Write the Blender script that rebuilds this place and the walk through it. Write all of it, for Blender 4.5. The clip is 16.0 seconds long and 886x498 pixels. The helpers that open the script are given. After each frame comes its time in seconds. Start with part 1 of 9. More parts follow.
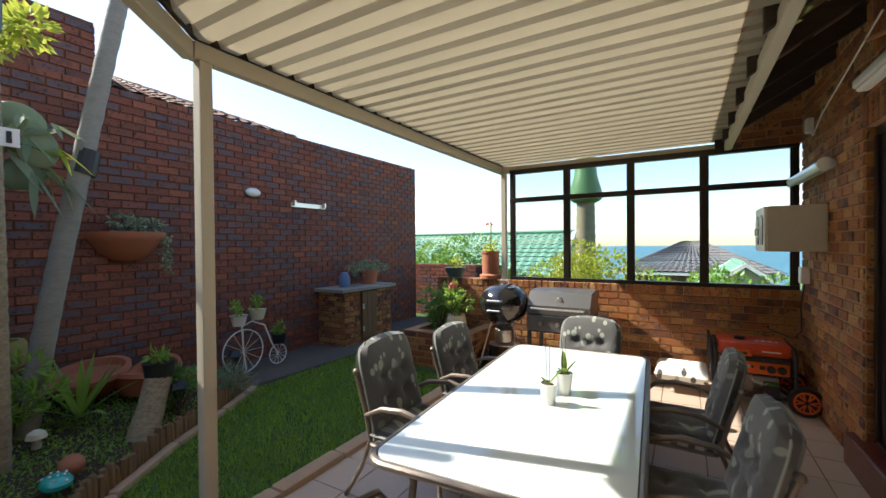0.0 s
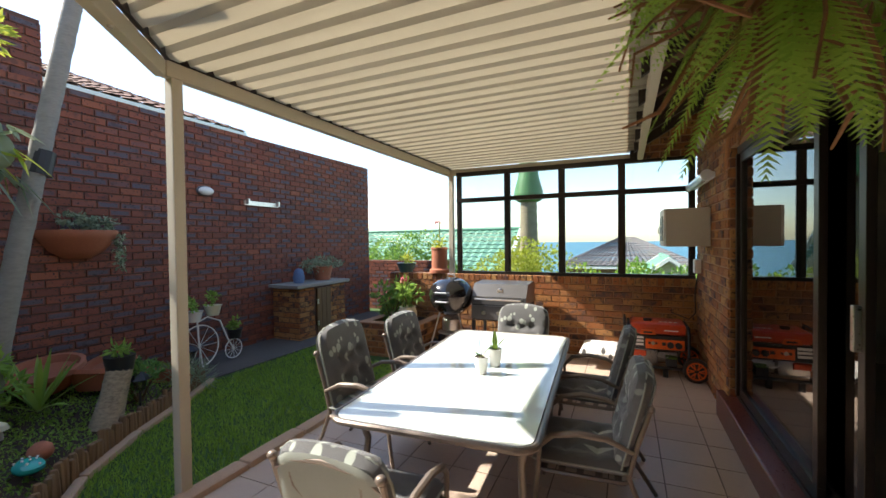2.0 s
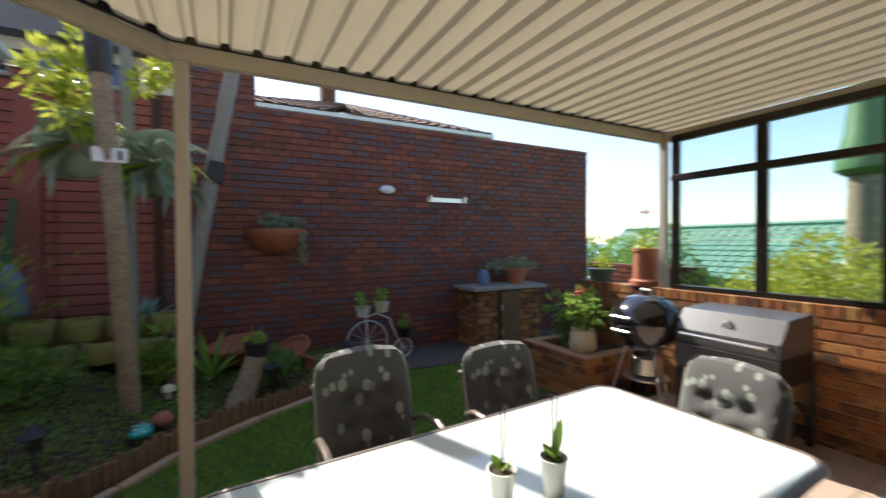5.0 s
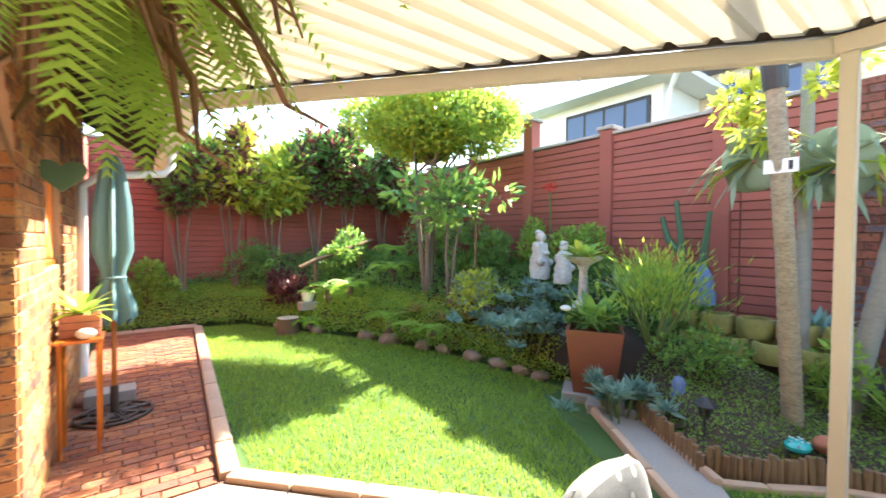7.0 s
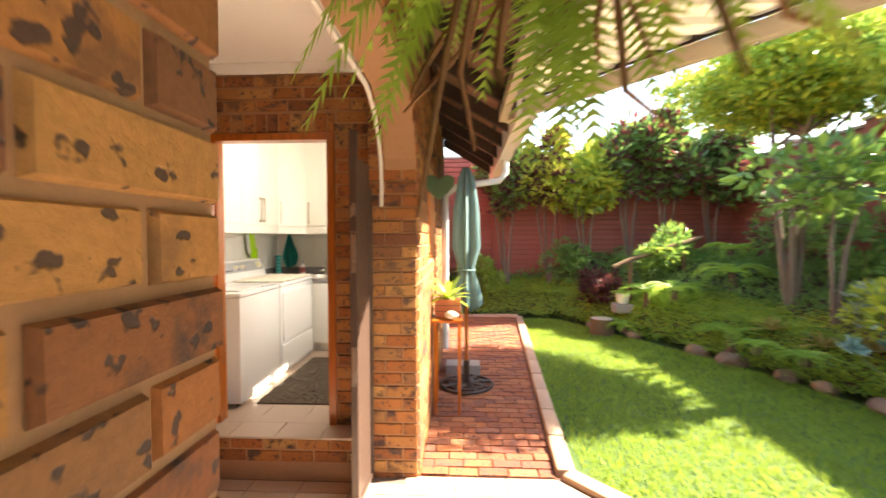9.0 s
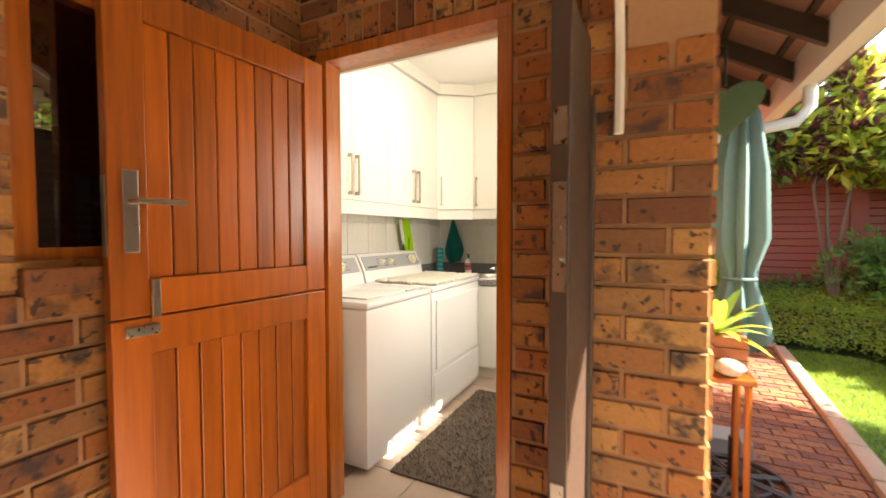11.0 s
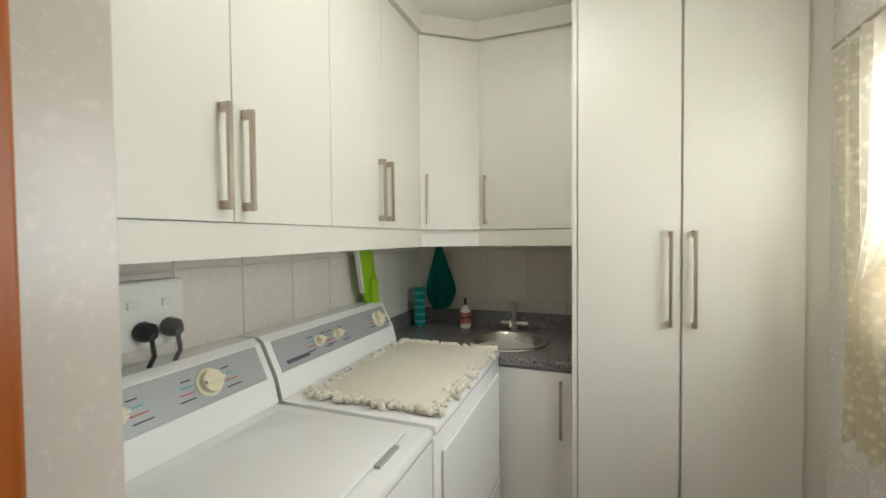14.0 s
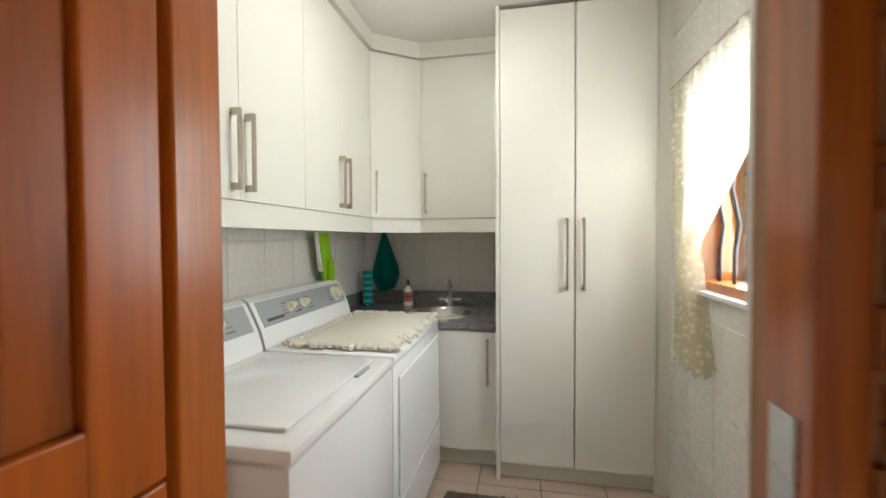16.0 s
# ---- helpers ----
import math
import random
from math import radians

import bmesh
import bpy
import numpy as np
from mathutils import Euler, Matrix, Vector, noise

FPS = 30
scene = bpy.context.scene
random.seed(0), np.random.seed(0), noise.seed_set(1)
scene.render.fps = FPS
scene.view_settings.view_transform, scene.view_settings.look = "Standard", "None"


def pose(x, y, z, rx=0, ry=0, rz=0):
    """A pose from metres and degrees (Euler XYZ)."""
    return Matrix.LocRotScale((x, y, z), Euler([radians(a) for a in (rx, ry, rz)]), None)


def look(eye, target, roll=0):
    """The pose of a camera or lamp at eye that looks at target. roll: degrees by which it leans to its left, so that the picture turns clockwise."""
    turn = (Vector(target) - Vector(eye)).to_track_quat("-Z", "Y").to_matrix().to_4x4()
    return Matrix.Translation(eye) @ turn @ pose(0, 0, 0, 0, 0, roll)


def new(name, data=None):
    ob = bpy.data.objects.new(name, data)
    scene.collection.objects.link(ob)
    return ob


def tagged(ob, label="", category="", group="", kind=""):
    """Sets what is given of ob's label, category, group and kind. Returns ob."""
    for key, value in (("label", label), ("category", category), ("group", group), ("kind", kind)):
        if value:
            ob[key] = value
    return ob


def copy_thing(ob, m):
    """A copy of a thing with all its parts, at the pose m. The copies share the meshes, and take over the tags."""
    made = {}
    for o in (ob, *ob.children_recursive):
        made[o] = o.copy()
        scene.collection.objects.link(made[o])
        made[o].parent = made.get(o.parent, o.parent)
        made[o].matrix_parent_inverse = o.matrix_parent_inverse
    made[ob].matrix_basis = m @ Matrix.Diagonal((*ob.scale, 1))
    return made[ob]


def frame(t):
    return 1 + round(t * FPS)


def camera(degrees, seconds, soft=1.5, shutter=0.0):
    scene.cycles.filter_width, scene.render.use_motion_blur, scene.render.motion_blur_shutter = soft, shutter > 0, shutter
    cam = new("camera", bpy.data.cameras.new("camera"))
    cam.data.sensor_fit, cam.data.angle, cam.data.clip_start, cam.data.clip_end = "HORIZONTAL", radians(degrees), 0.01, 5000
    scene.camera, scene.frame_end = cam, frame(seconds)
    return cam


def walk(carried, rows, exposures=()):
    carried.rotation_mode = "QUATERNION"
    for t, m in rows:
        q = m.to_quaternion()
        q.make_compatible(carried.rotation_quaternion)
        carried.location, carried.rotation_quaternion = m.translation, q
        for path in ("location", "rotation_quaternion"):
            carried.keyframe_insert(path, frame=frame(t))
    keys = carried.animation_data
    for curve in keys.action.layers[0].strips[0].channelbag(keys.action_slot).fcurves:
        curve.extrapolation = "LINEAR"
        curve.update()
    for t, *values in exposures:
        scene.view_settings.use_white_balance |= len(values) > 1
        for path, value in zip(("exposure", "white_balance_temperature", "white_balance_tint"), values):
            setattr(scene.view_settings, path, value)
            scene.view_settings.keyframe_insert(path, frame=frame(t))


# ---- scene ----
cam = camera(94.3, 16.0, soft=1.5, shutter=0.4)
PATH = [
    (0, (0.003, -0.634, 1.446), (-1.009, 1.091, 1.425), -0.5),
    (0.5, (0.125, -0.843, 1.452), (-0.89, 0.88, 1.426), -0.6),
    (1, (0.145, -0.984, 1.458), (-0.825, 0.765, 1.427), -0.5),
    (1.5, (0.158, -1.067, 1.456), (-0.675, 0.751, 1.419), -0.6),
    (2, (0.248, -0.992, 1.451), (-0.565, 0.835, 1.411), -0.7),
    (2.5, (0.392, -0.827, 1.434), (-0.481, 0.972, 1.396), -0.7),
    (3, (0.451, -0.577, 1.405), (-0.471, 1.197, 1.364), -0.7),
    (3.2, (0.444, -0.445, 1.392), (-0.49, 1.323, 1.352), -0.7),
    (5.3, (0.481, 0.917, 1.448), (-1.457, 1.41, 1.417), -0.2),
    (5.5, (0.455, 0.904, 1.461), (-1.541, 1.021, 1.439), 0.1),
    (6, (0.424, 0.848, 1.475), (-1.431, 0.099, 1.461), 0.2),
    (6.5, (0.512, 0.967, 1.515), (-0.991, -0.352, 1.477), 0.3),
    (7, (0.581, 1.09, 1.507), (-0.625, -0.505, 1.462), 0.5),
    (7.5, (0.612, 1.134, 1.494), (-0.415, -0.582, 1.45), 0.5),
    (8, (0.66, 1.08, 1.485), (-0.123, -0.76, 1.437), 0.3),
    (8.5, (0.692, 1.033, 1.499), (0.316, -0.931, 1.45), -0.2),
    (9, (0.75, 0.787, 1.49), (0.85, -1.209, 1.436), -0.2),
    (9.5, (0.852, 0.499, 1.451), (1.236, -1.463, 1.393), -0.1),
    (10, (0.946, 0.146, 1.41), (1.497, -1.775, 1.319), 0.1),
    (10.2, (0.989, -0.018, 1.38), (1.624, -1.912, 1.29), 0.1),
    (12.3, (1.689, -1.403, 1.572), (2.734, -3.107, 1.501), -0.4),
    (12.5, (1.77, -1.501, 1.589), (2.771, -3.231, 1.516), -0.4),
    (13, (1.895, -1.748, 1.571), (2.812, -3.524, 1.507), -0.4),
    (13.5, (1.97, -1.878, 1.583), (2.83, -3.683, 1.524), -0.5),
    (14, (2.058, -1.939, 1.591), (2.753, -3.813, 1.537), -0.5),
    (14.5, (2.118, -1.95, 1.589), (2.617, -3.885, 1.532), -0.4),
    (15, (2.158, -1.893, 1.574), (2.568, -3.85, 1.519), -0.4),
    (15.5, (2.12, -1.784, 1.547), (2.522, -3.743, 1.495), -0.4),
    (16, (2.003, -1.534, 1.505), (2.388, -3.495, 1.455), -0.3),
]
EXPOSURES = [(0, 1.15, 6600, 8), (2.0, 1.3, 6600, 10), (3.4, 1.35, 6600, 10), (5.3, 0.95, 6550, 10), (6.0, 2.3, 6750, 10), (6.6, 2.75, 6700, 9), (7.2, 3.0, 6700, 8), (8.0, 2.9, 7000, 10), (8.5, 2.7, 7500, 12), (9.0, 2.8, 8000, 15), (10.2, 2.85, 8100, 14), (12.3, 2.25, 7200, 10), (14.5, 1.75, 6250, 4), (16.0, 2.0, 6200, 6)]
walk(cam, [(t, look(e, a, r)) for t, e, a, r in PATH], EXPOSURES)

# ---- light ----
SUN_TO = Vector((-0.73, -0.17, 0.69)).normalized()
world = bpy.data.worlds.new("sky")
scene.world = world
world.use_nodes = True
wn = world.node_tree.nodes
sky = wn.new("ShaderNodeTexSky")
sky.sky_type, sky.sun_disc = "NISHITA", False
sky.sun_elevation = math.asin(SUN_TO.z)
sky.sun_rotation = math.atan2(SUN_TO.x, SUN_TO.y)
sky.dust_density = 0.6
wn["Background"].inputs[1].default_value = 0.15
world.node_tree.links.new(sky.outputs[0], wn["Background"].inputs[0])
sl = bpy.data.lights.new("sun", "SUN")
sl.energy, sl.angle, sl.color = 5.0, radians(0.6), (1, 0.94, 0.85)
sun = new("sun", sl)
sun.matrix_world = look(SUN_TO * 30, (0, 0, 0))


# ---- materials ----
def node(m, kind, **inputs):
    n = m.node_tree.nodes.new(kind)
    for k, v in inputs.items():
        n.inputs[k.replace("_", " ")].default_value = v
    return n


def wire(m, a, b):
    m.node_tree.links.new(a, b)


def ramp(m, fac, stops, smooth=False):
    n = m.node_tree.nodes.new("ShaderNodeValToRGB")
    if smooth:
        n.color_ramp.interpolation = "EASE"
    els = n.color_ramp.elements
    while len(els) < len(stops):
        els.new(0.5)
    for el, (p, c) in zip(els, stops):
        el.position = p
        el.color = (*c, 1) if len(c) == 3 else c
    wire(m, fac, n.inputs[0])
    return n.outputs[0]


def mixc(m, fac, a, b, mode="MIX"):
    n = m.node_tree.nodes.new("ShaderNodeMix")
    n.data_type, n.blend_type = "RGBA", mode
    for src, i in ((fac, 0), (a, 6), (b, 7)):
        if isinstance(src, (int, float)):
            n.inputs[i].default_value = src
        elif isinstance(src, tuple):
            n.inputs[i].default_value = (*src, 1)
        else:
            wire(m, src, n.inputs[i])
    return n.outputs[2]


def mth(m, op, a, b=0.0):
    n = m.node_tree.nodes.new("ShaderNodeMath")
    n.operation = op
    for i, s in enumerate((a, b)):
        if isinstance(s, (int, float)):
            n.inputs[i].default_value = s
        else:
            wire(m, s, n.inputs[i])
    return n.outputs[0]


def noise_of(m, scale, detail=4.0, rough=0.55, coord=None, stretch=None):
    n = node(m, "ShaderNodeTexNoise", Scale=scale, Detail=detail, Roughness=rough)
    if coord is None:
        tc = node(m, "ShaderNodeTexCoord")
        coord = tc.outputs["Object"]
    if stretch:
        mp = node(m, "ShaderNodeMapping")
        mp.inputs["Scale"].default_value = stretch
        wire(m, coord, mp.inputs[0])
        coord = mp.outputs[0]
    wire(m, coord, n.inputs["Vector"])
    return n.outputs["Fac"]


def chance(m):
    """One random number for each piece, object or island."""
    oi, ge = node(m, "ShaderNodeObjectInfo"), node(m, "ShaderNodeNewGeometry")
    return mth(m, "FRACT", mth(m, "ADD", oi.outputs["Random"], ge.outputs["Random Per Island"]))


def blank(name):
    m = bpy.data.materials.new(name)
    m.use_nodes = True
    return m, m.node_tree.nodes["Principled BSDF"]


def bumped(m, b, height, strength, distance=0.01):
    n = node(m, "ShaderNodeBump", Strength=strength, Distance=distance)
    wire(m, height, n.inputs["Height"])
    wire(m, n.outputs[0], b.inputs["Normal"])


def surface(name, rgb, rough=0.6, metal=0.0, var=0.18, fine=60, coarse=2.5, bump=0.15, piece=0.0, coat=0.0, stretch=None, spec=0.5):
    """A plain surface with fine grain, broad stains and, for pieces, a tone of their own."""
    m, b = blank(name)
    f, c = noise_of(m, fine, 5, stretch=stretch), noise_of(m, coarse, 4, stretch=stretch)
    dark, light = tuple(x * (1 - var) for x in rgb), tuple(min(1, x * (1 + var)) for x in rgb)
    col = mixc(m, c, dark, light)
    col = mixc(m, 0.35, col, ramp(m, f, [(0.3, dark), (0.7, light)]))
    if piece:
        col = mixc(m, piece, col, ramp(m, chance(m), [(0, tuple(x * 0.55 for x in rgb)), (1, tuple(min(1, x * 1.35) for x in rgb))]))
    wire(m, col, b.inputs["Base Color"])
    wire(m, mth(m, "ADD", mth(m, "MULTIPLY", f, 0.2), rough - 0.1), b.inputs["Roughness"])
    b.inputs["Metallic"].default_value = metal
    b.inputs["Specular IOR Level"].default_value = spec
    b.inputs["Coat Weight"].default_value = coat
    b.inputs["Coat Roughness"].default_value = 0.08
    if bump:
        bumped(m, b, f, bump, 0.004)
    return m


def brick_material(name, palette, burn, burn_amount, core=None):
    m, b = blank(name)
    r = chance(m)
    col = ramp(m, r, [(i / (len(palette) - 1), c) for i, c in enumerate(palette)])
    tc = node(m, "ShaderNodeTexCoord")
    off = node(m, "ShaderNodeVectorMath")
    off.operation = "ADD"
    comb = node(m, "ShaderNodeCombineXYZ")
    wire(m, mth(m, "MULTIPLY", r, 37.0), comb.inputs[0])
    wire(m, tc.outputs["Object"], off.inputs[0])
    wire(m, comb.outputs[0], off.inputs[1])
    mid, fine = noise_of(m, 11, 4, coord=off.outputs[0]), noise_of(m, 70, 5, 0.7, coord=off.outputs[0])
    col = mixc(m, mth(m, "MULTIPLY", fine, 0.9), col, mixc(m, 0.65, col, (0.03, 0.02, 0.015)))
    if core:
        gr = node(m, "ShaderNodeSeparateXYZ")
        wire(m, tc.outputs["UV"], gr.inputs[0])
        ex = mth(m, "MULTIPLY", mth(m, "ABSOLUTE", mth(m, "SUBTRACT", gr.outputs[0], 0.5)), 2.0)
        ey = mth(m, "MULTIPLY", mth(m, "ABSOLUTE", mth(m, "SUBTRACT", gr.outputs[1], 0.5)), 2.0)
        edge = mth(m, "MAXIMUM", mth(m, "POWER", ex, 3.0), ey)
        inner = ramp(m, mth(m, "ADD", edge, mth(m, "MULTIPLY", mth(m, "SUBTRACT", mid, 0.5), 0.8)), [(0.45, (1, 1, 1)), (0.85, (0, 0, 0))])
        pick = ramp(m, mth(m, "FRACT", mth(m, "MULTIPLY", r, 7.3)), [(0.5, (0.1, 0.1, 0.1)), (0.75, (0.9, 0.9, 0.9))])
        col = mixc(m, mth(m, "MULTIPLY", inner, pick), col, core)
    spot = ramp(m, mid, [(0.5, (0, 0, 0)), (0.62, (1, 1, 1))])
    some = ramp(m, mth(m, "FRACT", mth(m, "MULTIPLY", r, 5.7)), [(0.35, (0, 0, 0)), (0.65, (1, 1, 1))])
    col = mixc(m, mth(m, "MULTIPLY", mth(m, "MULTIPLY", spot, some), burn_amount), col, burn)
    pit = ramp(m, noise_of(m, 42, 2, 0.4, coord=off.outputs[0]), [(0.62, (0, 0, 0)), (0.67, (1, 1, 1))])
    col = mixc(m, mth(m, "MULTIPLY", pit, 0.85), col, (0.035, 0.03, 0.035))
    col = mixc(m, mth(m, "MULTIPLY", noise_of(m, 0.9, 3), 0.3), col, mixc(m, 0.5, col, (0.05, 0.03, 0.02)))
    wire(m, col, b.inputs["Base Color"])
    b.inputs["Roughness"].default_value = 0.78
    b.inputs["Specular IOR Level"].default_value = 0.3
    bumped(m, b, mth(m, "SUBTRACT", mth(m, "ADD", fine, mth(m, "MULTIPLY", mid, 0.6)), mth(m, "MULTIPLY", pit, 0.6)), 0.55, 0.006)
    return m


def wood(name, rgb, rough=0.4, coat=0.2, axis=2, piece=0.25):
    m, b = blank(name)
    st = [26, 26, 26]
    st[axis] = 1.3
    g, c = noise_of(m, 1.6, 6, 0.65, stretch=tuple(st)), noise_of(m, 2.2, 3)
    col = ramp(m, g, [(0.25, tuple(x * 0.35 for x in rgb)), (0.5, rgb), (0.75, tuple(min(1, x * 1.45) for x in rgb))])
    col = mixc(m, mth(m, "MULTIPLY", c, 0.5), col, tuple(x * 0.5 for x in rgb))
    col = mixc(m, piece, col, ramp(m, chance(m), [(0, tuple(x * 0.4 for x in rgb)), (1, tuple(min(1, x * 1.5) for x in rgb))]))
    wire(m, col, b.inputs["Base Color"])
    b.inputs["Roughness"].default_value = rough
    b.inputs["Coat Weight"].default_value = coat
    b.inputs["Coat Roughness"].default_value = 0.2
    bumped(m, b, g, 0.12, 0.004)
    return m


def leafy(name, rgb, rgb2, gloss=0.45, through_light=0.3):
    m, b = blank(name)
    col = mixc(m, chance(m), rgb, rgb2)
    col = mixc(m, mth(m, "MULTIPLY", noise_of(m, 1.7, 3), 0.5), col, tuple(x * 0.45 for x in rgb))
    wire(m, col, b.inputs["Base Color"])
    b.inputs["Roughness"].default_value = gloss
    b.inputs["Specular IOR Level"].default_value = 0.35
    t = node(m, "ShaderNodeBsdfTranslucent")
    wire(m, mixc(m, 0.5, col, tuple(min(1, x * 2.2) for x in rgb2)), t.inputs[0])
    mx = node(m, "ShaderNodeMixShader", Fac=through_light)
    out = m.node_tree.nodes["Material Output"]
    wire(m, b.outputs[0], mx.inputs[1])
    wire(m, t.outputs[0], mx.inputs[2])
    wire(m, mx.outputs[0], out.inputs[0])
    return m


def clear_glass(name, tint=(0.9, 0.95, 0.95), mirror=0.12):
    """Thin window glass: mostly clear, with a mirror share that grows at grazing angles."""
    m, b = blank(name)
    m.node_tree.nodes.remove(b)
    tr, gl = node(m, "ShaderNodeBsdfTransparent"), node(m, "ShaderNodeBsdfGlossy", Roughness=0.01)
    tr.inputs[0].default_value = (*tint, 1)
    fr = node(m, "ShaderNodeFresnel", IOR=1.5)
    mx = node(m, "ShaderNodeMixShader")
    wire(m, mth(m, "MINIMUM", mth(m, "ADD", fr.outputs[0], mirror), 1.0 if mirror else 0.12), mx.inputs[0])
    wire(m, tr.outputs[0], mx.inputs[1])
    wire(m, gl.outputs[0], mx.inputs[2])
    wire(m, mx.outputs[0], m.node_tree.nodes["Material Output"].inputs[0])
    return m


HOUSE_BRICK = brick_material("house_brick", [(0.42, 0.14, 0.045), (0.55, 0.22, 0.065), (0.32, 0.11, 0.045), (0.62, 0.3, 0.1), (0.5, 0.18, 0.055), (0.24, 0.095, 0.05), (0.66, 0.36, 0.13), (0.52, 0.2, 0.065)], (0.045, 0.035, 0.04), 0.85)
GARAGE_BRICK = brick_material("garage_brick", [(0.3, 0.085, 0.05), (0.4, 0.12, 0.065), (0.24, 0.075, 0.05), (0.44, 0.14, 0.07), (0.33, 0.09, 0.055)], (0.05, 0.04, 0.045), 0.5, core=(0.1, 0.1, 0.125))
PAVER_BRICK = brick_material("paver_brick", [(0.34, 0.11, 0.05), (0.5, 0.19, 0.08), (0.27, 0.09, 0.06), (0.42, 0.14, 0.06), (0.3, 0.12, 0.08), (0.55, 0.22, 0.1)], (0.12, 0.07, 0.06), 0.6)
MORTAR = surface("mortar", (0.36, 0.2, 0.11), 0.9, bump=0.5)
MORTAR_DARK = surface("mortar_dark", (0.11, 0.06, 0.045), 0.95, bump=0.4)
FENCE_RED = surface("red_fence_paint", (0.3, 0.085, 0.06), 0.75, var=0.22, coarse=1.2, bump=0.35, piece=0.2)
CREAM_STEEL = surface("cream_steel", (0.5, 0.45, 0.35), 0.62, var=0.05, bump=0.03, coarse=1.0)
WHITE_PAINT = surface("white_paint", (0.8, 0.79, 0.76), 0.5, var=0.05, bump=0.05)
CEILING_WHITE = surface("ceiling_white", (0.82, 0.81, 0.78), 0.8, var=0.03, bump=0.05)
BRONZE_ALU = surface("bronze_aluminium", (0.04, 0.03, 0.025), 0.35, metal=0.6, var=0.15, bump=0.0)
FLOOR_TILE = surface("floor_tile", (0.5, 0.39, 0.31), 0.32, var=0.09, fine=25, bump=0.04, piece=0.12)
GROUT = surface("grout", (0.16, 0.12, 0.1), 0.9, bump=0.3)
KERB = surface("kerb_concrete", (0.45, 0.3, 0.2), 0.8, var=0.25, bump=0.35, piece=0.15)
CONCRETE = surface("grey_concrete", (0.3, 0.27, 0.24), 0.85, var=0.3, bump=0.4, coarse=1.5)
DARK_TIMBER = wood("dark_rafter", (0.045, 0.028, 0.02), 0.6, 0.0, 0)
ROOF_TILE = surface("roof_tile", (0.3, 0.17, 0.12), 0.75, var=0.25, bump=0.3, piece=0.3)
DOOR_WOOD = wood("varnished_door", (0.46, 0.115, 0.012), 0.36, 0.2, 2, 0.35)
FRAME_WOOD = wood("varnished_frame", (0.46, 0.125, 0.014), 0.3, 0.45, 2, 0.1)
RED_SILL = surface("red_oxide_sill", (0.12, 0.03, 0.02), 0.3, var=0.2, bump=0.05)
GLASS = clear_glass("window_glass", mirror=0.0)
DOOR_GLASS = clear_glass("door_glass", (0.5, 0.5, 0.5), 0.16)
STEEL = surface("brushed_steel", (0.6, 0.58, 0.55), 0.3, metal=1.0, var=0.06, bump=0.02)
BLACK = surface("black_enamel", (0.012, 0.012, 0.014), 0.12, var=0.1, bump=0.0, coat=0.8)
BLACK_PLASTIC = surface("black_plastic", (0.02, 0.02, 0.022), 0.45, var=0.2, bump=0.05)
TERRACOTTA = surface("terracotta", (0.4, 0.14, 0.075), 0.75, var=0.25, bump=0.25)
SOIL = surface("soil", (0.055, 0.035, 0.022), 0.95, var=0.45, fine=30, bump=0.9)
LAMINATE = surface("cream_laminate", (0.8, 0.79, 0.72), 0.38, var=0.02, bump=0.015)
APPLIANCE = surface("appliance_white", (0.84, 0.84, 0.83), 0.22, var=0.02, bump=0.01, coat=0.3)
WALL_TILE = surface("pale_wall_tile", (0.74, 0.71, 0.65), 0.25, var=0.06, coarse=7, bump=0.02, piece=0.03)
TILE_GROUT = surface("wall_grout", (0.72, 0.69, 0.64), 0.8, bump=0.1)
NICKEL = surface("brushed_nickel", (0.5, 0.44, 0.37), 0.32, metal=1.0, var=0.08, bump=0.02)
PLASTER = surface("interior_plaster", (0.7, 0.67, 0.6), 0.8, var=0.04, bump=0.08)


# ---- building blocks ----
def box(bm, x0, x1, y0, y1, z0, z1, bevel=0.0, m=None):
    r = bmesh.ops.create_cube(bm, size=1, matrix=Matrix.Translation(((x0 + x1) / 2, (y0 + y1) / 2, (z0 + z1) / 2)) @ Matrix.Diagonal((abs(x1 - x0), abs(y1 - y0), abs(z1 - z0), 1)))
    vs = r["verts"]
    if bevel:
        es = list({e for v in vs for e in v.link_edges})
        r2 = bmesh.ops.bevel(bm, geom=es, offset=bevel, segments=2, affect="EDGES", profile=0.5)
        vs = list(set(r2["verts"]) | {v for v in vs if v.is_valid})
    if m is not None:
        bmesh.ops.transform(bm, matrix=m, verts=[v for v in vs if v.is_valid])
    return bm


def tube(bm, pts, r, seg=8, cap=True):
    """A round bar through the points; r is one radius or one for each point."""
    pts = [Vector(p) for p in pts]
    rs = r if isinstance(r, (list, tuple)) else [r] * len(pts)
    rings = []
    side = None
    for i, p in enumerate(pts):
        d = (pts[min(i + 1, len(pts) - 1)] - pts[max(i - 1, 0)]).normalized()
        if side is None:
            side = d.orthogonal().normalized()
        side = (side - d * side.dot(d)).normalized()
        up = d.cross(side)
        rings.append([bm.verts.new(p + (side * math.cos(a) + up * math.sin(a)) * rs[i]) for a in (2 * math.pi * k / seg for k in range(seg))])
    for a, b in zip(rings, rings[1:]):
        for k in range(seg):
            bm.faces.new((a[k], a[(k + 1) % seg], b[(k + 1) % seg], b[k]))
    if cap:
        bm.faces.new(rings[0][::-1])
        bm.faces.new(rings[-1])
    return bm


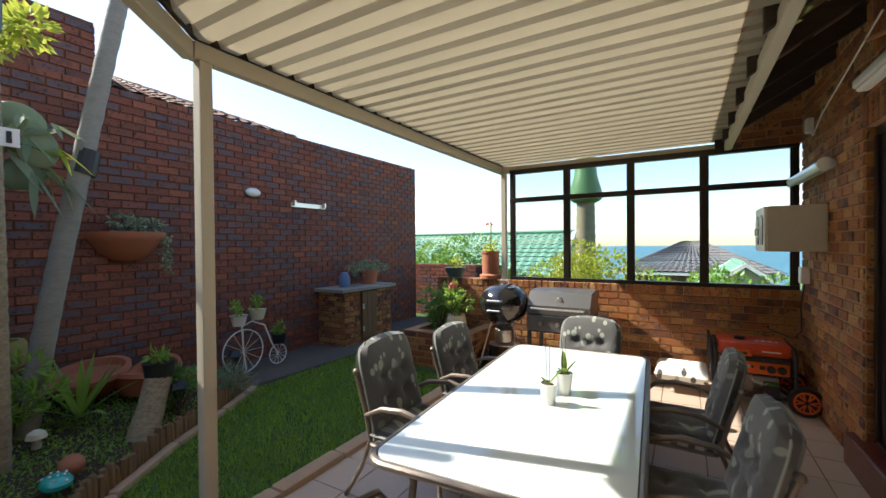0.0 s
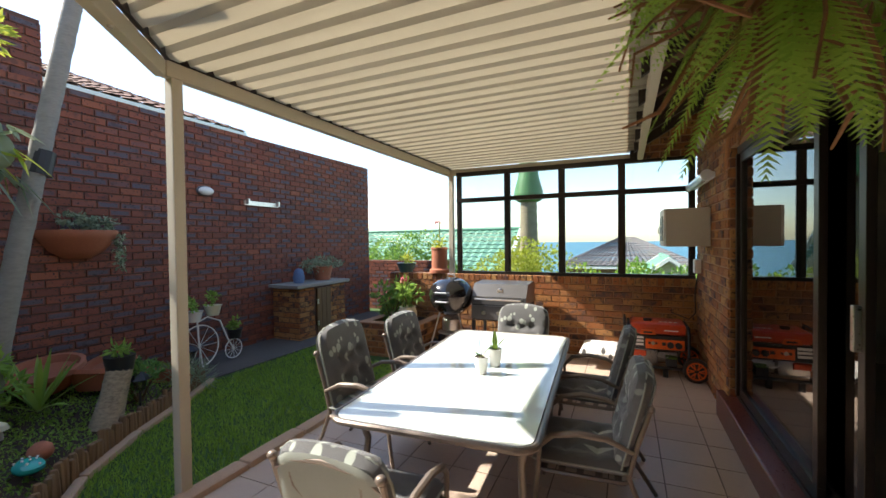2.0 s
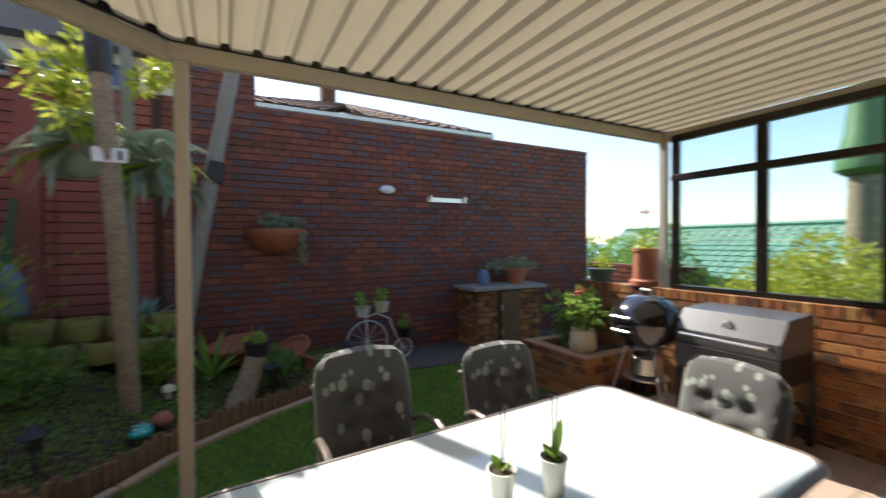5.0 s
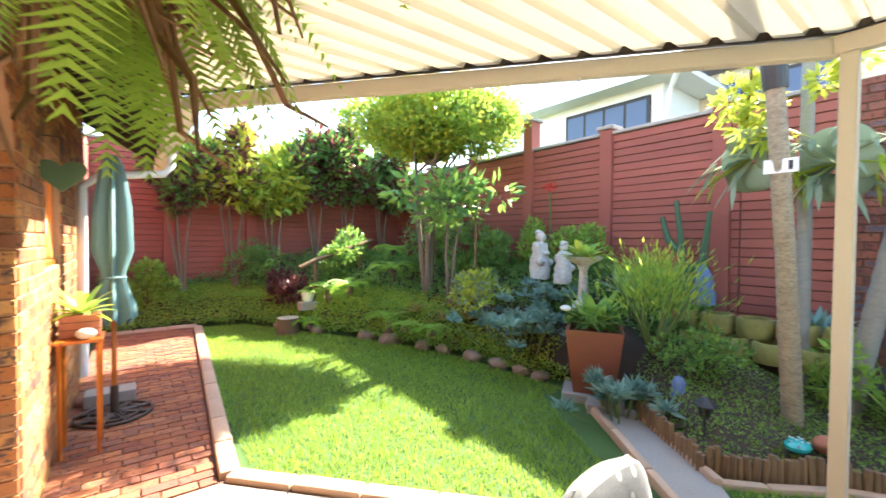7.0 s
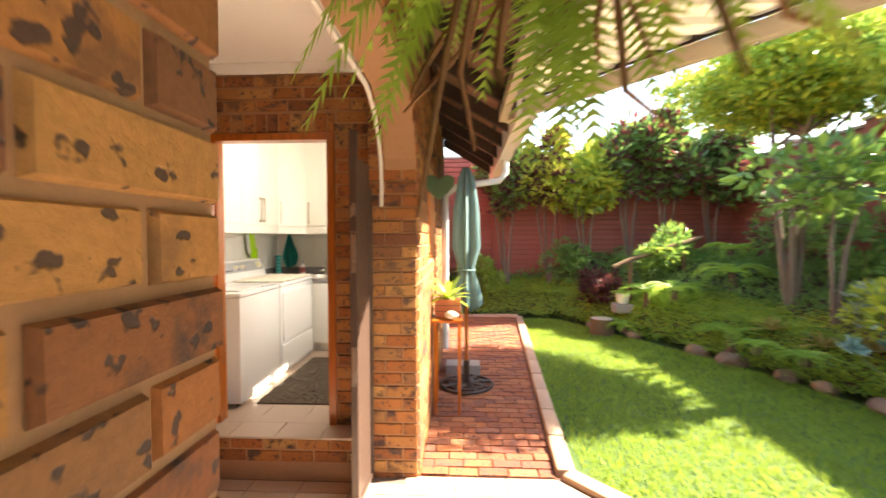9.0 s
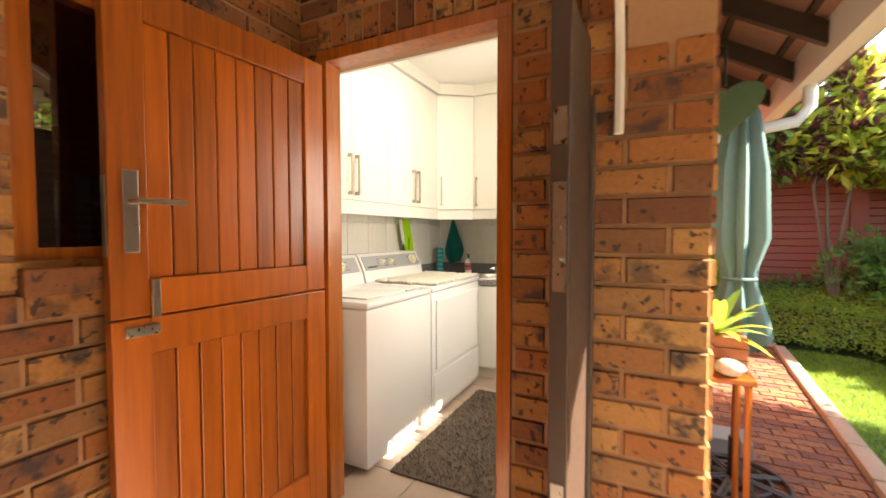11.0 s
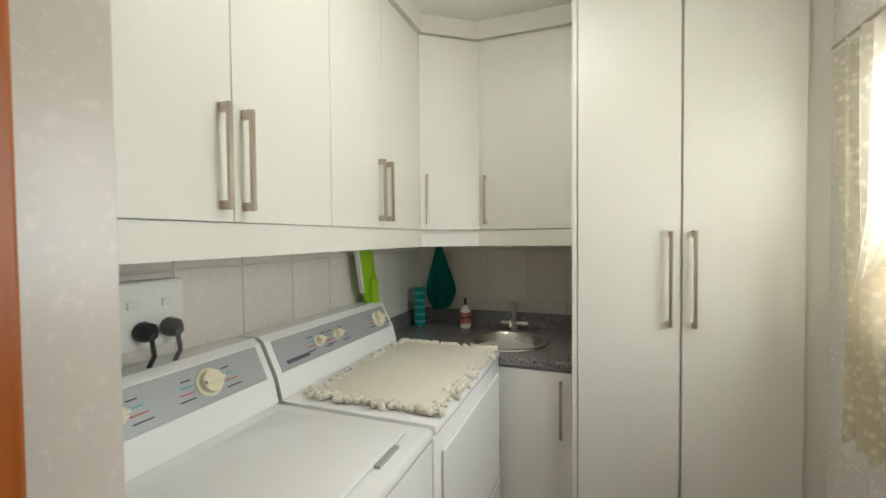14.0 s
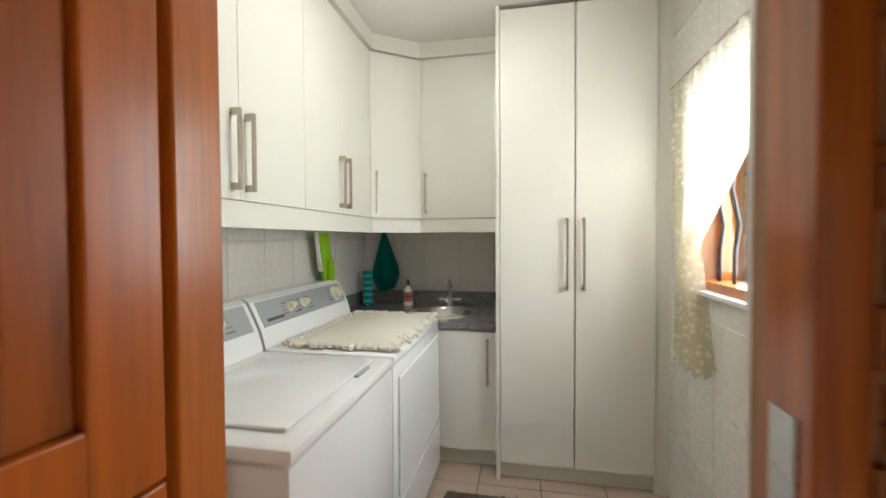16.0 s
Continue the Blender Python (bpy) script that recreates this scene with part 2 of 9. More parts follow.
def lathe(bm, profile, seg=20, at=(0, 0, 0), squash=1.0):
    """Turns (radius, height) pairs about the upright axis."""
    rings = []
    for r, z in profile:
        if r < 1e-5:
            rings.append([bm.verts.new((at[0], at[1], at[2] + z))])
        else:
            rings.append([bm.verts.new((at[0] + r * math.cos(a), at[1] + squash * r * math.sin(a), at[2] + z)) for a in (2 * math.pi * k / seg for k in range(seg))])
    for a, b in zip(rings, rings[1:]):
        for k in range(seg):
            q = [a[k % len(a)], a[(k + 1) % len(a)], b[(k + 1) % len(b)], b[k % len(b)]]
            q = list(dict.fromkeys(q))
            if len(q) > 2:
                bm.faces.new(q)
    return bm


def ball(bm, at, r, seg=12, scale=(1, 1, 1)):
    bmesh.ops.create_uvsphere(bm, u_segments=seg, v_segments=max(6, seg // 2), radius=r, matrix=Matrix.Translation(at) @ Matrix.Diagonal((*scale, 1)))
    return bm


def prism(bm, outline, axis, lo, hi):
    """Pushes a flat outline of (a, b) pairs along an axis: x -> (y, z), y -> (x, z), z -> (x, y)."""
    def put(a, b, c):
        return {"x": (c, a, b), "y": (a, c, b), "z": (a, b, c)}[axis]
    lo_v = [bm.verts.new(put(a, b, lo)) for a, b in outline]
    hi_v = [bm.verts.new(put(a, b, hi)) for a, b in outline]
    n = len(outline)
    bm.faces.new(lo_v[::-1])
    bm.faces.new(hi_v)
    for i in range(n):
        bm.faces.new((lo_v[i], lo_v[(i + 1) % n], hi_v[(i + 1) % n], hi_v[i]))
    bmesh.ops.recalc_face_normals(bm, faces=bm.faces)
    return bm


def finish(bm, name, material, smooth=False):
    me = bpy.data.meshes.new(name)
    bmesh.ops.recalc_face_normals(bm, faces=bm.faces)
    bm.to_mesh(me)
    bm.free()
    me.materials.append(material)
    if smooth:
        me.polygons.foreach_set("use_smooth", [True] * len(me.polygons))
        me.set_sharp_from_angle(angle=radians(40))
    return me


def part(name, bm, material, parent, label="", smooth=False):
    ob = new(name, finish(bm, name, material, smooth))
    ob.parent = parent
    return tagged(ob, label)


def thing(name, label, category, group="", at=(0, 0, 0), turn=0):
    ob = new(name)
    ob.empty_display_size = 0.1
    ob.matrix_basis = pose(*at, 0, 0, turn)
    return tagged(ob, label, category, group)


def solo(name, bm, material, label, category, group="", smooth=False, at=None, turn=0):
    ob = new(name, finish(bm, name, material, smooth))
    if at:
        ob.matrix_basis = pose(*at, 0, 0, turn)
    return tagged(ob, label, category, group)


def structure(name, bm, material, label="", smooth=False):
    if name.startswith(("wall_", "step")):  # foundations reach below the ground
        for v in bm.verts:
            if v.co.z < 0.001:
                v.co.z = -0.35
    return tagged(new(name, finish(bm, name, material, smooth)), label, kind="structure")


def one(fn, *a, **k):
    bm = bmesh.new()
    fn(bm, *a, **k)
    return bm


def raw_mesh(name, verts, faces, material, smooth=False):
    me = bpy.data.meshes.new(name)
    me.from_pydata(verts, [], faces)
    me.materials.append(material)
    if smooth:
        me.polygons.foreach_set("use_smooth", [True] * len(me.polygons))
    return me


RNG = np.random.default_rng(7)


def piece_mesh(name, w, h, d, chamfer, material):
    """One brick or tile lying in x (length), z (height), standing out along y; with a face map from 0 to 1."""
    c = chamfer
    vs = [(0, 0, 0), (w, 0, 0), (w, 0, h), (0, 0, h), (c, -d, c), (w - c, -d, c), (w - c, -d, h - c), (c, -d, h - c)]
    fs = [(4, 5, 6, 7), (0, 1, 5, 4), (1, 2, 6, 5), (2, 3, 7, 6), (3, 0, 4, 7)]
    me = raw_mesh(name, vs, fs, material)
    uv = me.uv_layers.new(name="face")
    corner = {0: (0, 0), 1: (1, 0), 2: (1, 1), 3: (0, 1), 4: (0.03, 0.06), 5: (0.97, 0.06), 6: (0.97, 0.94), 7: (0.03, 0.94)}
    for loop in me.loops:
        uv.data[loop.index].uv = corner[loop.vertex_index]
    return me


def lay_pieces(parent, frame_m, spans, length, height, gap, depth, chamfer, material, name, singles=None, bond=0.5, start=0.0, rest="bricks", jitter=0.003):
    """Lays courses of pieces. frame_m: x along the wall, z up, -y outwards. spans(v0, v1) gives the free stretches of a course.
    singles: (u0, u1, v0, v1), the stretch laid as objects of their own, 300 at most; the others become one mesh."""
    lone, joined = [], []
    # walls founded at the datum start two courses down, at the patio level
    v, row = (-2 * (height + gap), -2) if abs(frame_m.translation.z) < 1e-6 and height < 0.12 else (0.0, 0)
    vmax, spans_of = spans
    while v + height * 0.4 < vmax:
        h = min(height, vmax - v)
        for a, b in spans_of(v, v + h):
            k = math.floor((a - start) / (length + gap)) - 1
            while True:
                u0 = start + (k + (bond if row % 2 else 0)) * (length + gap)
                k += 1
                if u0 >= b:
                    break
                p, q = max(u0, a), min(u0 + length, b)
                if q - p < 0.03:
                    continue
                whole = q - p > length - 1e-4 and h > height - 1e-4
                if singles and whole and singles[0] <= p and q <= singles[1] and singles[2] <= v <= singles[3] and len(lone) < 300:
                    lone.append((p, v))
                else:
                    joined.append((p, q, v, v + h))
        v += height + gap
        row += 1
    if lone:
        me = piece_mesh(name, length, height, depth, chamfer, material)
        for p, v in lone:
            ob = new(name, me)
            ob.parent = parent
            j = RNG.uniform(-1, 1, 3) * jitter
            ob.matrix_basis = frame_m @ Matrix.Translation((p + j[0] * 0.5, j[1] * 0.6, v + j[2] * 0.3)) @ Matrix.Rotation(float(j[1]) * 2.0, 4, "Z")
    if joined:
        n = len(joined)
        arr = np.array(joined)
        d = depth + RNG.uniform(-1, 1, n) * jitter * 0.8
        c = chamfer
        P, Q, V0, V1 = arr.T
        z = np.zeros(n)
        co = np.stack([np.stack(t, -1) for t in ((P, z, V0), (Q, z, V0), (Q, z, V1), (P, z, V1), (P + c, -d, V0 + c), (Q - c, -d, V0 + c), (Q - c, -d, V1 - c), (P + c, -d, V1 - c))], 1).reshape(-1, 3)
        fm = np.array(frame_m)
        co = co @ fm[:3, :3].T + fm[:3, 3]
        base = (np.arange(n) * 8)[:, None, None]
        fs = (np.array([(4, 5, 6, 7), (0, 1, 5, 4), (1, 2, 6, 5), (2, 3, 7, 6), (3, 0, 4, 7)])[None] + base).reshape(-1, 4)
        me = raw_mesh(rest, co.tolist(), fs.tolist(), material)
        uv = me.uv_layers.new(name="face")
        corner = np.array([(0, 0), (1, 0), (1, 1), (0, 1), (0.03, 0.06), (0.97, 0.06), (0.97, 0.94), (0.03, 0.94)])
        uv.data.foreach_set("uv", corner[fs.reshape(-1) % 8].reshape(-1))
        ob = tagged(new(rest, me), kind="stuff")
        ob.parent = parent


def facing(x, y, z, turn):
    """A wall frame at (x, y, z): along turn degrees, pieces standing out to the right of that way."""
    return pose(x, y, z, 0, 0, turn)


def plain(a, b, vmax, holes=()):
    """Free stretches between a and b, less the holes (u0, u1, v0, v1)."""
    def f(v0, v1):
        out = [(a, b)]
        for h in holes:
            u0, u1, w0, w1 = h
            if callable(u0):
                got = u0((v0 + v1) / 2)
                if got is None:
                    continue
                u0, u1 = got
            elif v1 <= w0 + 0.02 or v0 >= w1 - 0.02:
                continue
            out = [s for p, q in out for s in ((p, min(q, u0)), (max(p, u1), q)) if s[1] - s[0] > 0.03]
        return out
    return vmax, f


LOW = -0.12          # the patio and garden level against the house datum
PIECES = []          # laid at the end of the file


def later(*a, **k):
    PIECES.append((a, k))


# ---- ground, sea ----
LAWN_SOIL = surface("lawn_ground", (0.04, 0.09, 0.015), 0.9, var=0.45, fine=90, coarse=1.3, bump=0.8)
SEA = surface("sea_water", (0.012, 0.13, 0.2), 0.35, var=0.15, fine=0.02, coarse=0.004, bump=0.0)


def ground_height(x, y):
    return -0.045 - 0.17 * max(0.0, min(y - 11, 190))


def build_ground():
    xs = [-3500, -900, -300, -120, -60, -30, -15, -8, 0, 8, 15, 30, 60, 120, 300, 900, 3500]
    ys = [-3000, -600, -150, -50, -20, -8, 0, 6, 11, 14, 18, 24, 35, 60, 100, 150, 201, 400, 1500, 4500]
    vs = [(x, y, ground_height(x, y)) for y in ys for x in xs]
    n = len(xs)
    fs = [(j * n + i, j * n + i + 1, (j + 1) * n + i + 1, (j + 1) * n + i) for j in range(len(ys) - 1) for i in range(n - 1)]
    tagged(new("ground", raw_mesh("ground", vs, fs, LAWN_SOIL)), "green lawn and falling ground to the shore", kind="structure")
    vs = [(-4500, 160, -31), (4500, 160, -31), (4500, 4900, -31), (-4500, 4900, -31)]
    tagged(new("water", raw_mesh("water", vs, [(0, 1, 2, 3)], SEA)), "calm blue sea below the gardens", kind="structure")


build_ground()

# ---- patio floor ----
TILE, TX0, TY0 = 0.334, 0.472, 2.95


def clip_poly(poly, a, b, c):
    """Keeps the side where a x + b y + c >= 0."""
    out = []
    for i, p in enumerate(poly):
        q = poly[(i + 1) % len(poly)]
        dp, dq = a * p[0] + b * p[1] + c, a * q[0] + b * q[1] + c
        if dp >= 0:
            out.append(p)
        if dp * dq < 0:
            s = dp / (dp - dq)
            out.append((p[0] + s * (q[0] - p[0]), p[1] + s * (q[1] - p[1])))
    return out


DIAG = (2.45, 2.25, 2.45 * 2.15 - 2.25 * 0.55)      # the slanted patio edge


def patio_clip(poly):
    for h in ((1, 0, 2.15), (0, -1, 4.83), (-1, 0, 2.65), DIAG):
        poly = clip_poly(poly, *h)
        if len(poly) < 3:
            return []
    xm, ym = sum(p[0] for p in poly) / len(poly), sum(p[1] for p in poly) / len(poly)
    if xm > 1.05:
        poly = clip_poly(clip_poly(poly, 0, 1, 1.84), 0, -1, 0.38)
    else:
        poly = clip_poly(poly, 0, 1, 1.93)
    return poly if len(poly) > 2 else []


patio = structure("floor", prism(bmesh.new(), [(-2.16, 4.84), (-2.16, 0.55), (0.1, -1.93), (2.66, -1.93), (2.66, 0.39), (1.06, 0.39), (1.06, 4.84)], "z", -0.2, -0.004), GROUT, "beige ceramic patio floor with dark grout lines")


def lay_tiles():
    g = 0.004
    bm = bmesh.new()
    box(bm, g, TILE - g, g, TILE - g, -0.004, 0.002)
    me = finish(bm, "tile", FLOOR_TILE)
    rest = bmesh.new()
    for i in range(-9, 8):
        for j in range(-15, 7):
            x, y = TX0 + i * TILE, TY0 + j * TILE
            sq = [(x + g, y + g), (x + TILE - g, y + g), (x + TILE - g, y + TILE - g), (x + g, y + TILE - g)]
            if x < 1.05 < x + TILE and y > 0.35:
                sq = clip_poly(sq, -1, 0, 1.045)
            elif x > 1.05 and y > 0.1:
                continue
            got = patio_clip(sq)
            if len(got) == 4 and all(abs(a - c) + abs(b - d) < 1e-6 for (a, b), (c, d) in zip(got, sq)) and got == sq and x + TILE < 1.05 + 9:
                ob = new("tile", me)
                ob.parent = patio
                ob.matrix_basis = pose(x, y, float(RNG.uniform(-0.0006, 0.0006)))
            elif len(got) > 2:
                lo = [rest.verts.new((a, b, -0.004)) for a, b in got]
                hi = [rest.verts.new((a, b, 0.002)) for a, b in got]
                rest.faces.new(hi)
                for k in range(len(got)):
                    rest.faces.new((lo[k], lo[(k + 1) % len(got)], hi[(k + 1) % len(got)], hi[k]))
    ob = part("cut_tiles", rest, FLOOR_TILE, patio)
    tagged(ob, kind="stuff")


kerb = structure("kerb", one(box, -2.24, -2.17, 0.6, 3.9, -0.15, -0.06), KERB, "rounded buff concrete edging stones")


def lay_kerb(pts, width, z0, z1, step):
    for a, b in zip(pts, pts[1:]):
        a, b = Vector((*a, 0)), Vector((*b, 0))
        n = max(1, round((b - a).length / step))
        ang = math.degrees(math.atan2(b.y - a.y, b.x - a.x))
        L = (b - a).length / n
        me = finish(one(box, 0.003, L - 0.003, -width / 2, width / 2, z0, z1, bevel=0.022), "kerb_stone", KERB, True)
        for k in range(n):
            ob = new("kerb_stone", me)
            ob.parent = kerb
            p = a + (b - a) * (k / n)
            ob.matrix_basis = pose(p.x, p.y, float(RNG.uniform(-0.004, 0.004)), 0, 0, ang + float(RNG.uniform(-0.3, 0.3)))


lay_kerb([(-2.21, 3.75), (-2.21, 0.5), (0.06, -1.98), (-0.36, -7.5)], 0.13, -0.15, 0.045, 0.5)
lay_kerb([(-0.36, -7.62), (1.05, -7.62)], 0.1, -0.15, 0.05, 0.5)

path = structure("pavement", prism(bmesh.new(), [(0.1, -1.94), (1.05, -1.94), (1.05, -7.58), (-0.3, -7.58)], "z", -0.2, -0.012), MORTAR_DARK, "red clay brick paving along the house")

# ---- walls of the house ----
wall_house = structure("wall_east", one(box, 1.05, 1.27, 3.17, 4.83, 0, 3.1), MORTAR, "rough orange and charcoal face brick house wall")
later(wall_house, facing(1.05, 4.83, 0, -90), plain(0, 1.66, 3.0), 0.215, 0.073, 0.012, 0.011, 0.004, HOUSE_BRICK, "brick", singles=(0, 1.7, 0.0, 2.7), rest="brick_rest")
later(wall_house, facing(1.05, 3.17, 0, 0), plain(0, 0.22, 3.0), 0.215, 0.073, 0.012, 0.011, 0.004, HOUSE_BRICK, "brick", rest="reveal_bricks")
wall_over = structure("wall_over_door", one(box, 1.05, 1.27, 0.75, 3.17, 2.2, 3.1), MORTAR, "face brick lintel wall over the sliding door")
later(wall_over, facing(1.05, 3.17, 2.2, -90), plain(0, 2.42, 0.8), 0.073, 0.2, 0.012, 0.011, 0.004, HOUSE_BRICK, "brick", singles=(0, 2.4, 0, 0.1), bond=0, rest="brick_rest")
wall_corner = structure("wall_corner", one(box, 1.05, 1.268, 0.31, 0.75, 0, 3.1), MORTAR, "rough face brick corner pier of the house")
later(wall_corner, facing(1.05, 0.75, 0, -90), plain(0, 0.44, 3.0), 0.215, 0.073, 0.012, 0.011, 0.004, HOUSE_BRICK, "brick", singles=(0, 0.47, 0, 3), start=0.225, rest="brick_rest", jitter=0.004)
later(wall_corner, facing(1.05, 0.31, 0, 0), plain(0, 0.22, 3.0), 0.103, 0.073, 0.012, 0.011, 0.004, HOUSE_BRICK, "brick", singles=(0, 0.3, 0, 3), rest="end_bricks", jitter=0.004)
wall_hall = structure("wall_hall", one(box, 1.27, 2.9, 0.38, 0.6, 0, 3.1), MORTAR, "face brick wall closing the porch")
later(wall_hall, facing(1.27, 0.38, 0, 0), plain(0, 1.38, 2.7), 0.215, 0.073, 0.012, 0.011, 0.004, HOUSE_BRICK, "brick", rest="brick_rest")

# wall under and beside the seaward window
wall_sea = structure("wall_north", one(box, -3.3, 1.05, 4.83, 5.03, 0, 0.945), MORTAR, "low rough face brick wall below the window")
later(wall_sea, facing(-3.3, 4.83, 0, 0), plain(0, 4.34, 0.85), 0.215, 0.073, 0.012, 0.011, 0.004, HOUSE_BRICK, "brick", singles=(1.4, 4.34, 0, 0.95), rest="brick_rest")
later(wall_sea, facing(-3.3, 4.83, 0.85, 0), plain(0, 4.34, 0.1), 0.075, 0.095, 0.012, 0.014, 0.004, HOUSE_BRICK, "coping_brick", singles=(1.2, 4.34, 0, 0.1), bond=0, rest="coping_rest")
gable = structure("wall_gable", prism(bmesh.new(), [(0.42, 2.46), (1.05, 2.46), (1.05, 3.0), (0.42, 2.68)], "y", 4.84, 5.0), MORTAR, "small brick gable above the window")
later(gable, facing(0.42, 4.84, 2.46, 0), plain(0, 0.63, 0.5, [(lambda v: (-1, (v - 0.2) / 0.51) if v > 0.2 else None, 0, 0, 0)]), 0.215, 0.073, 0.012, 0.011, 0.004, HOUSE_BRICK, "brick", rest="brick_rest")

# porch: its left wall with a window, the laundry front, the arch
wall_porch = bmesh.new()
for y0, y1, z0, z1 in ((-2.05, -1.75, 0, 2.75), (-1.75, -1.07, 0, 1.33), (-1.75, -1.07, 2.14, 2.75), (-1.07, -0.82, 0, 2.75), (-0.82, 0.38, 2.2, 2.75), (0.1, 0.38, 0, 2.2)):
    box(wall_porch, 2.65, 2.87, y0, y1, z0, z1)
wall_porch = structure("wall_porch", wall_porch, MORTAR, "sunlit rough face brick porch wall")
later(wall_porch, facing(2.65, 0.38, 0, -90), plain(0, 2.43, 2.7, [(1.45, 2.13, 1.33, 2.14), (0.28, 1.2, 0, 2.2)]), 0.215, 0.073, 0.012, 0.011, 0.004, HOUSE_BRICK, "brick", singles=(1.2, 2.43, 0, 2.7), start=0.1, rest="brick_rest")
wall_laundry = bmesh.new()
for x0, x1, y0, z0, z1 in ((1.38, 1.645, -2.27, 0, 2.75), (2.545, 2.635, -2.13, 0, 2.225), (2.635, 2.87, -2.27, 0, 2.225), (1.645, 2.87, -2.27, 2.225, 2.75), (1.645, 2.635, -2.27, 0, 0.155)):
    box(wall_laundry, x0, x1, y0, -2.05, z0, z1)
wall_laundry = structure("wall_laundry", wall_laundry, MORTAR, "rough face brick wall around the laundry door")
later(wall_laundry, facing(2.65, -2.05, 0, 180), plain(0, 1.27, 2.7, [(0.105, 1.005, 0, 2.38)]), 0.215, 0.073, 0.012, 0.011, 0.004, HOUSE_BRICK, "brick", singles=(0, 1.3, 0, 2.7), rest="brick_rest")
later(wall_laundry, facing(2.545, -2.05, 2.23, 180), plain(0, 0.9, 0.14), 0.073, 0.13, 0.012, 0.011, 0.004, HOUSE_BRICK, "soldier_brick", singles=(0, 1, 0, 1), bond=0, rest="soldier_rest")


def arch_edge(z):
    """The free width of the porch opening at a height: square below, rounded at the top."""
    spring, top, r = 1.85, 2.36, 0.5
    if z >= top:
        return None
    inset = 0 if z < spring else r - math.sqrt(max(0, r * r - (z - spring) ** 2 * (r / (top - spring)) ** 2))
    return -1.93 + inset, 0.38 - inset


def arch_wall():
    zs = [1.85 + 0.51 * math.sin(math.pi / 2 * k / 10) for k in range(11)]
    zs[-1] = 2.355
    pts = [(arch_edge(z)[0], z) for z in zs] + [(arch_edge(z)[1], z) for z in zs[::-1]]
    bm = bmesh.new()
    outline = [(-1.93, 1.85)] + pts[1:-1] + [(0.38, 1.85), (0.38, 3.1), (-1.93, 3.1)]
    prism(bm, outline, "x", 1.06, 1.27)
    w = structure("wall_arch", bm, MORTAR, "face brick wall with a wide rounded porch opening")
    later(w, facing(1.06, 0.38, 0, -90), plain(0, 2.31, 3.0, [(lambda v: (lambda e: None if e is None else (0.38 - e[1], 0.38 - e[0]))(arch_edge(v)), 0, 0, 0)]), 0.215, 0.073, 0.012, 0.011, 0.004, HOUSE_BRICK, "brick", rest="brick_rest")
    later(w, facing(1.27, -1.93, 0, 90), plain(0, 2.31, 2.7, [(lambda v: (lambda e: None if e is None else (e[0] + 1.93, e[1] + 1.93))(arch_edge(v)), 0, 0, 0)]), 0.215, 0.073, 0.012, 0.011, 0.004, HOUSE_BRICK, "brick", rest="inner_bricks")
    trim = bmesh.new()
    tube(trim, [(1.29, y, z) for y, z in [(-1.9, 1.7)] + [(p[0] + 0.02, p[1] - 0.01) for p in pts[:11]] + [(-0.4, 2.345), (0.0, 2.34)]], 0.014, 6)
    structure("trim", trim, WHITE_PAINT, "white painted strip under the arch", True)


arch_wall()
pillar = structure("wall_pillar", one(box, 1.06, 1.38, -2.27, -1.93, 0, 3.1), MORTAR, "rough face brick pillar beside the paved path")
later(pillar, facing(1.38, -1.93, 0, 180), plain(0, 0.32, 2.7), 0.215, 0.073, 0.012, 0.011, 0.004, HOUSE_BRICK, "brick", singles=(0, 0.4, 0, 2.8), rest="brick_rest")
wall_side = bmesh.new()
for y0, y1, z0, z1 in ((-2.75, -2.27, 0, 3.1), (-3.55, -2.75, 0, 1.28), (-3.55, -2.75, 2.15, 3.1), (-5.7, -3.55, 0, 3.1)):
    box(wall_side, 1.06, 1.24, y0, y1, z0, z1)
wall_side = structure("wall_west", wall_side, MORTAR, "face brick side wall along the path")
later(wall_side, facing(1.06, -1.93, 0, -90), plain(0, 3.77, 2.9, [(0.82, 1.62, 1.28, 2.15)]), 0.215, 0.073, 0.012, 0.011, 0.004, HOUSE_BRICK, "brick", singles=(0, 1.9, 0, 2.2), rest="brick_rest")
step = structure("step", one(box, 1.38, 2.65, -2.05, -1.86, 0, 0.155), MORTAR, "brick step with a tiled tread at the laundry door")
later(step, facing(2.65, -1.86, 0.005, 180), plain(0, 1.27, 0.15), 0.215, 0.073, 0.012, 0.01, 0.004, HOUSE_BRICK, "brick", singles=(0, 1.3, 0, 1), rest="brick_rest")
for k in range(4):
    part("tread_tile", one(box, 1.385 + k * 0.317, 1.697 + k * 0.317, -2.2, -1.85, 0.156, 0.17, bevel=0.003), FLOOR_TILE, step)

# ceilings, house inside
structure("ceiling", one(box, 1.27, 2.87, -2.05, 0.38, 2.7, 2.76), CEILING_WHITE, "white porch ceiling")
structure("trim", one(box, 1.28, 2.64, -2.045, -2.0, 2.63, 2.7, bevel=0.01), CEILING_WHITE, "white cornice")
structure("trim", one(box, 2.6, 2.645, -2.0, 0.3, 2.63, 2.7, bevel=0.01), CEILING_WHITE, "white cornice")
room = bmesh.new()
box(room, 5.0, 5.1, 0.6, 5.03, 0, 2.8)
box(room, 1.27, 5.1, 4.84, 5.03, 0, 2.8)
box(room, 1.27, 5.1, 0.6, 0.7, 0, 2.8)
structure("wall_room", room, PLASTER, "plain plastered room behind the sliding door")
structure("floor_room", one(box, 1.2, 5.0, 0.6, 4.9, 0.0, 0.1), FLOOR_TILE, "tiled floor inside the house")
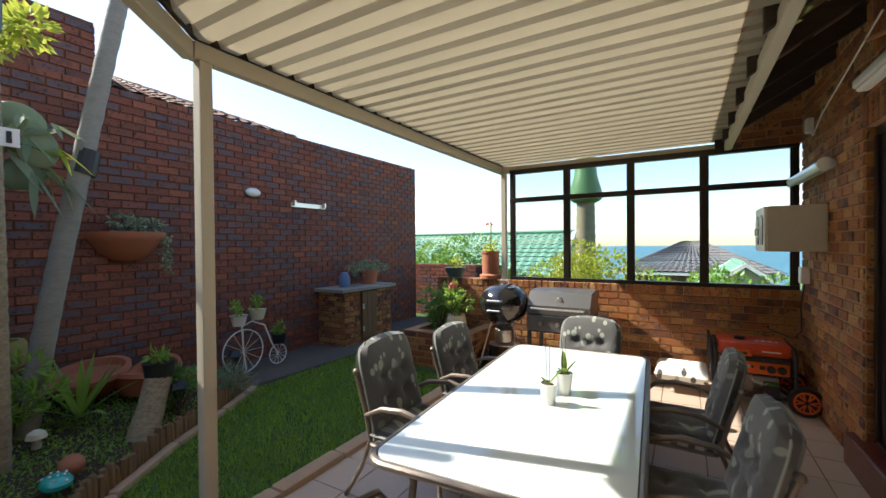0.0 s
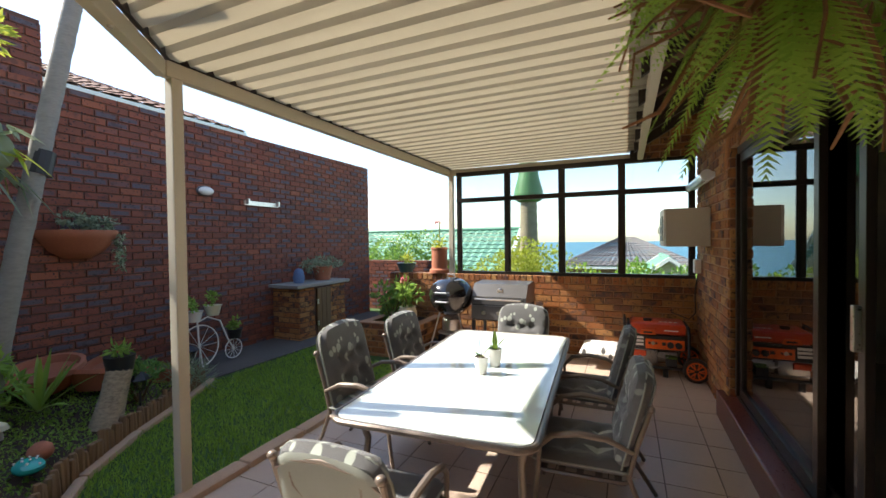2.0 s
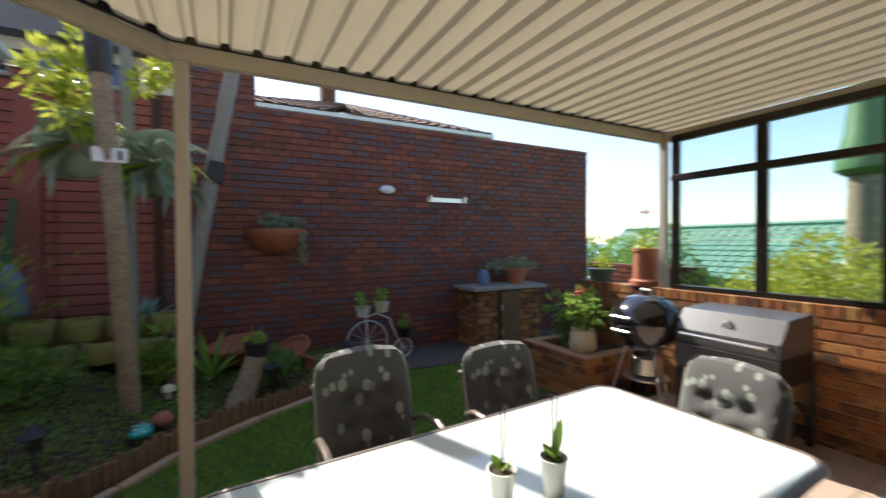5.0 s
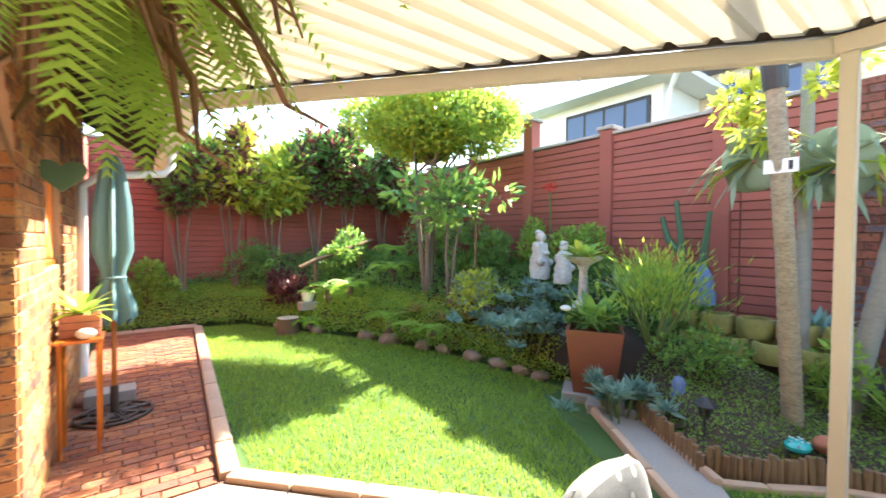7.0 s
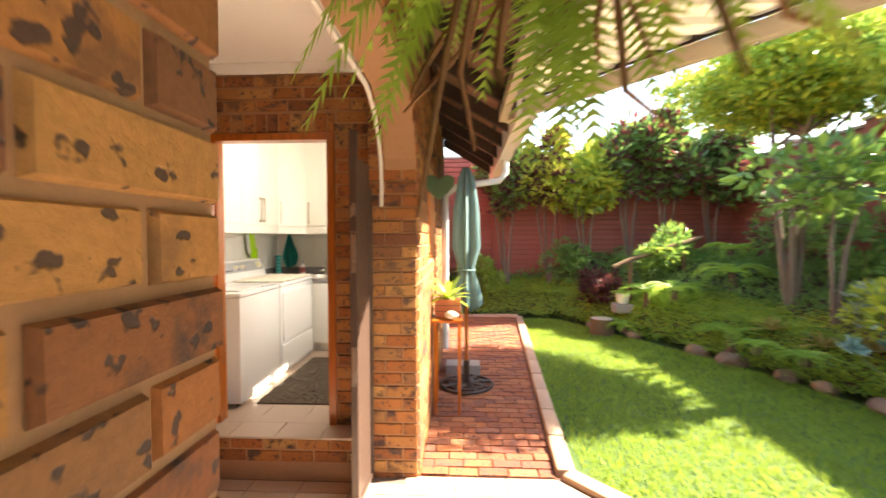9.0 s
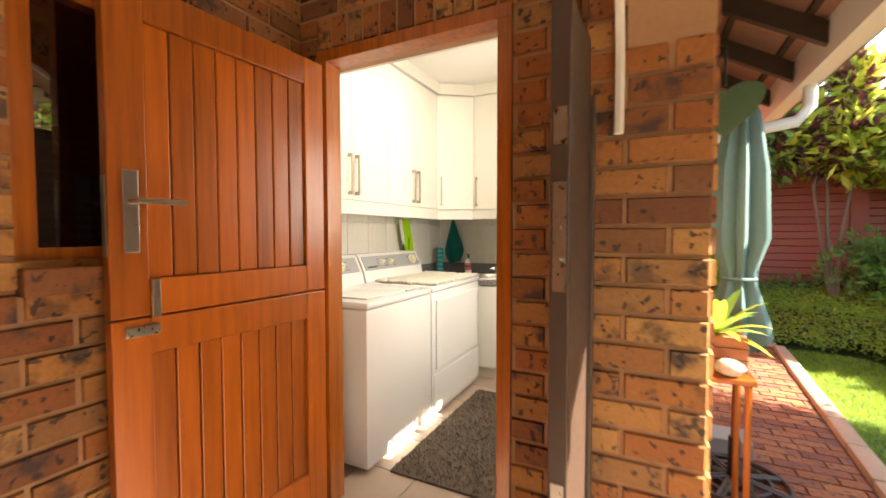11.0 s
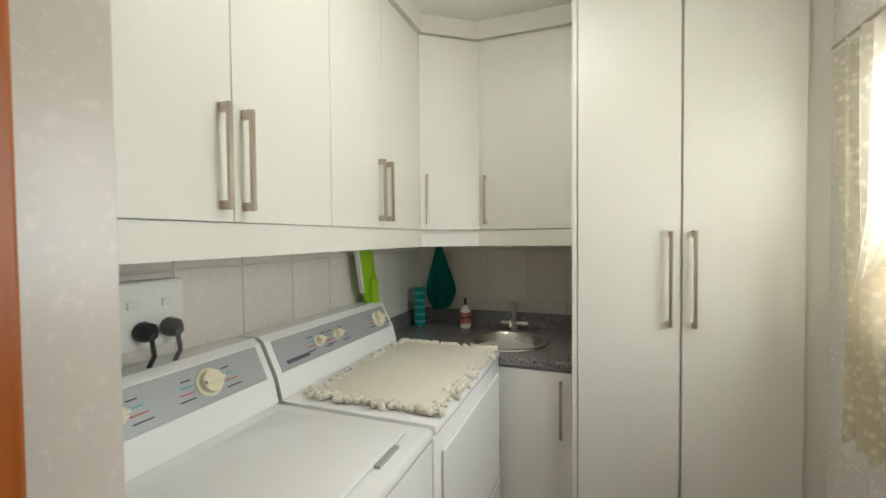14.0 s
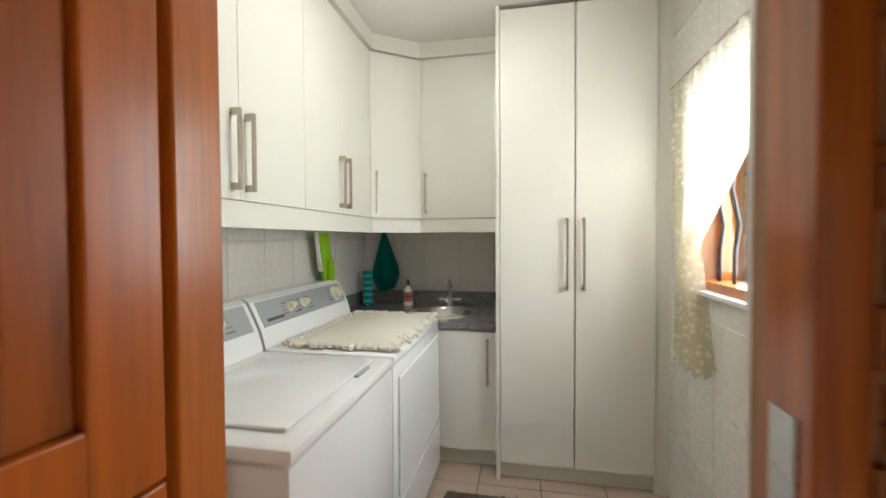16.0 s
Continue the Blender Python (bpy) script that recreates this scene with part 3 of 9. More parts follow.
structure("ceiling_room", one(box, 1.2, 5.1, 0.6, 5.0, 2.75, 2.8), CEILING_WHITE)
structure("roof_house", prism(bmesh.new(), [(1.05, 3.12), (6, 5.0), (6, 5.1), (1.05, 3.2)], "y", -5.9, 5.2), ROOF_TILE, "brown tiled house roof")
structure("wall_back", one(box, 5.9, 6.0, -5.7, 5.0, 0, 5), PLASTER)
structure("wall_end", one(box, 1.24, 6.0, -5.7, -5.5, 0, 3.2), MORTAR)
structure("wall_seaward", one(box, 5.0, 6.0, 4.84, 5.03, 0, 5), MORTAR)

# ---- eaves: rafters, tiles from below, fascia, gutter ----
def eave_z(x):
    return 3.02 - (1.05 - x) * 0.6


for y in [5.0 - 0.62 * k for k in range(18)]:
    bm = prism(bmesh.new(), [(0.34, eave_z(0.34) - 0.13), (1.05, eave_z(1.05) - 0.13), (1.05, eave_z(1.05)), (0.34, eave_z(0.34))], "y", y - 0.025, y + 0.025)
    structure("rafter", bm, DARK_TIMBER, "dark brown timber rafter under the eave")
for x in (0.42, 0.74, 1.0):
    structure("batten", one(box, x - 0.02, x + 0.02, -5.9, 5.05, eave_z(x) + 0.002, eave_z(x) + 0.03), DARK_TIMBER, "dark roof batten")
eave_tiles = structure("roof_eave", prism(bmesh.new(), [(0.28, eave_z(0.28) + 0.06), (1.1, eave_z(1.1) + 0.06), (1.1, eave_z(1.1) + 0.09), (0.28, eave_z(0.28) + 0.09)], "y", -5.9, 5.1), ROOF_TILE, "reddish roof tiles seen from below")
me_tile = finish(prism(bmesh.new(), [(0.0, 0.0), (0.4, 0.24), (0.4, 0.262), (0.0, 0.022)], "y", 0.003, 0.297), "roof_tile", ROOF_TILE)
for r in range(2):
    for k in range(36):
        ob = new("roof_tile", me_tile)
        ob.parent = eave_tiles
        ob.matrix_basis = pose(0.27 + r * 0.36, -5.85 + k * 0.3, eave_z(0.27 + r * 0.36) + 0.026 + float(RNG.uniform(0, 0.006)))
structure("fascia", one(box, 0.3, 0.335, -5.9, -2.45, 2.4, 2.62), WHITE_PAINT, "white painted fascia board")
gut = bmesh.new()
for x0, x1, z0, z1 in ((0.17, 0.3, 2.44, 2.455), (0.17, 0.182, 2.44, 2.56), (0.288, 0.3, 2.44, 2.56)):
    box(gut, x0, x1, -5.9, -2.5, z0, z1)
gutter = structure("gutter", gut, WHITE_PAINT, "white metal gutter with a downpipe")
part("downpipe", one(tube, [(0.23, -4.35, 2.45), (0.23, -4.35, 2.3), (0.3, -4.35, 2.2), (0.85, -4.35, 2.12), (0.98, -4.35, 2.0), (0.98, -4.35, 0.1)], 0.042, 10), WHITE_PAINT, gutter, smooth=True)

# ---- awning ----
AW_Z = 2.56
awning = thing("patio_awning", "cream painted steel patio awning with a ribbed roof sheet", "awning", at=(-2.28, 0.66, 0))


def diag_x(y):
    return -2.28 if y > 0.6 else -2.28 + (0.6 - y) * (2.66 / 3.3)


def awning_local(bm):
    bmesh.ops.translate(bm, verts=bm.verts, vec=(2.28, -0.66, 0))
    return bm


def build_awning():
    bm = bmesh.new()
    prof = []
    y = -2.68
    while y < 4.95:
        for dy, dz in ((0, 0), (0.1, 0), (0.118, 0.036), (0.15, 0.036), (0.168, 0)):
            if y + dy < 4.97:
                prof.append((y + dy, AW_Z + dz))
        y += 0.1715
    rows = [[bm.verts.new((diag_x(yy) + (0.4 - diag_x(yy)) * s, yy, zz + 0.02 * s)) for s in (0, 1)] for yy, zz in prof]
    for a, b in zip(rows, rows[1:]):
        bm.faces.new((a[0], a[1], b[1], b[0]))
    bmesh.ops.solidify(bm, geom=bm.faces[:], thickness=0.003)
    part("roof_sheet", awning_local(bm), CREAM_STEEL, awning, "ribbed cream roof sheet")
    for pts in ([(-2.28, 0.6), (-2.28, 4.97)], [(-2.3, 0.6), (0.4, -2.72)], [(0.42, -2.7), (0.42, 4.97)], [(-2.3, 4.95), (0.42, 4.95)]):
        (xa, ya), (xb, yb) = pts
        L = math.hypot(xb - xa, yb - ya)
        bm = one(box, 0, L, -0.032, 0.032, 2.455, 2.552, bevel=0.006)
        bmesh.ops.transform(bm, matrix=pose(xa, ya, 0, 0, 0, math.degrees(math.atan2(yb - ya, xb - xa))), verts=bm.verts)
        part("edge_beam", awning_local(bm), CREAM_STEEL, awning)
    # strips added to close the rib ends, coloured dark like the shadows there
    for xa, ya, xb, yb in ((-2.26, 0.6, -2.26, 4.95), (-2.26, 0.62, 0.42, -2.68)):
        L = math.hypot(xb - xa, yb - ya)
        bm = one(box, 0, L, -0.012, 0.012, 2.553, 2.6)
        bmesh.ops.transform(bm, matrix=pose(xa, ya, 0, 0, 0, math.degrees(math.atan2(yb - ya, xb - xa))), verts=bm.verts)
        part("closure_strip", awning_local(bm), BRONZE_ALU, awning, "added closure strip, dark for the shade in the rib ends")
    for x, y in ((-2.28, 0.66), (-2.22, 4.9)):
        bm = one(box, x - 0.036, x + 0.036, y - 0.036, y + 0.036, -0.25, 2.455, bevel=0.006)
        part("post", awning_local(bm), CREAM_STEEL, awning)
    for k in range(6):
        x = -1.9 + k * 0.4
        yb = 0.6 - (x + 2.3) * 3.32 / 2.7
        part("bolt", awning_local(one(lathe, [(0, 0), (0.012, 0), (0.012, 0.012), (0, 0.014)], 8, (x, yb + 0.02, 2.44))), STEEL, awning)


build_awning()

# ---- seaward window ----
WIN_X, WIN_Z = (-2.09, -1.33, -0.56, 0.2, 1.0), (0.955, 2.07, 2.44)
window = structure("window_1", one(box, -2.12, 1.03, 4.85, 4.93, 0.945, 0.99), BRONZE_ALU, "large dark bronze aluminium window with clear panes")
for x in WIN_X:
    part("mullion", one(box, x - 0.028, x + 0.028, 4.86, 4.92, 0.99, 2.46, bevel=0.004), BRONZE_ALU, window)
for z in (2.06, 2.455):
    part("transom", one(box, -2.12, 1.03, 4.852, 4.928, z - 0.032, z + 0.032, bevel=0.004), BRONZE_ALU, window)
for a, b in zip(WIN_X, WIN_X[1:]):
    for z0, z1 in ((0.99, 2.03), (2.09, 2.425)):
        ob = part("pane", one(box, a + 0.026, b - 0.026, 4.888, 4.892, z0, z1), GLASS, window)
        ob.visible_shadow = False
        for q in ((a + 0.028, a + 0.045), (b - 0.045, b - 0.028)):
            part("sash_stile", one(box, q[0], q[1], 4.872, 4.906, z0, z1), BRONZE_ALU, window)
part("board", one(box, 0.3, 1.03, 4.86, 4.92, 2.487, 2.6), BRONZE_ALU, window)

# ---- sliding door ----
door = structure("door_1", one(box, 1.1, 1.24, 0.75, 3.17, 2.14, 2.2), BRONZE_ALU, "dark bronze aluminium sliding glass door, partly open")
part("sill", one(box, 0.98, 1.26, 0.7, 3.32, -0.15, 0.1, bevel=0.012), RED_SILL, door, "dark red painted concrete sill")
part("track", one(box, 1.1, 1.24, 0.75, 3.17, 0.101, 0.125), BRONZE_ALU, door)
for y in (0.775, 3.145):
    part("jamb", one(box, 1.09, 1.25, y - 0.025, y + 0.025, 0.125, 2.14, bevel=0.004), BRONZE_ALU, door)
for x, ya, yb in ((1.13, 1.6, 3.12), (1.185, 1.3, 2.75)):
    leaf = part("sliding_leaf", one(box, x - 0.018, x + 0.018, ya, yb, 0.126, 0.2), BRONZE_ALU, door)
    part("top_rail", one(box, x - 0.018, x + 0.018, ya, yb, 2.07, 2.139), BRONZE_ALU, leaf)
    for y in (ya + 0.03, yb - 0.03):
        part("stile", one(box, x - 0.018, x + 0.018, y - 0.03, y + 0.03, 0.2, 2.07, bevel=0.003), BRONZE_ALU, leaf)
    ob = part("pane", one(box, x - 0.003, x + 0.003, ya + 0.06, yb - 0.06, 0.2, 2.07), DOOR_GLASS, leaf)
    ob.visible_shadow = False
part("lock", one(box, 1.14, 1.17, 1.33, 1.36, 0.95, 1.15, bevel=0.004), STEEL, door)

# ---- garden walls ----
garage = structure("wall_garage", one(box, -5.6, -5.18, 0.25, 6.98, -0.1, 3.13), MORTAR_DARK, "tall dark red and blue-grey face brick wall")
later(garage, facing(-5.18, 0.25, 0, 90), plain(0, 6.73, 3.13), 0.222, 0.073, 0.012, 0.012, 0.003, GARAGE_BRICK, "brick", singles=(0.8, 6.0, 0.9, 1.9), rest="brick_rest")
later(garage, facing(-5.18, 6.98, 0, 180), plain(0, 0.42, 3.13), 0.222, 0.073, 0.012, 0.012, 0.003, GARAGE_BRICK, "brick", rest="end_bricks")
pier = structure("wall_chimney", one(box, -5.65, -5.22, 0.52, 1.22, 3.13, 3.75), MORTAR_DARK, "raised brick block on the wall")
later(pier, facing(-5.22, 0.52, 3.13, 90), plain(0, 0.7, 0.62), 0.222, 0.073, 0.012, 0.012, 0.003, GARAGE_BRICK, "brick", singles=(0, 1, 0, 1), rest="brick_rest")
later(pier, facing(-5.22, 1.22, 3.13, 180), plain(0, 0.4, 0.62), 0.222, 0.073, 0.012, 0.012, 0.003, GARAGE_BRICK, "brick", rest="end_bricks")
lowwall = structure("wall_low", one(box, -5.5, -3.3, 7.4, 7.6, -0.1, 1.0), MORTAR_DARK, "low dark brick boundary wall")
later(lowwall, facing(-5.5, 7.4, 0, 0), plain(0, 2.2, 1.0), 0.222, 0.073, 0.012, 0.01, 0.003, GARAGE_BRICK, "brick", singles=(0, 2.2, 0, 1), rest="brick_rest")


def fence_run(name, x, y, turn, length, top, piers, label):
    """Red painted walling in long courses between piers, with a capping."""
    f = facing(x, y, 0, turn)
    bm = one(box, 0, length, 0, 0.15, -0.1, top)
    bmesh.ops.transform(bm, matrix=f, verts=bm.verts)
    w = structure(name, bm, MORTAR_DARK, label)
    for p, h in piers:
        bm = one(box, p - 0.1, p + 0.1, -0.07, 0.16, -0.1, h, bevel=0.006)
        bmesh.ops.transform(bm, matrix=f, verts=bm.verts)
        part("pier", bm, FENCE_RED, w)
        bm = one(box, p - 0.14, p + 0.14, -0.1, 0.2, h, h + 0.06, bevel=0.012)
        bmesh.ops.transform(bm, matrix=f, verts=bm.verts)
        part("pier_cap", bm, CONCRETE, w)
    edges = [0] + [p for p, _ in piers] + [length]
    later(w, f, (top, lambda v0, v1: [(a + (0.1 if a else 0), b - 0.1) for a, b in zip(edges, edges[1:]) if b - a > 0.3]), 9.0, 0.105, 0.006, 0.02, 0.006, FENCE_RED, "panel", start=-1, bond=0, rest="panel_courses", jitter=0.006)
    bm = one(box, 0, length, -0.05, 0.19, top, top + 0.05, bevel=0.012)
    bmesh.ops.transform(bm, matrix=f, verts=bm.verts)
    part("capping", bm, CONCRETE, w)


fence_run("wall_fence", -5.25, -8.7, 90, 8.95, 3.12, [(1.6, 3.2), (3.15, 3.2), (4.7, 3.66), (6.25, 3.2), (7.8, 3.2)], "tall red painted garden wall with piers")
fence_run("wall_rear", 1.3, -8.7, 180, 6.75, 3.3, [(1.3, 3.38), (2.8, 3.38), (4.3, 3.38)], "red painted rear garden wall behind shrubs")
structure("wall_return", one(box, 1.2, 1.4, -8.9, -5.5, -0.1, 3.2), FENCE_RED, "red wall closing the garden")


# ---- patio things ----
def leaf_fabric(name, ground, motif):
    m, b = blank(name)
    tc = node(m, "ShaderNodeTexCoord")
    mp = node(m, "ShaderNodeMapping")
    mp.inputs["Rotation"].default_value = (0.5, 0.6, 0.7)
    mp.inputs["Scale"].default_value = (13.0, 2.5, 9.0)
    wire(m, tc.outputs["Object"], mp.inputs[0])
    vo = node(m, "ShaderNodeTexVoronoi", Scale=1.0, Randomness=0.85)
    wire(m, mp.outputs[0], vo.inputs["Vector"])
    leaf = ramp(m, vo.outputs["Distance"], [(0.3, (1, 1, 1)), (0.34, (0, 0, 0))])
    pick = ramp(m, mth(m, "FRACT", mth(m, "MULTIPLY", vo.outputs["Color"], 3.1)), [(0.2, (0, 0, 0)), (0.5, (1, 1, 1))])
    col = mixc(m, mth(m, "MULTIPLY", leaf, pick), mixc(m, noise_of(m, 5, 4), ground, tuple(x * 1.5 for x in ground)), motif)
    weave = noise_of(m, 400, 2)
    col = mixc(m, mth(m, "MULTIPLY", weave, 0.3), col, tuple(x * 0.5 for x in ground))
    wire(m, col, b.inputs["Base Color"])
    b.inputs["Roughness"].default_value = 0.9
    b.inputs["Sheen Weight"].default_value = 0.3
    bumped(m, b, mth(m, "ADD", weave, mth(m, "MULTIPLY", noise_of(m, 14, 3), 3.0)), 0.3, 0.004)
    return m


CUSHION = leaf_fabric("leaf_print_fabric", (0.085, 0.085, 0.085), (0.4, 0.44, 0.38))
SAGE = surface("sage_fabric", (0.3, 0.32, 0.28), 0.9, var=0.15, fine=200, bump=0.3)
BRONZE_TUBE = surface("taupe_tube", (0.2, 0.16, 0.13), 0.38, metal=0.35, var=0.15, bump=0.02)
m, b = blank("white_backed_glass")
wire(m, mixc(m, noise_of(m, 2, 3), (0.7, 0.78, 0.74), (0.76, 0.83, 0.8)), b.inputs["Base Color"])
b.inputs["Roughness"].default_value = 0.04
b.inputs["IOR"].default_value = 1.5
b.inputs["Coat Weight"].default_value = 0.6
b.inputs["Coat Roughness"].default_value = 0.02
TABLE_GLASS = m


def rounded(x0, x1, y0, y1, r, n=6):
    pts = []
    for cx, cy, a0 in ((x1 - r, y0 + r, -90), (x1 - r, y1 - r, 0), (x0 + r, y1 - r, 90), (x0 + r, y0 + r, 180)):
        pts += [(cx + r * math.cos(radians(a0 + 90 * k / n)), cy + r * math.sin(radians(a0 + 90 * k / n))) for k in range(n + 1)]
    return pts


def build_table():
    t = thing("dining_table", "white glass patio table with a taupe metal rim and legs", "table", at=(-0.725, 1.88, 0.002), turn=3.3)
    t.scale = (0.88, 0.88, 0.88)
    hx, hy = 0.62, 1.28
    part("tabletop", prism(bmesh.new(), rounded(-hx + 0.02, hx - 0.02, -hy + 0.02, hy - 0.02, 0.11), "z", 0.722, 0.733), TABLE_GLASS, t, "glossy white glass top")
    bm = bmesh.new()
    tube(bm, [(x, y, 0.716) for x, y in rounded(-hx, hx, -hy, hy, 0.12)] + [(hx - 0.12 + 0.01, -hy, 0.716)], 0.02, 8)
    part("rim", bm, BRONZE_TUBE, t, smooth=True)
    part("apron", prism(bmesh.new(), rounded(-hx + 0.03, hx - 0.03, -hy + 0.03, hy - 0.03, 0.1), "z", 0.685, 0.7), BRONZE_TUBE, t)
    for sx in (-1, 1):
        for sy in (-1, 1):
            part("leg", one(tube, [(sx * 0.55, sy * 1.1, 0.0), (sx * 0.52, sy * 1.04, 0.2), (sx * 0.5, sy * 1.0, 0.5), (sx * 0.54, sy * 1.06, 0.7)], [0.02, 0.022, 0.022, 0.026], 8), BRONZE_TUBE, t, smooth=True)
    part("cross_bar", one(tube, [(-0.51, -1.0, 0.6), (0.51, -1.0, 0.6)], 0.012, 8), BRONZE_TUBE, t, smooth=True)
    part("cross_bar", one(tube, [(-0.51, 1.0, 0.6), (0.51, 1.0, 0.6)], 0.012, 8), BRONZE_TUBE, t, smooth=True)


def cushion_mesh(w, h, thick, top_round, dents, m):
    """A stuffed pad standing in x (width) and z (height), thick along y, with tufted buttons on its front."""
    bm = bmesh.new()
    nu, nv = 18, 20
    def half(v):
        if not top_round or v < 1 - top_round:
            return 1.0
        q = (v - (1 - top_round)) / top_round
        return max(0.6, math.sqrt(max(0.0, 1 - 0.5 * q ** 5)))
    grid = {}
    for side in (-1, 1):
        for i in range(nu + 1):
            for j in range(nv + 1):
                u, v = -1 + 2 * i / nu, j / nv
                edge = max(abs(u) ** 6, abs(2 * v - 1) ** 8)
                y = thick / 2 * max(0.0, 1 - edge) ** 0.4
                if side < 0:
                    for du, dv, r in dents:
                        d2 = ((u - du) * w / 2) ** 2 + ((v - dv) * h) ** 2
                        y -= thick * 0.42 * math.exp(-d2 / (2 * r * r))
                        ang = math.atan2((v - dv) * h, (u - du) * w / 2)
                        y -= thick * 0.05 * math.exp(-d2 / (2 * (r * 2.2) ** 2)) * math.cos(ang * 6)
                border = i in (0, nu) or j in (0, nv)
                key = (0 if border else side, i, j)
                if key not in grid:
                    z = v * h + (0.03 * (1 - u * u) * top_round * 2 * v if top_round else 0)
                    grid[key] = bm.verts.new((u * w / 2 * half(v), 0 if border else side * max(y, 0.006), z))
    for side in (-1, 1):
        for i in range(nu):
            for j in range(nv):
                q = []
                for a, c in ((i, j), (i + 1, j), (i + 1, j + 1), (i, j + 1)):
                    q.append(grid.get((side, a, c)) or grid[(0, a, c)])
                q = list(dict.fromkeys(q))
                if len(q) > 2:
                    try:
                        bm.faces.new(q)
                    except ValueError:
                        pass
    bmesh.ops.transform(bm, matrix=m, verts=bm.verts)
    rim = [m @ Vector((s * w / 2 * half(v), 0, v * h + (0.0 if not top_round else 0))) for s, vs in ((-1, [k / 10 for k in range(11)]), (1, [1 - k / 10 for k in range(11)])) for v in vs]
    return bm, rim


def build_chair():
    """A high-backed garden armchair facing +y."""
    c = thing("garden_chair", "taupe metal garden armchair with leaf-print padded cushions", "chair", "chairs round the table")
    for s in (-1, 1):
        part("arm", one(tube, [(s * 0.275, 0.3, 0.004), (s * 0.275, 0.27, 0.2), (s * 0.28, 0.25, 0.42), (s * 0.285, 0.24, 0.55), (s * 0.288, 0.17, 0.63), (s * 0.288, 0.02, 0.665), (s * 0.28, -0.14, 0.65), (s * 0.265, -0.28, 0.58)], [0.014, 0.014, 0.014, 0.014, 0.019, 0.02, 0.018, 0.013], 8), BRONZE_TUBE, c, smooth=True)
        part("back_post", one(tube, [(s * 0.26, -0.46, 0.004), (s * 0.255, -0.33, 0.22), (s * 0.25, -0.255, 0.42), (s * 0.25, -0.3, 0.62), (s * 0.25, -0.365, 0.83)], 0.015, 8), BRONZE_TUBE, c, smooth=True)
        part("knob", one(ball, (s * 0.25, -0.37, 0.85), 0.024, 10), BRONZE_TUBE, c, smooth=True)
        part("scroll", one(tube, [(s * 0.04, -0.27, 0.45), (s * 0.1, -0.32, 0.62), (s * 0.16, -0.35, 0.72), (s * 0.165, -0.365, 0.79), (s * 0.12, -0.37, 0.82), (s * 0.1, -0.36, 0.78)], 0.008, 6), BRONZE_TUBE, c, smooth=True)
    part("top_rail", one(tube, [(-0.25, -0.355, 0.79), (-0.14, -0.375, 0.86), (0, -0.385, 0.885), (0.14, -0.375, 0.86), (0.25, -0.355, 0.79)], 0.013, 8), BRONZE_TUBE, c, smooth=True)
    bm = bmesh.new()
    tube(bm, [(x, y, 0.395) for x, y in rounded(-0.27, 0.27, -0.26, 0.27, 0.05, 4)] + [(0.22, -0.26, 0.395)], 0.013, 6)
    part("seat_frame", bm, BRONZE_TUBE, c, smooth=True)
    for k in range(5):
        part("seat_slat", one(box, -0.26, 0.26, -0.22 + k * 0.105, -0.18 + k * 0.105, 0.39, 0.398), BRONZE_TUBE, c)
    bm, rim = cushion_mesh(0.53, 0.54, 0.1, 0.0, [(-0.45, 0.35, 0.035), (0.45, 0.35, 0.035), (-0.45, 0.7, 0.035), (0.45, 0.7, 0.035)], Matrix.Translation((0, 0.29, 0.455)) @ Matrix.Rotation(radians(90), 4, "X"))
    bmesh.ops.transform(bm, matrix=Matrix.Translation((0, 0, 0.91)) @ Matrix.Diagonal((1, 1, -1, 1)), verts=bm.verts)
    pad = part("seat_cushion", bm, CUSHION, c, smooth=True)
    part("piping", one(tube, rim, 0.006, 5), SAGE, pad, "sage green piping", smooth=True)
    tilt = Matrix.Translation((0, -0.215, 0.47)) @ Matrix.Rotation(radians(14), 4, "X") @ Matrix.Rotation(radians(180), 4, "Z")
    bm, rim = cushion_mesh(0.53, 0.58, 0.11, 0.45, [(-0.35, 0.28, 0.03), (0.35, 0.28, 0.03), (-0.4, 0.55, 0.03), (0, 0.5, 0.03), (0.4, 0.55, 0.03)], tilt)
    pad = part("back_cushion", bm, CUSHION, c, smooth=True)
    part("piping", one(tube, rim, 0.006, 5), SAGE, pad, "sage green piping", smooth=True)
    cover = cushion_mesh(0.5, 0.55, 0.03, 0.45, [], Matrix.Translation((0, -0.052, 0)) @ tilt)[0]
    part("back_cover", cover, SAGE, c, "plain sage fabric back", smooth=True)
    return c


build_table()
chair = build_chair()
spots = [(-1.41, 1.54, -88), (-1.42, 2.42, -92), (-0.75, 3.0, 178), (0.02, 1.5, 93), (-0.04, 2.46, 89), (-0.81, 0.55, 2)]
SEAT = Matrix.Diagonal((1.0, 0.94, 0.92, 1))
chair.matrix_basis = pose(spots[0][0], spots[0][1], 0.002, 0, 0, spots[0][2]) @ SEAT
for x, y, a in spots[1:]:
    c = copy_thing(chair, pose(x, y, 0.002, 0, 0, a) @ SEAT)
    if y < 0.6:  # the end chair's back cushion has slumped
        for ch in c.children:
            if ch.name.startswith(("back_cushion", "back_cover")):
                ch.matrix_basis = Matrix.Translation((0, 0.02, -0.12)) @ ch.matrix_basis


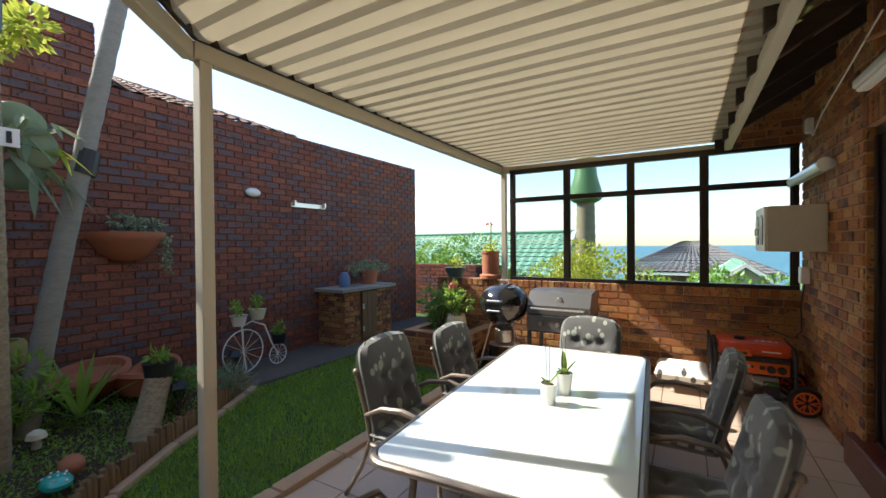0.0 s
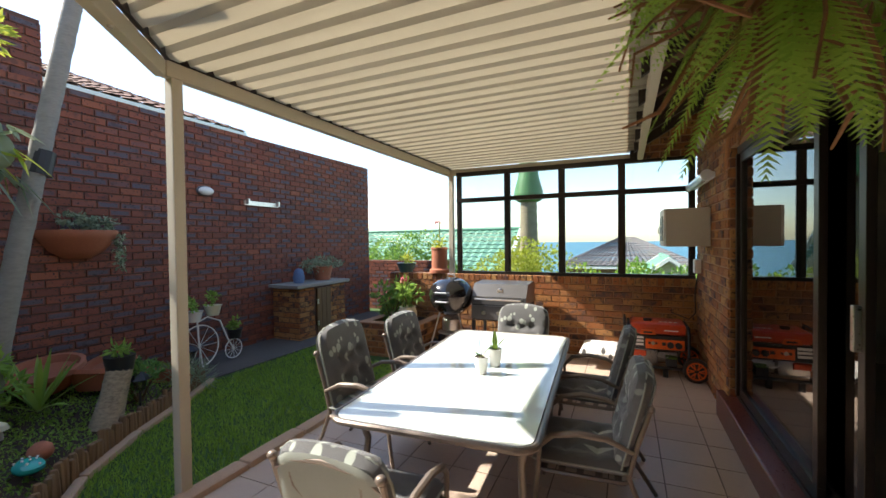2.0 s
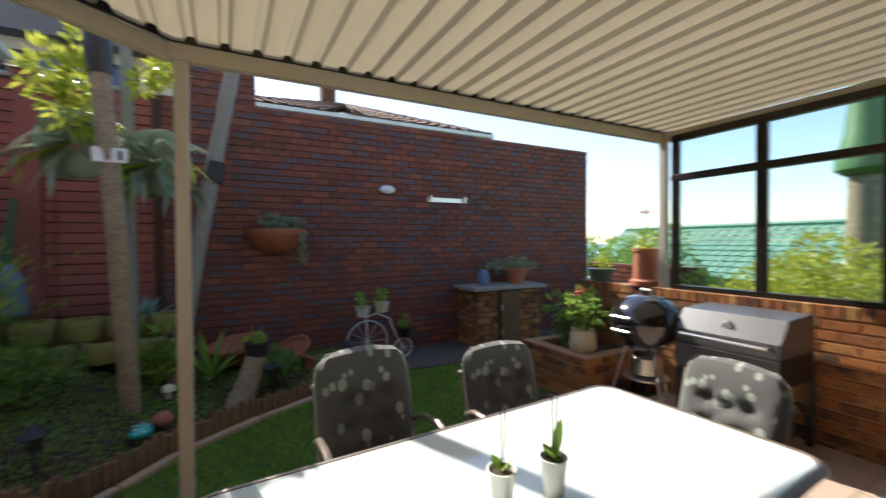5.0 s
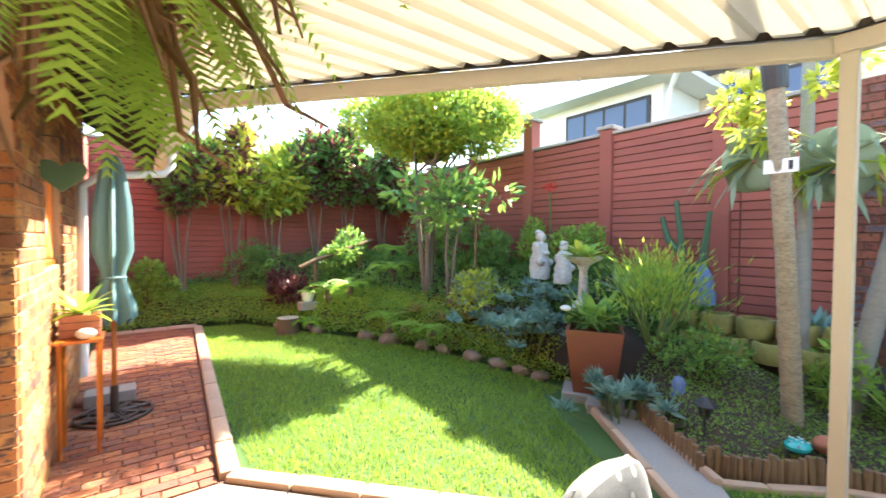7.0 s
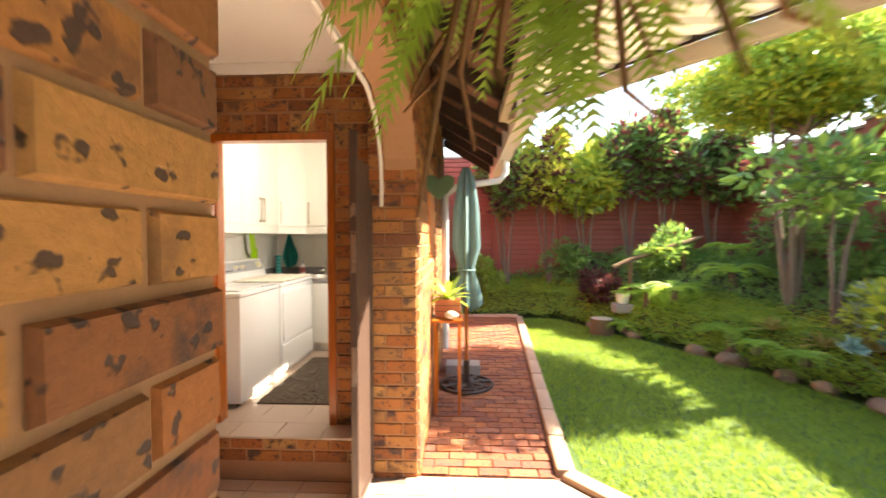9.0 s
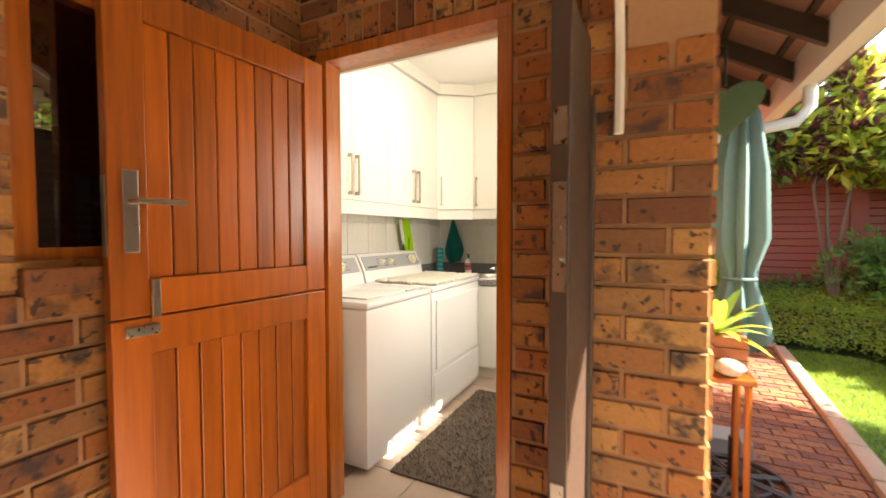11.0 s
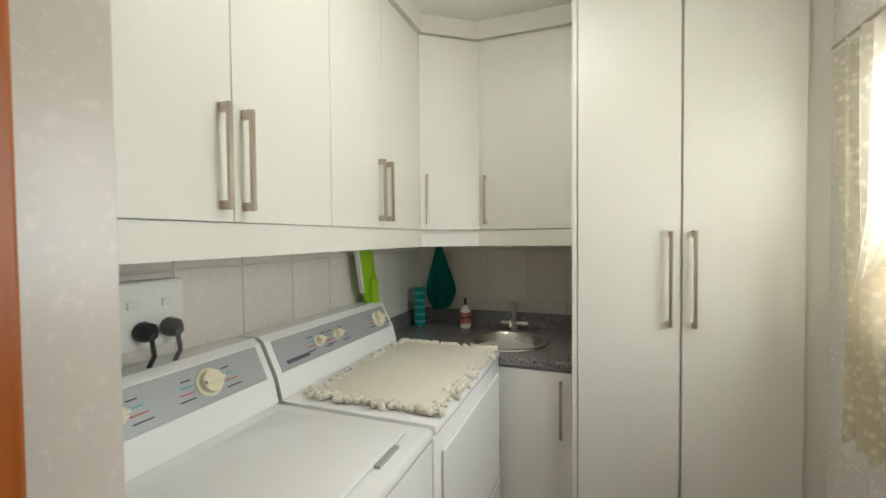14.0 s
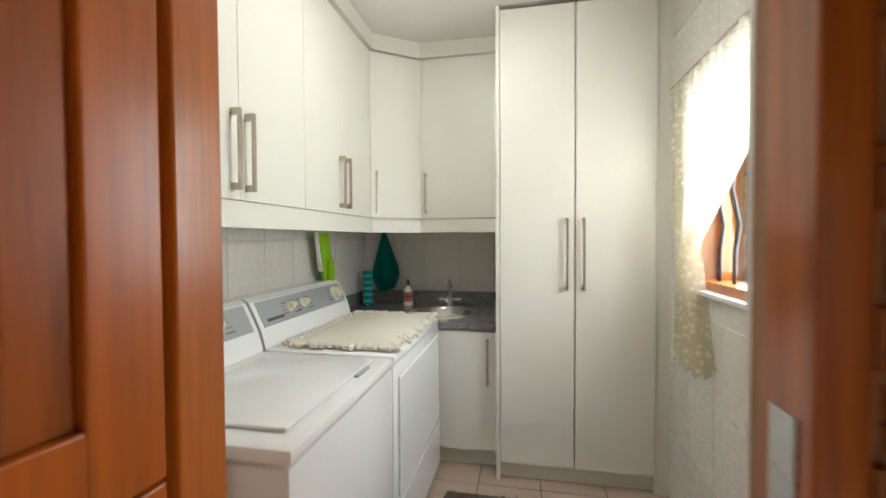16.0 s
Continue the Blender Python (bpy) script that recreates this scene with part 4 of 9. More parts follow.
def blade_leaf(bm, base, tip, width, droop=0.0, fold=0.15, n=5):
    """A long leaf from base to tip that bends down by droop."""
    base, tip = Vector(base), Vector(tip)
    d = tip - base
    side = d.cross(Vector((0, 0, 1)))
    side = side.normalized() if side.length > 1e-6 else Vector((1, 0, 0))
    prev = None
    for k in range(n + 1):
        s = k / n
        p = base + d * s + Vector((0, 0, -droop * s * s))
        w = width * math.sin(math.pi * min(1, 0.12 + 0.88 * s)) ** 0.8 if k < n else 0.001
        row = [bm.verts.new(p - side * w / 2), bm.verts.new(p + Vector((0, 0, -w * fold))), bm.verts.new(p + side * w / 2)]
        if prev:
            bm.faces.new((prev[0], prev[1], row[1], row[0]))
            bm.faces.new((prev[1], prev[2], row[2], row[1]))
        prev = row
    return bm


LEAF_MID = leafy("green_leaf", (0.13, 0.27, 0.04), (0.33, 0.52, 0.09), 0.38)
LEAF_DARK = leafy("dark_leaf", (0.07, 0.17, 0.05), (0.2, 0.36, 0.08), 0.35)
LEAF_LIME = leafy("lime_leaf", (0.26, 0.38, 0.035), (0.55, 0.6, 0.08), 0.4)
LEAF_BLUE = leafy("blue_green_leaf", (0.12, 0.25, 0.2), (0.26, 0.42, 0.36), 0.5, 0.12)
LEAF_GREY = leafy("grey_green_leaf", (0.16, 0.23, 0.14), (0.34, 0.4, 0.26), 0.6, 0.2)
LEAF_PURPLE = leafy("purple_leaf", (0.06, 0.02, 0.03), (0.16, 0.05, 0.04))
FLOWER_PINK = surface("pink_petal", (0.6, 0.1, 0.14), 0.6, bump=0.0)
FLOWER_RED = surface("red_petal", (0.55, 0.04, 0.03), 0.6, bump=0.0)
FLOWER_WHITE = surface("white_petal", (0.75, 0.74, 0.68), 0.6, bump=0.0)
BARK_STEM = surface("brown_stem", (0.12, 0.075, 0.04), 0.9, var=0.3, bump=0.5)
GREEN_STEM = surface("green_stem", (0.12, 0.17, 0.05), 0.7, bump=0.1)
POT_WHITE = surface("white_ceramic", (0.78, 0.77, 0.73), 0.2, var=0.04, bump=0.0, coat=0.4)


def orchid(x, y, h, spread, tall, label):
    t = thing("orchid_pot", label, "potted plant", "orchids on the table", (x, y, 0.6475))
    part("pot", one(lathe, [(0, 0), (0.036, 0), (0.05, h - 0.01), (0.052, h), (0.046, h), (0.044, h - 0.02), (0, h - 0.02)], 20), POT_WHITE, t, smooth=True)
    part("bark_chips", one(lathe, [(0.044, h - 0.019), (0.03, h - 0.008), (0, h - 0.004)], 12), SOIL, t)
    bm = bmesh.new()
    for k, (a, l, up) in enumerate(((20, 0.15, 0.1), (190, 0.1, 0.05), (110, 0.12, 0.14), (280, 0.08, 0.06), (330, 0.1, 0.03))):
        if k < spread:
            blade_leaf(bm, (0, 0, h - 0.01), (l * 0.5 * math.cos(radians(a)), l * 0.5 * math.sin(radians(a)), h + up), 0.04, 0.02)
    part("leaves", bm, LEAF_MID, t, smooth=True)
    for k in range(tall):
        part("stake", one(tube, [(0.01 * k - 0.01, 0.008, h - 0.02), (-0.02 + 0.025 * k, 0.012, h + 0.21)], 0.0022, 5), BLACK_PLASTIC, t)


orchid(-0.67, 1.7, 0.12, 2, 2, "single-leaved orchid in a tapered white ceramic pot")
orchid(-0.63, 1.9, 0.13, 5, 2, "small leafy plant in a tapered white ceramic pot")


def kettle_barbecue():
    t = thing("kettle_barbecue", "round black enamel kettle barbecue on three metal legs", "barbecue", at=(-1.98, 4.28, 0))
    t.scale = (1.08, 1.08, 1.1)
    prof = [(0.285 * math.cos(radians(a)), 0.74 + 0.26 * math.sin(radians(a))) for a in range(-90, -2, 8)]
    part("bowl", one(lathe, [(0, prof[0][1])] + prof[1:] + [(0.29, 0.745)], 28), BLACK, t, smooth=True)
    lid = part("lid", one(lathe, [(0.293, 0.748), (0.293, 0.765)] + [(0.288 * math.cos(radians(a)), 0.765 + 0.2 * math.sin(radians(a))) for a in range(5, 90, 8)] + [(0, 0.965)], 28), BLACK, t, smooth=True)
    part("lid_handle", one(tube, [(-0.05, 0, 0.96), (-0.045, 0, 1.0), (0.045, 0, 1.0), (0.05, 0, 0.96)], 0.011, 8), STEEL, lid, smooth=True)
    part("vent", one(lathe, [(0, 0.93), (0.045, 0.93), (0.045, 0.94), (0, 0.943)], 14, (0.12, -0.08, 0)), STEEL, lid)
    for z in (0.69, 0.8):
        part("handle", one(tube, [(-0.08, -0.28, z), (-0.075, -0.325, z), (0.075, -0.325, z), (0.08, -0.28, z)], 0.012, 8), STEEL, t, smooth=True)
    part("ash_catcher", one(lathe, [(0.1, 0.3), (0.12, 0.31), (0.12, 0.44), (0.1, 0.46), (0.09, 0.3)], 20), STEEL, t, "perforated steel ash can", True)
    part("rack", one(lathe, [(0, 0.27), (0.18, 0.27), (0.18, 0.28), (0, 0.28)], 24), STEEL, t)
    for a in (90, 210, 330):
        ca, sa = math.cos(radians(a)), math.sin(radians(a))
        part("leg", one(tube, [(0.15 * ca, 0.15 * sa, 0.53), (0.3 * ca, 0.3 * sa, 0.01)], 0.012, 8), STEEL, t, smooth=True)
    for s in (-1, 1):
        part("wheel", one(tube, [(-0.28 + 0.03, 0.15 + s * 0.13, 0.085), (-0.28 - 0.01, 0.15 + s * 0.13, 0.085)], 0.085, 18), BLACK_PLASTIC, t)


GRILL_GREY = surface("grey_hood_paint", (0.12, 0.12, 0.125), 0.35, metal=0.4, var=0.1, bump=0.03)


def gas_grill():
    t = thing("gas_barbecue", "grey hooded gas barbecue on a dark cart", "barbecue", at=(-1.28, 4.5, 0))
    hood = part("hood", prism(bmesh.new(), [(-0.27, 0.72), (-0.27, 0.82), (-0.16, 0.98), (0.2, 1.0), (0.25, 0.93), (0.25, 0.72)], "x", -0.38, 0.36), GRILL_GREY, t, "grey painted hood")
    part("gauge", one(tube, [(0, -0.2, 0.9), (0, -0.235, 0.885)], 0.035, 18), STEEL, hood)
    part("hood_handle", one(tube, [(-0.32, -0.27, 0.79), (-0.32, -0.32, 0.79), (0.3, -0.32, 0.79), (0.3, -0.27, 0.79)], 0.013, 8), STEEL, hood, smooth=True)
    part("firebox", one(box, -0.38, 0.36, -0.27, 0.25, 0.5, 0.72, bevel=0.01), BLACK_PLASTIC, t)
    part("control_panel", one(box, -0.38, 0.36, -0.29, -0.27, 0.52, 0.7, bevel=0.004), GRILL_GREY, t)
    for x in (-0.2, 0.0, 0.2):
        part("knob", one(tube, [(x, -0.29, 0.61), (x, -0.325, 0.61)], 0.026, 14), STEEL, t, smooth=True)
    for sx in (-0.36, 0.34):
        for sy in (-0.25, 0.23):
            part("leg", one(box, sx - 0.02, sx + 0.02, sy - 0.02, sy + 0.02, 0.0, 0.5), BLACK_PLASTIC, t)
    part("shelf", one(box, -0.36, 0.34, -0.25, 0.23, 0.12, 0.14), BLACK_PLASTIC, t)
    part("side_bracket", one(tube, [(-0.38, -0.1, 0.68), (-0.46, -0.1, 0.68)], 0.012, 8), STEEL, t)


kettle_barbecue()
gas_grill()

GEN_ORANGE = surface("orange_plastic", (0.75, 0.12, 0.015), 0.35, var=0.08, bump=0.02)
GEN_RED = surface("red_orange_plastic", (0.6, 0.07, 0.02), 0.3, var=0.1, bump=0.02)


def writing(name, words, size, m, material, parent):
    cu = bpy.data.curves.new(name, "FONT")
    cu.body, cu.size, cu.extrude = words, size, 0.0008
    cu.align_x, cu.align_y = "CENTER", "CENTER"
    tmp = new(name, cu)
    me = bpy.data.meshes.new_from_object(tmp.evaluated_get(bpy.context.evaluated_depsgraph_get()))
    bpy.data.objects.remove(tmp)
    me.materials.clear()
    me.materials.append(material)
    ob = new(name, me)
    ob.parent = parent
    ob.matrix_basis = m
    return ob


def generator():
    t = thing("generator", "orange and black portable petrol generator with a wheel", "generator", at=(0.58, 4.45, 0))
    for sx in (-0.31, 0.3):
        part("frame_hoop", one(tube, [(sx, -0.24, 0.1), (sx, -0.25, 0.5), (sx, -0.2, 0.56), (sx, 0.2, 0.56), (sx, 0.25, 0.5), (sx, 0.24, 0.1), (sx, -0.2, 0.1)], 0.017, 8), BLACK_PLASTIC, t, smooth=True)
    for sy in (-0.24, 0.24):
        part("frame_rail", one(tube, [(-0.31, sy, 0.11), (0.3, sy, 0.11)], 0.017, 8), BLACK_PLASTIC, t, smooth=True)
    tank = part("tank", one(box, -0.29, 0.28, -0.21, 0.21, 0.47, 0.6, bevel=0.03), GEN_RED, t, "red-orange fuel tank", True)
    part("cap", one(lathe, [(0, 0.6), (0.045, 0.6), (0.045, 0.625), (0, 0.63)], 16, (-0.1, -0.05, 0)), BLACK_PLASTIC, tank)
    for x in (0.02, 0.07, 0.12, 0.17):
        part("sticker", one(box, x, x + 0.03, -0.1, -0.05, 0.6, 0.602), WHITE_PAINT, tank)
    part("front_cover", one(box, -0.28, 0.28, -0.235, -0.19, 0.3, 0.47, bevel=0.012), BLACK_PLASTIC, t)
    part("badge", prism(bmesh.new(), [(-0.19, 0.475), (-0.02, 0.475), (-0.04, 0.53), (-0.17, 0.53)], "y", -0.24, -0.222), GEN_ORANGE, t, "orange maker's plate")
    part("badge_bar", one(box, -0.15, -0.06, -0.243, -0.24, 0.492, 0.512), BLACK_PLASTIC, t)
    part("plate_bar", one(box, 0.06, 0.2, -0.214, -0.21, 0.52, 0.532), WHITE_PAINT, t)
    panel = part("control_panel", one(box, -0.13, 0.26, -0.25, -0.235, 0.32, 0.43, bevel=0.008), GEN_ORANGE, t, "orange socket panel")
    for x, r in ((-0.09, 0.014), (-0.055, 0.02), (-0.02, 0.011)):
        part("switch", one(tube, [(x, -0.25, 0.385), (x, -0.262, 0.385)], r, 12), STEEL if r > 0.015 else BLACK_PLASTIC, panel)
    for x in (0.12, 0.2):
        part("socket", one(tube, [(x, -0.25, 0.375), (x, -0.275, 0.375)], 0.034, 14), BLACK_PLASTIC, panel)
    part("meter", one(box, 0.035, 0.075, -0.256, -0.25, 0.365, 0.4), BLACK_PLASTIC, panel)
    for z in (0.36, 0.4, 0.44):
        part("label_strip", one(box, -0.275, -0.15, -0.24, -0.236, z - 0.015, z + 0.012), WHITE_PAINT, t)
    part("engine", one(box, -0.27, 0.0, -0.2, 0.18, 0.13, 0.3, bevel=0.02), STEEL, t, "bare metal engine block", True)
    part("alternator", one(tube, [(-0.05, -0.02, 0.22), (0.2, -0.02, 0.22)], 0.1, 18), STEEL, t, smooth=True)
    part("air_filter", one(box, -0.27, -0.12, -0.23, -0.2, 0.22, 0.29, bevel=0.01), GEN_RED, t)
    part("battery", one(box, 0.08, 0.19, -0.22, -0.08, 0.12, 0.21, bevel=0.004), BLACK_PLASTIC, t)
    part("battery_lid", one(box, 0.08, 0.19, -0.222, -0.08, 0.21, 0.228), LEAF_DARK, t, "green battery lid")
    part("lead", one(tube, [(-0.02, -0.21, 0.27), (0.0, -0.22, 0.23), (0.08, -0.225, 0.22), (0.1, -0.22, 0.235)], 0.005, 6), WHITE_PAINT, t)
    for x in (-0.22, 0.05):
        part("foot", one(box, x, x + 0.05, -0.23, -0.19, 0.0, 0.1), BLACK_PLASTIC, t)
    for sy in (-0.3, 0.27):
        wheel = part("wheel", one(tube, [(0.36, sy - 0.03, 0.13), (0.36, sy + 0.03, 0.13)], 0.13, 28), BLACK_PLASTIC, t, "black rubber tyre")
        rim = bmesh.new()
        tube(rim, [(0.36 + 0.088 * math.cos(a), sy - 0.034, 0.13 + 0.088 * math.sin(a)) for a in (2 * math.pi * k / 24 for k in range(25))], 0.009, 6)
        for k in range(6):
            a = math.pi * k / 3
            for da in (-0.2, 0.2):
                tube(rim, [(0.36 + 0.02 * math.cos(a), sy - 0.036, 0.13 + 0.02 * math.sin(a)), (0.36 + 0.085 * math.cos(a + da), sy - 0.036, 0.13 + 0.085 * math.sin(a + da))], 0.007, 5)
        part("rim", rim, GEN_ORANGE, wheel, "orange spoked rim", True)
    part("push_handle", one(tube, [(-0.34, -0.24, 0.2), (-0.35, -0.25, 0.6), (-0.35, 0.25, 0.6), (-0.34, 0.24, 0.2)], 0.014, 8), BLACK_PLASTIC, t, smooth=True)


generator()

PRINTED = leaf_fabric("black_white_fabric", (0.65, 0.64, 0.6), (0.03, 0.03, 0.03))
solo("floor_cushion", cushion_mesh(0.5, 0.5, 0.14, 0.0, [], Matrix.Translation((0.0, 0.0, 0.075)) @ Matrix.Rotation(radians(-90), 4, "X") @ Matrix.Translation((0, 0, -0.25)))[0], PRINTED, "black and white printed cushion lying on the tiles", "cushion", smooth=True, at=(-0.02, 4.45, 0.0))

CAB_CREAM = surface("cream_cabinet_paint", (0.5, 0.45, 0.37), 0.45, var=0.04, bump=0.03)


def wall_cabinet():
    t = thing("wall_cabinet", "small cream wall cabinet with two arched panel doors", "cabinet", at=(1.038, 4.18, 1.36))
    part("body", one(box, -0.4, 0, -0.24, 0.26, 0, 0.4, bevel=0.006), CAB_CREAM, t)
    for k, (y0, y1) in enumerate(((-0.238, 0.008), (0.012, 0.258))):
        d = part("door", one(box, -0.424, -0.401, y0, y1, 0.002, 0.398, bevel=0.005), WHITE_PAINT, t)
        pts = [(y0 + 0.05, 0.06), (y1 - 0.05, 0.06), (y1 - 0.05, 0.27)] + [((y0 + y1) / 2 + 0.073 * math.cos(a), 0.27 + 0.06 * math.sin(a)) for a in (0.3, 0.8, 1.57, 2.34, 2.84)] + [(y0 + 0.05, 0.27)]
        part("raised_panel", prism(bmesh.new(), pts, "x", -0.432, -0.424), GRILL_GREY, d)
        part("handle", one(tube, [(-0.426, y1 - 0.03 if k == 0 else y0 + 0.03, 0.12), (-0.455, y1 - 0.03 if k == 0 else y0 + 0.03, 0.15), (-0.455, y1 - 0.03 if k == 0 else y0 + 0.03, 0.2), (-0.426, y1 - 0.03 if k == 0 else y0 + 0.03, 0.23)], 0.006, 6), STEEL, d)


wall_cabinet()
t = thing("tube_light", "white weatherproof tube light fixed to the brick wall", "lamp", at=(1.038, 4.3, 2.06))
part("base", one(box, -0.05, 0, -0.6, 0.6, -0.03, 0.03, bevel=0.012), WHITE_PAINT, t)
part("diffuser", one(tube, [(-0.075, -0.58, 0.0), (-0.075, 0.58, 0.0)], 0.045, 12), POT_WHITE, t, smooth=True)
for y in (-0.6, 0.58):
    part("end_cap", one(tube, [(-0.07, y, 0), (-0.07, y + 0.03, 0)], 0.055, 12), WHITE_PAINT, t, smooth=True)
t = thing("junction_box", "white plastic junction box with a cable on brick", "electrical box", at=(1.038, 4.42, 2.52))
part("box", one(box, -0.05, 0, -0.05, 0.05, -0.06, 0.07, bevel=0.006), WHITE_PAINT, t)
part("cable", one(tube, [(-0.02, -0.03, -0.06), (-0.02, -0.1, -0.11), (-0.012, -0.35, 0.02), (-0.012, -0.8, 0.12), (-0.012, -1.6, 0.3)], 0.006, 6), WHITE_PAINT, t)
t = thing("flood_light", "slim white tube light above the sliding door", "lamp", at=(1.038, 2.5, 2.45))
part("base", one(box, -0.07, 0, -0.55, 0.55, -0.04, 0.04, bevel=0.015), WHITE_PAINT, t)
part("diffuser", one(box, -0.1, -0.07, -0.5, 0.5, -0.03, 0.03, bevel=0.012), POT_WHITE, t)
t = thing("wall_socket", "white weatherproof socket box below the wall cabinet", "socket", at=(1.038, 4.55, 1.12))
part("box", one(box, -0.07, 0, -0.06, 0.06, -0.08, 0.08, bevel=0.01), WHITE_PAINT, t)
part("cord", one(tube, [(-0.03, 0, -0.08), (-0.05, 0.05, -0.3), (-0.05, 0.02, -0.55), (-0.12, -0.02, -0.62), (-0.3, 0.0, -0.55)], 0.006, 6), BLACK_PLASTIC, t)


def potted(name, label, at, pot_profile, pot_material, rim_z):
    t = thing(name, label, "potted plant", at=at)
    part("pot", one(lathe, pot_profile, 20), pot_material, t, smooth=True)
    part("soil", one(lathe, [(pot_profile[-2][0] * 0.98, rim_z), (0, rim_z + 0.01)], 14), SOIL, t)
    return t


# raised brick planter beside the barbecue
planter = structure("planter_wall", one(box, -3.28, -2.34, 3.72, 3.86, -0.1, 0.42), MORTAR, "low orange brick planter box")
part("side", one(box, -3.28, -3.14, 3.86, 4.83, -0.1, 0.42), MORTAR, planter)
part("side", one(box, -2.48, -2.34, 3.86, 4.83, -0.1, 0.42), MORTAR, planter)
part("earth", one(box, -3.14, -2.48, 3.86, 4.83, -0.05, 0.36), SOIL, planter)
later(planter, facing(-3.28, 3.72, 0, 0), plain(0, 0.94, 0.42), 0.215, 0.073, 0.012, 0.011, 0.004, HOUSE_BRICK, "brick", singles=(0, 1, 0, 1), rest="brick_rest")
planter.location.y += 0.18
later(planter, facing(-2.34, 3.72, 0, 90), plain(0, 1.1, 0.42), 0.215, 0.073, 0.012, 0.011, 0.004, HOUSE_BRICK, "brick", singles=(0, 1, 0, 1), rest="side_bricks")


# ---- laundry ----
FZ = 0.17            # laundry floor
CEIL = 2.76
floor_l = structure("floor_laundry", one(box, 1.24, 3.25, -4.6, -2.05, 0.0, FZ - 0.005), GROUT, "beige tiled laundry floor")
for i in range(6):
    for j in range(7):
        x, y = 1.245 + i * TILE, -4.4 + j * TILE
        if x + TILE < 3.27 and y < -2.2:
            ob = new("tile", bpy.data.meshes.get("laundry_tile") or finish(one(box, 0.003, TILE - 0.003, 0.003, TILE - 0.003, -0.004, 0.004), "laundry_tile", FLOOR_TILE))
            ob.parent = floor_l
            ob.matrix_basis = pose(x, y, FZ - 0.003)
wall_le = structure("wall_laundry_east", one(box, 3.22, 3.4, -4.75, -2.27, 0, CEIL), TILE_GROUT, "pale tiled laundry wall")
wall_lb = structure("wall_laundry_back", one(box, 1.24, 3.22, -4.75, -4.57, 0, CEIL), TILE_GROUT, "pale tiled laundry wall behind the basin")
wall_lw = bmesh.new()
for y0, y1, z0, z1 in ((-4.57, -3.55, 0, CEIL), (-3.55, -2.75, 0, 1.28), (-3.55, -2.75, 2.15, CEIL), (-2.75, -2.27, 0, CEIL)):
    box(wall_lw, 1.243, 1.262, y0, y1, z0, z1)
wall_lw = structure("wall_laundry_west", wall_lw, TILE_GROUT, "pale tiled laundry wall with the window")
wall_lf = bmesh.new()
for x0, x1, z0, z1 in ((1.262, 1.645, 0, CEIL), (2.635, 3.22, 0, CEIL), (1.645, 2.635, 2.225, CEIL)):
    box(wall_lf, x0, x1, -2.29, -2.272, z0, z1)
wall_lf = structure("wall_laundry_front", wall_lf, TILE_GROUT, "pale tiled wall beside the door")
later(wall_le, facing(3.22, -2.29, FZ, -90), plain(0, 2.28, CEIL - FZ), 0.247, 0.33, 0.004, 0.004, 0.0015, WALL_TILE, "wall_tile", singles=(0, 2.3, 0.6, 1.5), bond=0, rest="tile_rest", jitter=0.0004)
later(wall_lb, facing(3.22, -4.57, FZ, 180), plain(0, 1.96, CEIL - FZ), 0.247, 0.33, 0.004, 0.004, 0.0015, WALL_TILE, "wall_tile", singles=(0, 1.2, 0.6, 1.5), bond=0, rest="tile_rest", jitter=0.0004)
later(wall_lw, facing(1.262, -4.57, FZ, 90), plain(0, 2.28, CEIL - FZ, [(1.02, 1.82, 1.11, 1.98)]), 0.247, 0.33, 0.004, 0.004, 0.0015, WALL_TILE, "wall_tile", singles=(0, 2.3, 0, 2.6), bond=0, rest="tile_rest", jitter=0.0004)
# the tiled reveal of the doorway
structure("reveal", one(box, 2.628, 2.634, -2.285, -2.132, FZ, 2.2), WALL_TILE, "tiled reveal inside the door frame")
structure("ceiling_laundry", one(box, 1.24, 3.4, -4.75, -2.05, CEIL, CEIL + 0.05), CEILING_WHITE, "white laundry ceiling")

# doorway: frame and the open stable door
frame_d = structure("door_frame", one(box, 1.645, 2.545, -2.13, -2.035, 2.175, 2.225, bevel=0.004), FRAME_WOOD, "varnished meranti door frame")
for x0, x1 in ((1.645, 1.7), (2.49, 2.545)):
    part("jamb", one(box, x0, x1, -2.13, -2.035, FZ, 2.175, bevel=0.004), FRAME_WOOD, frame_d)
part("strike_plate", one(box, 1.7, 1.703, -2.11, -2.06, 1.05, 1.3), STEEL, frame_d)


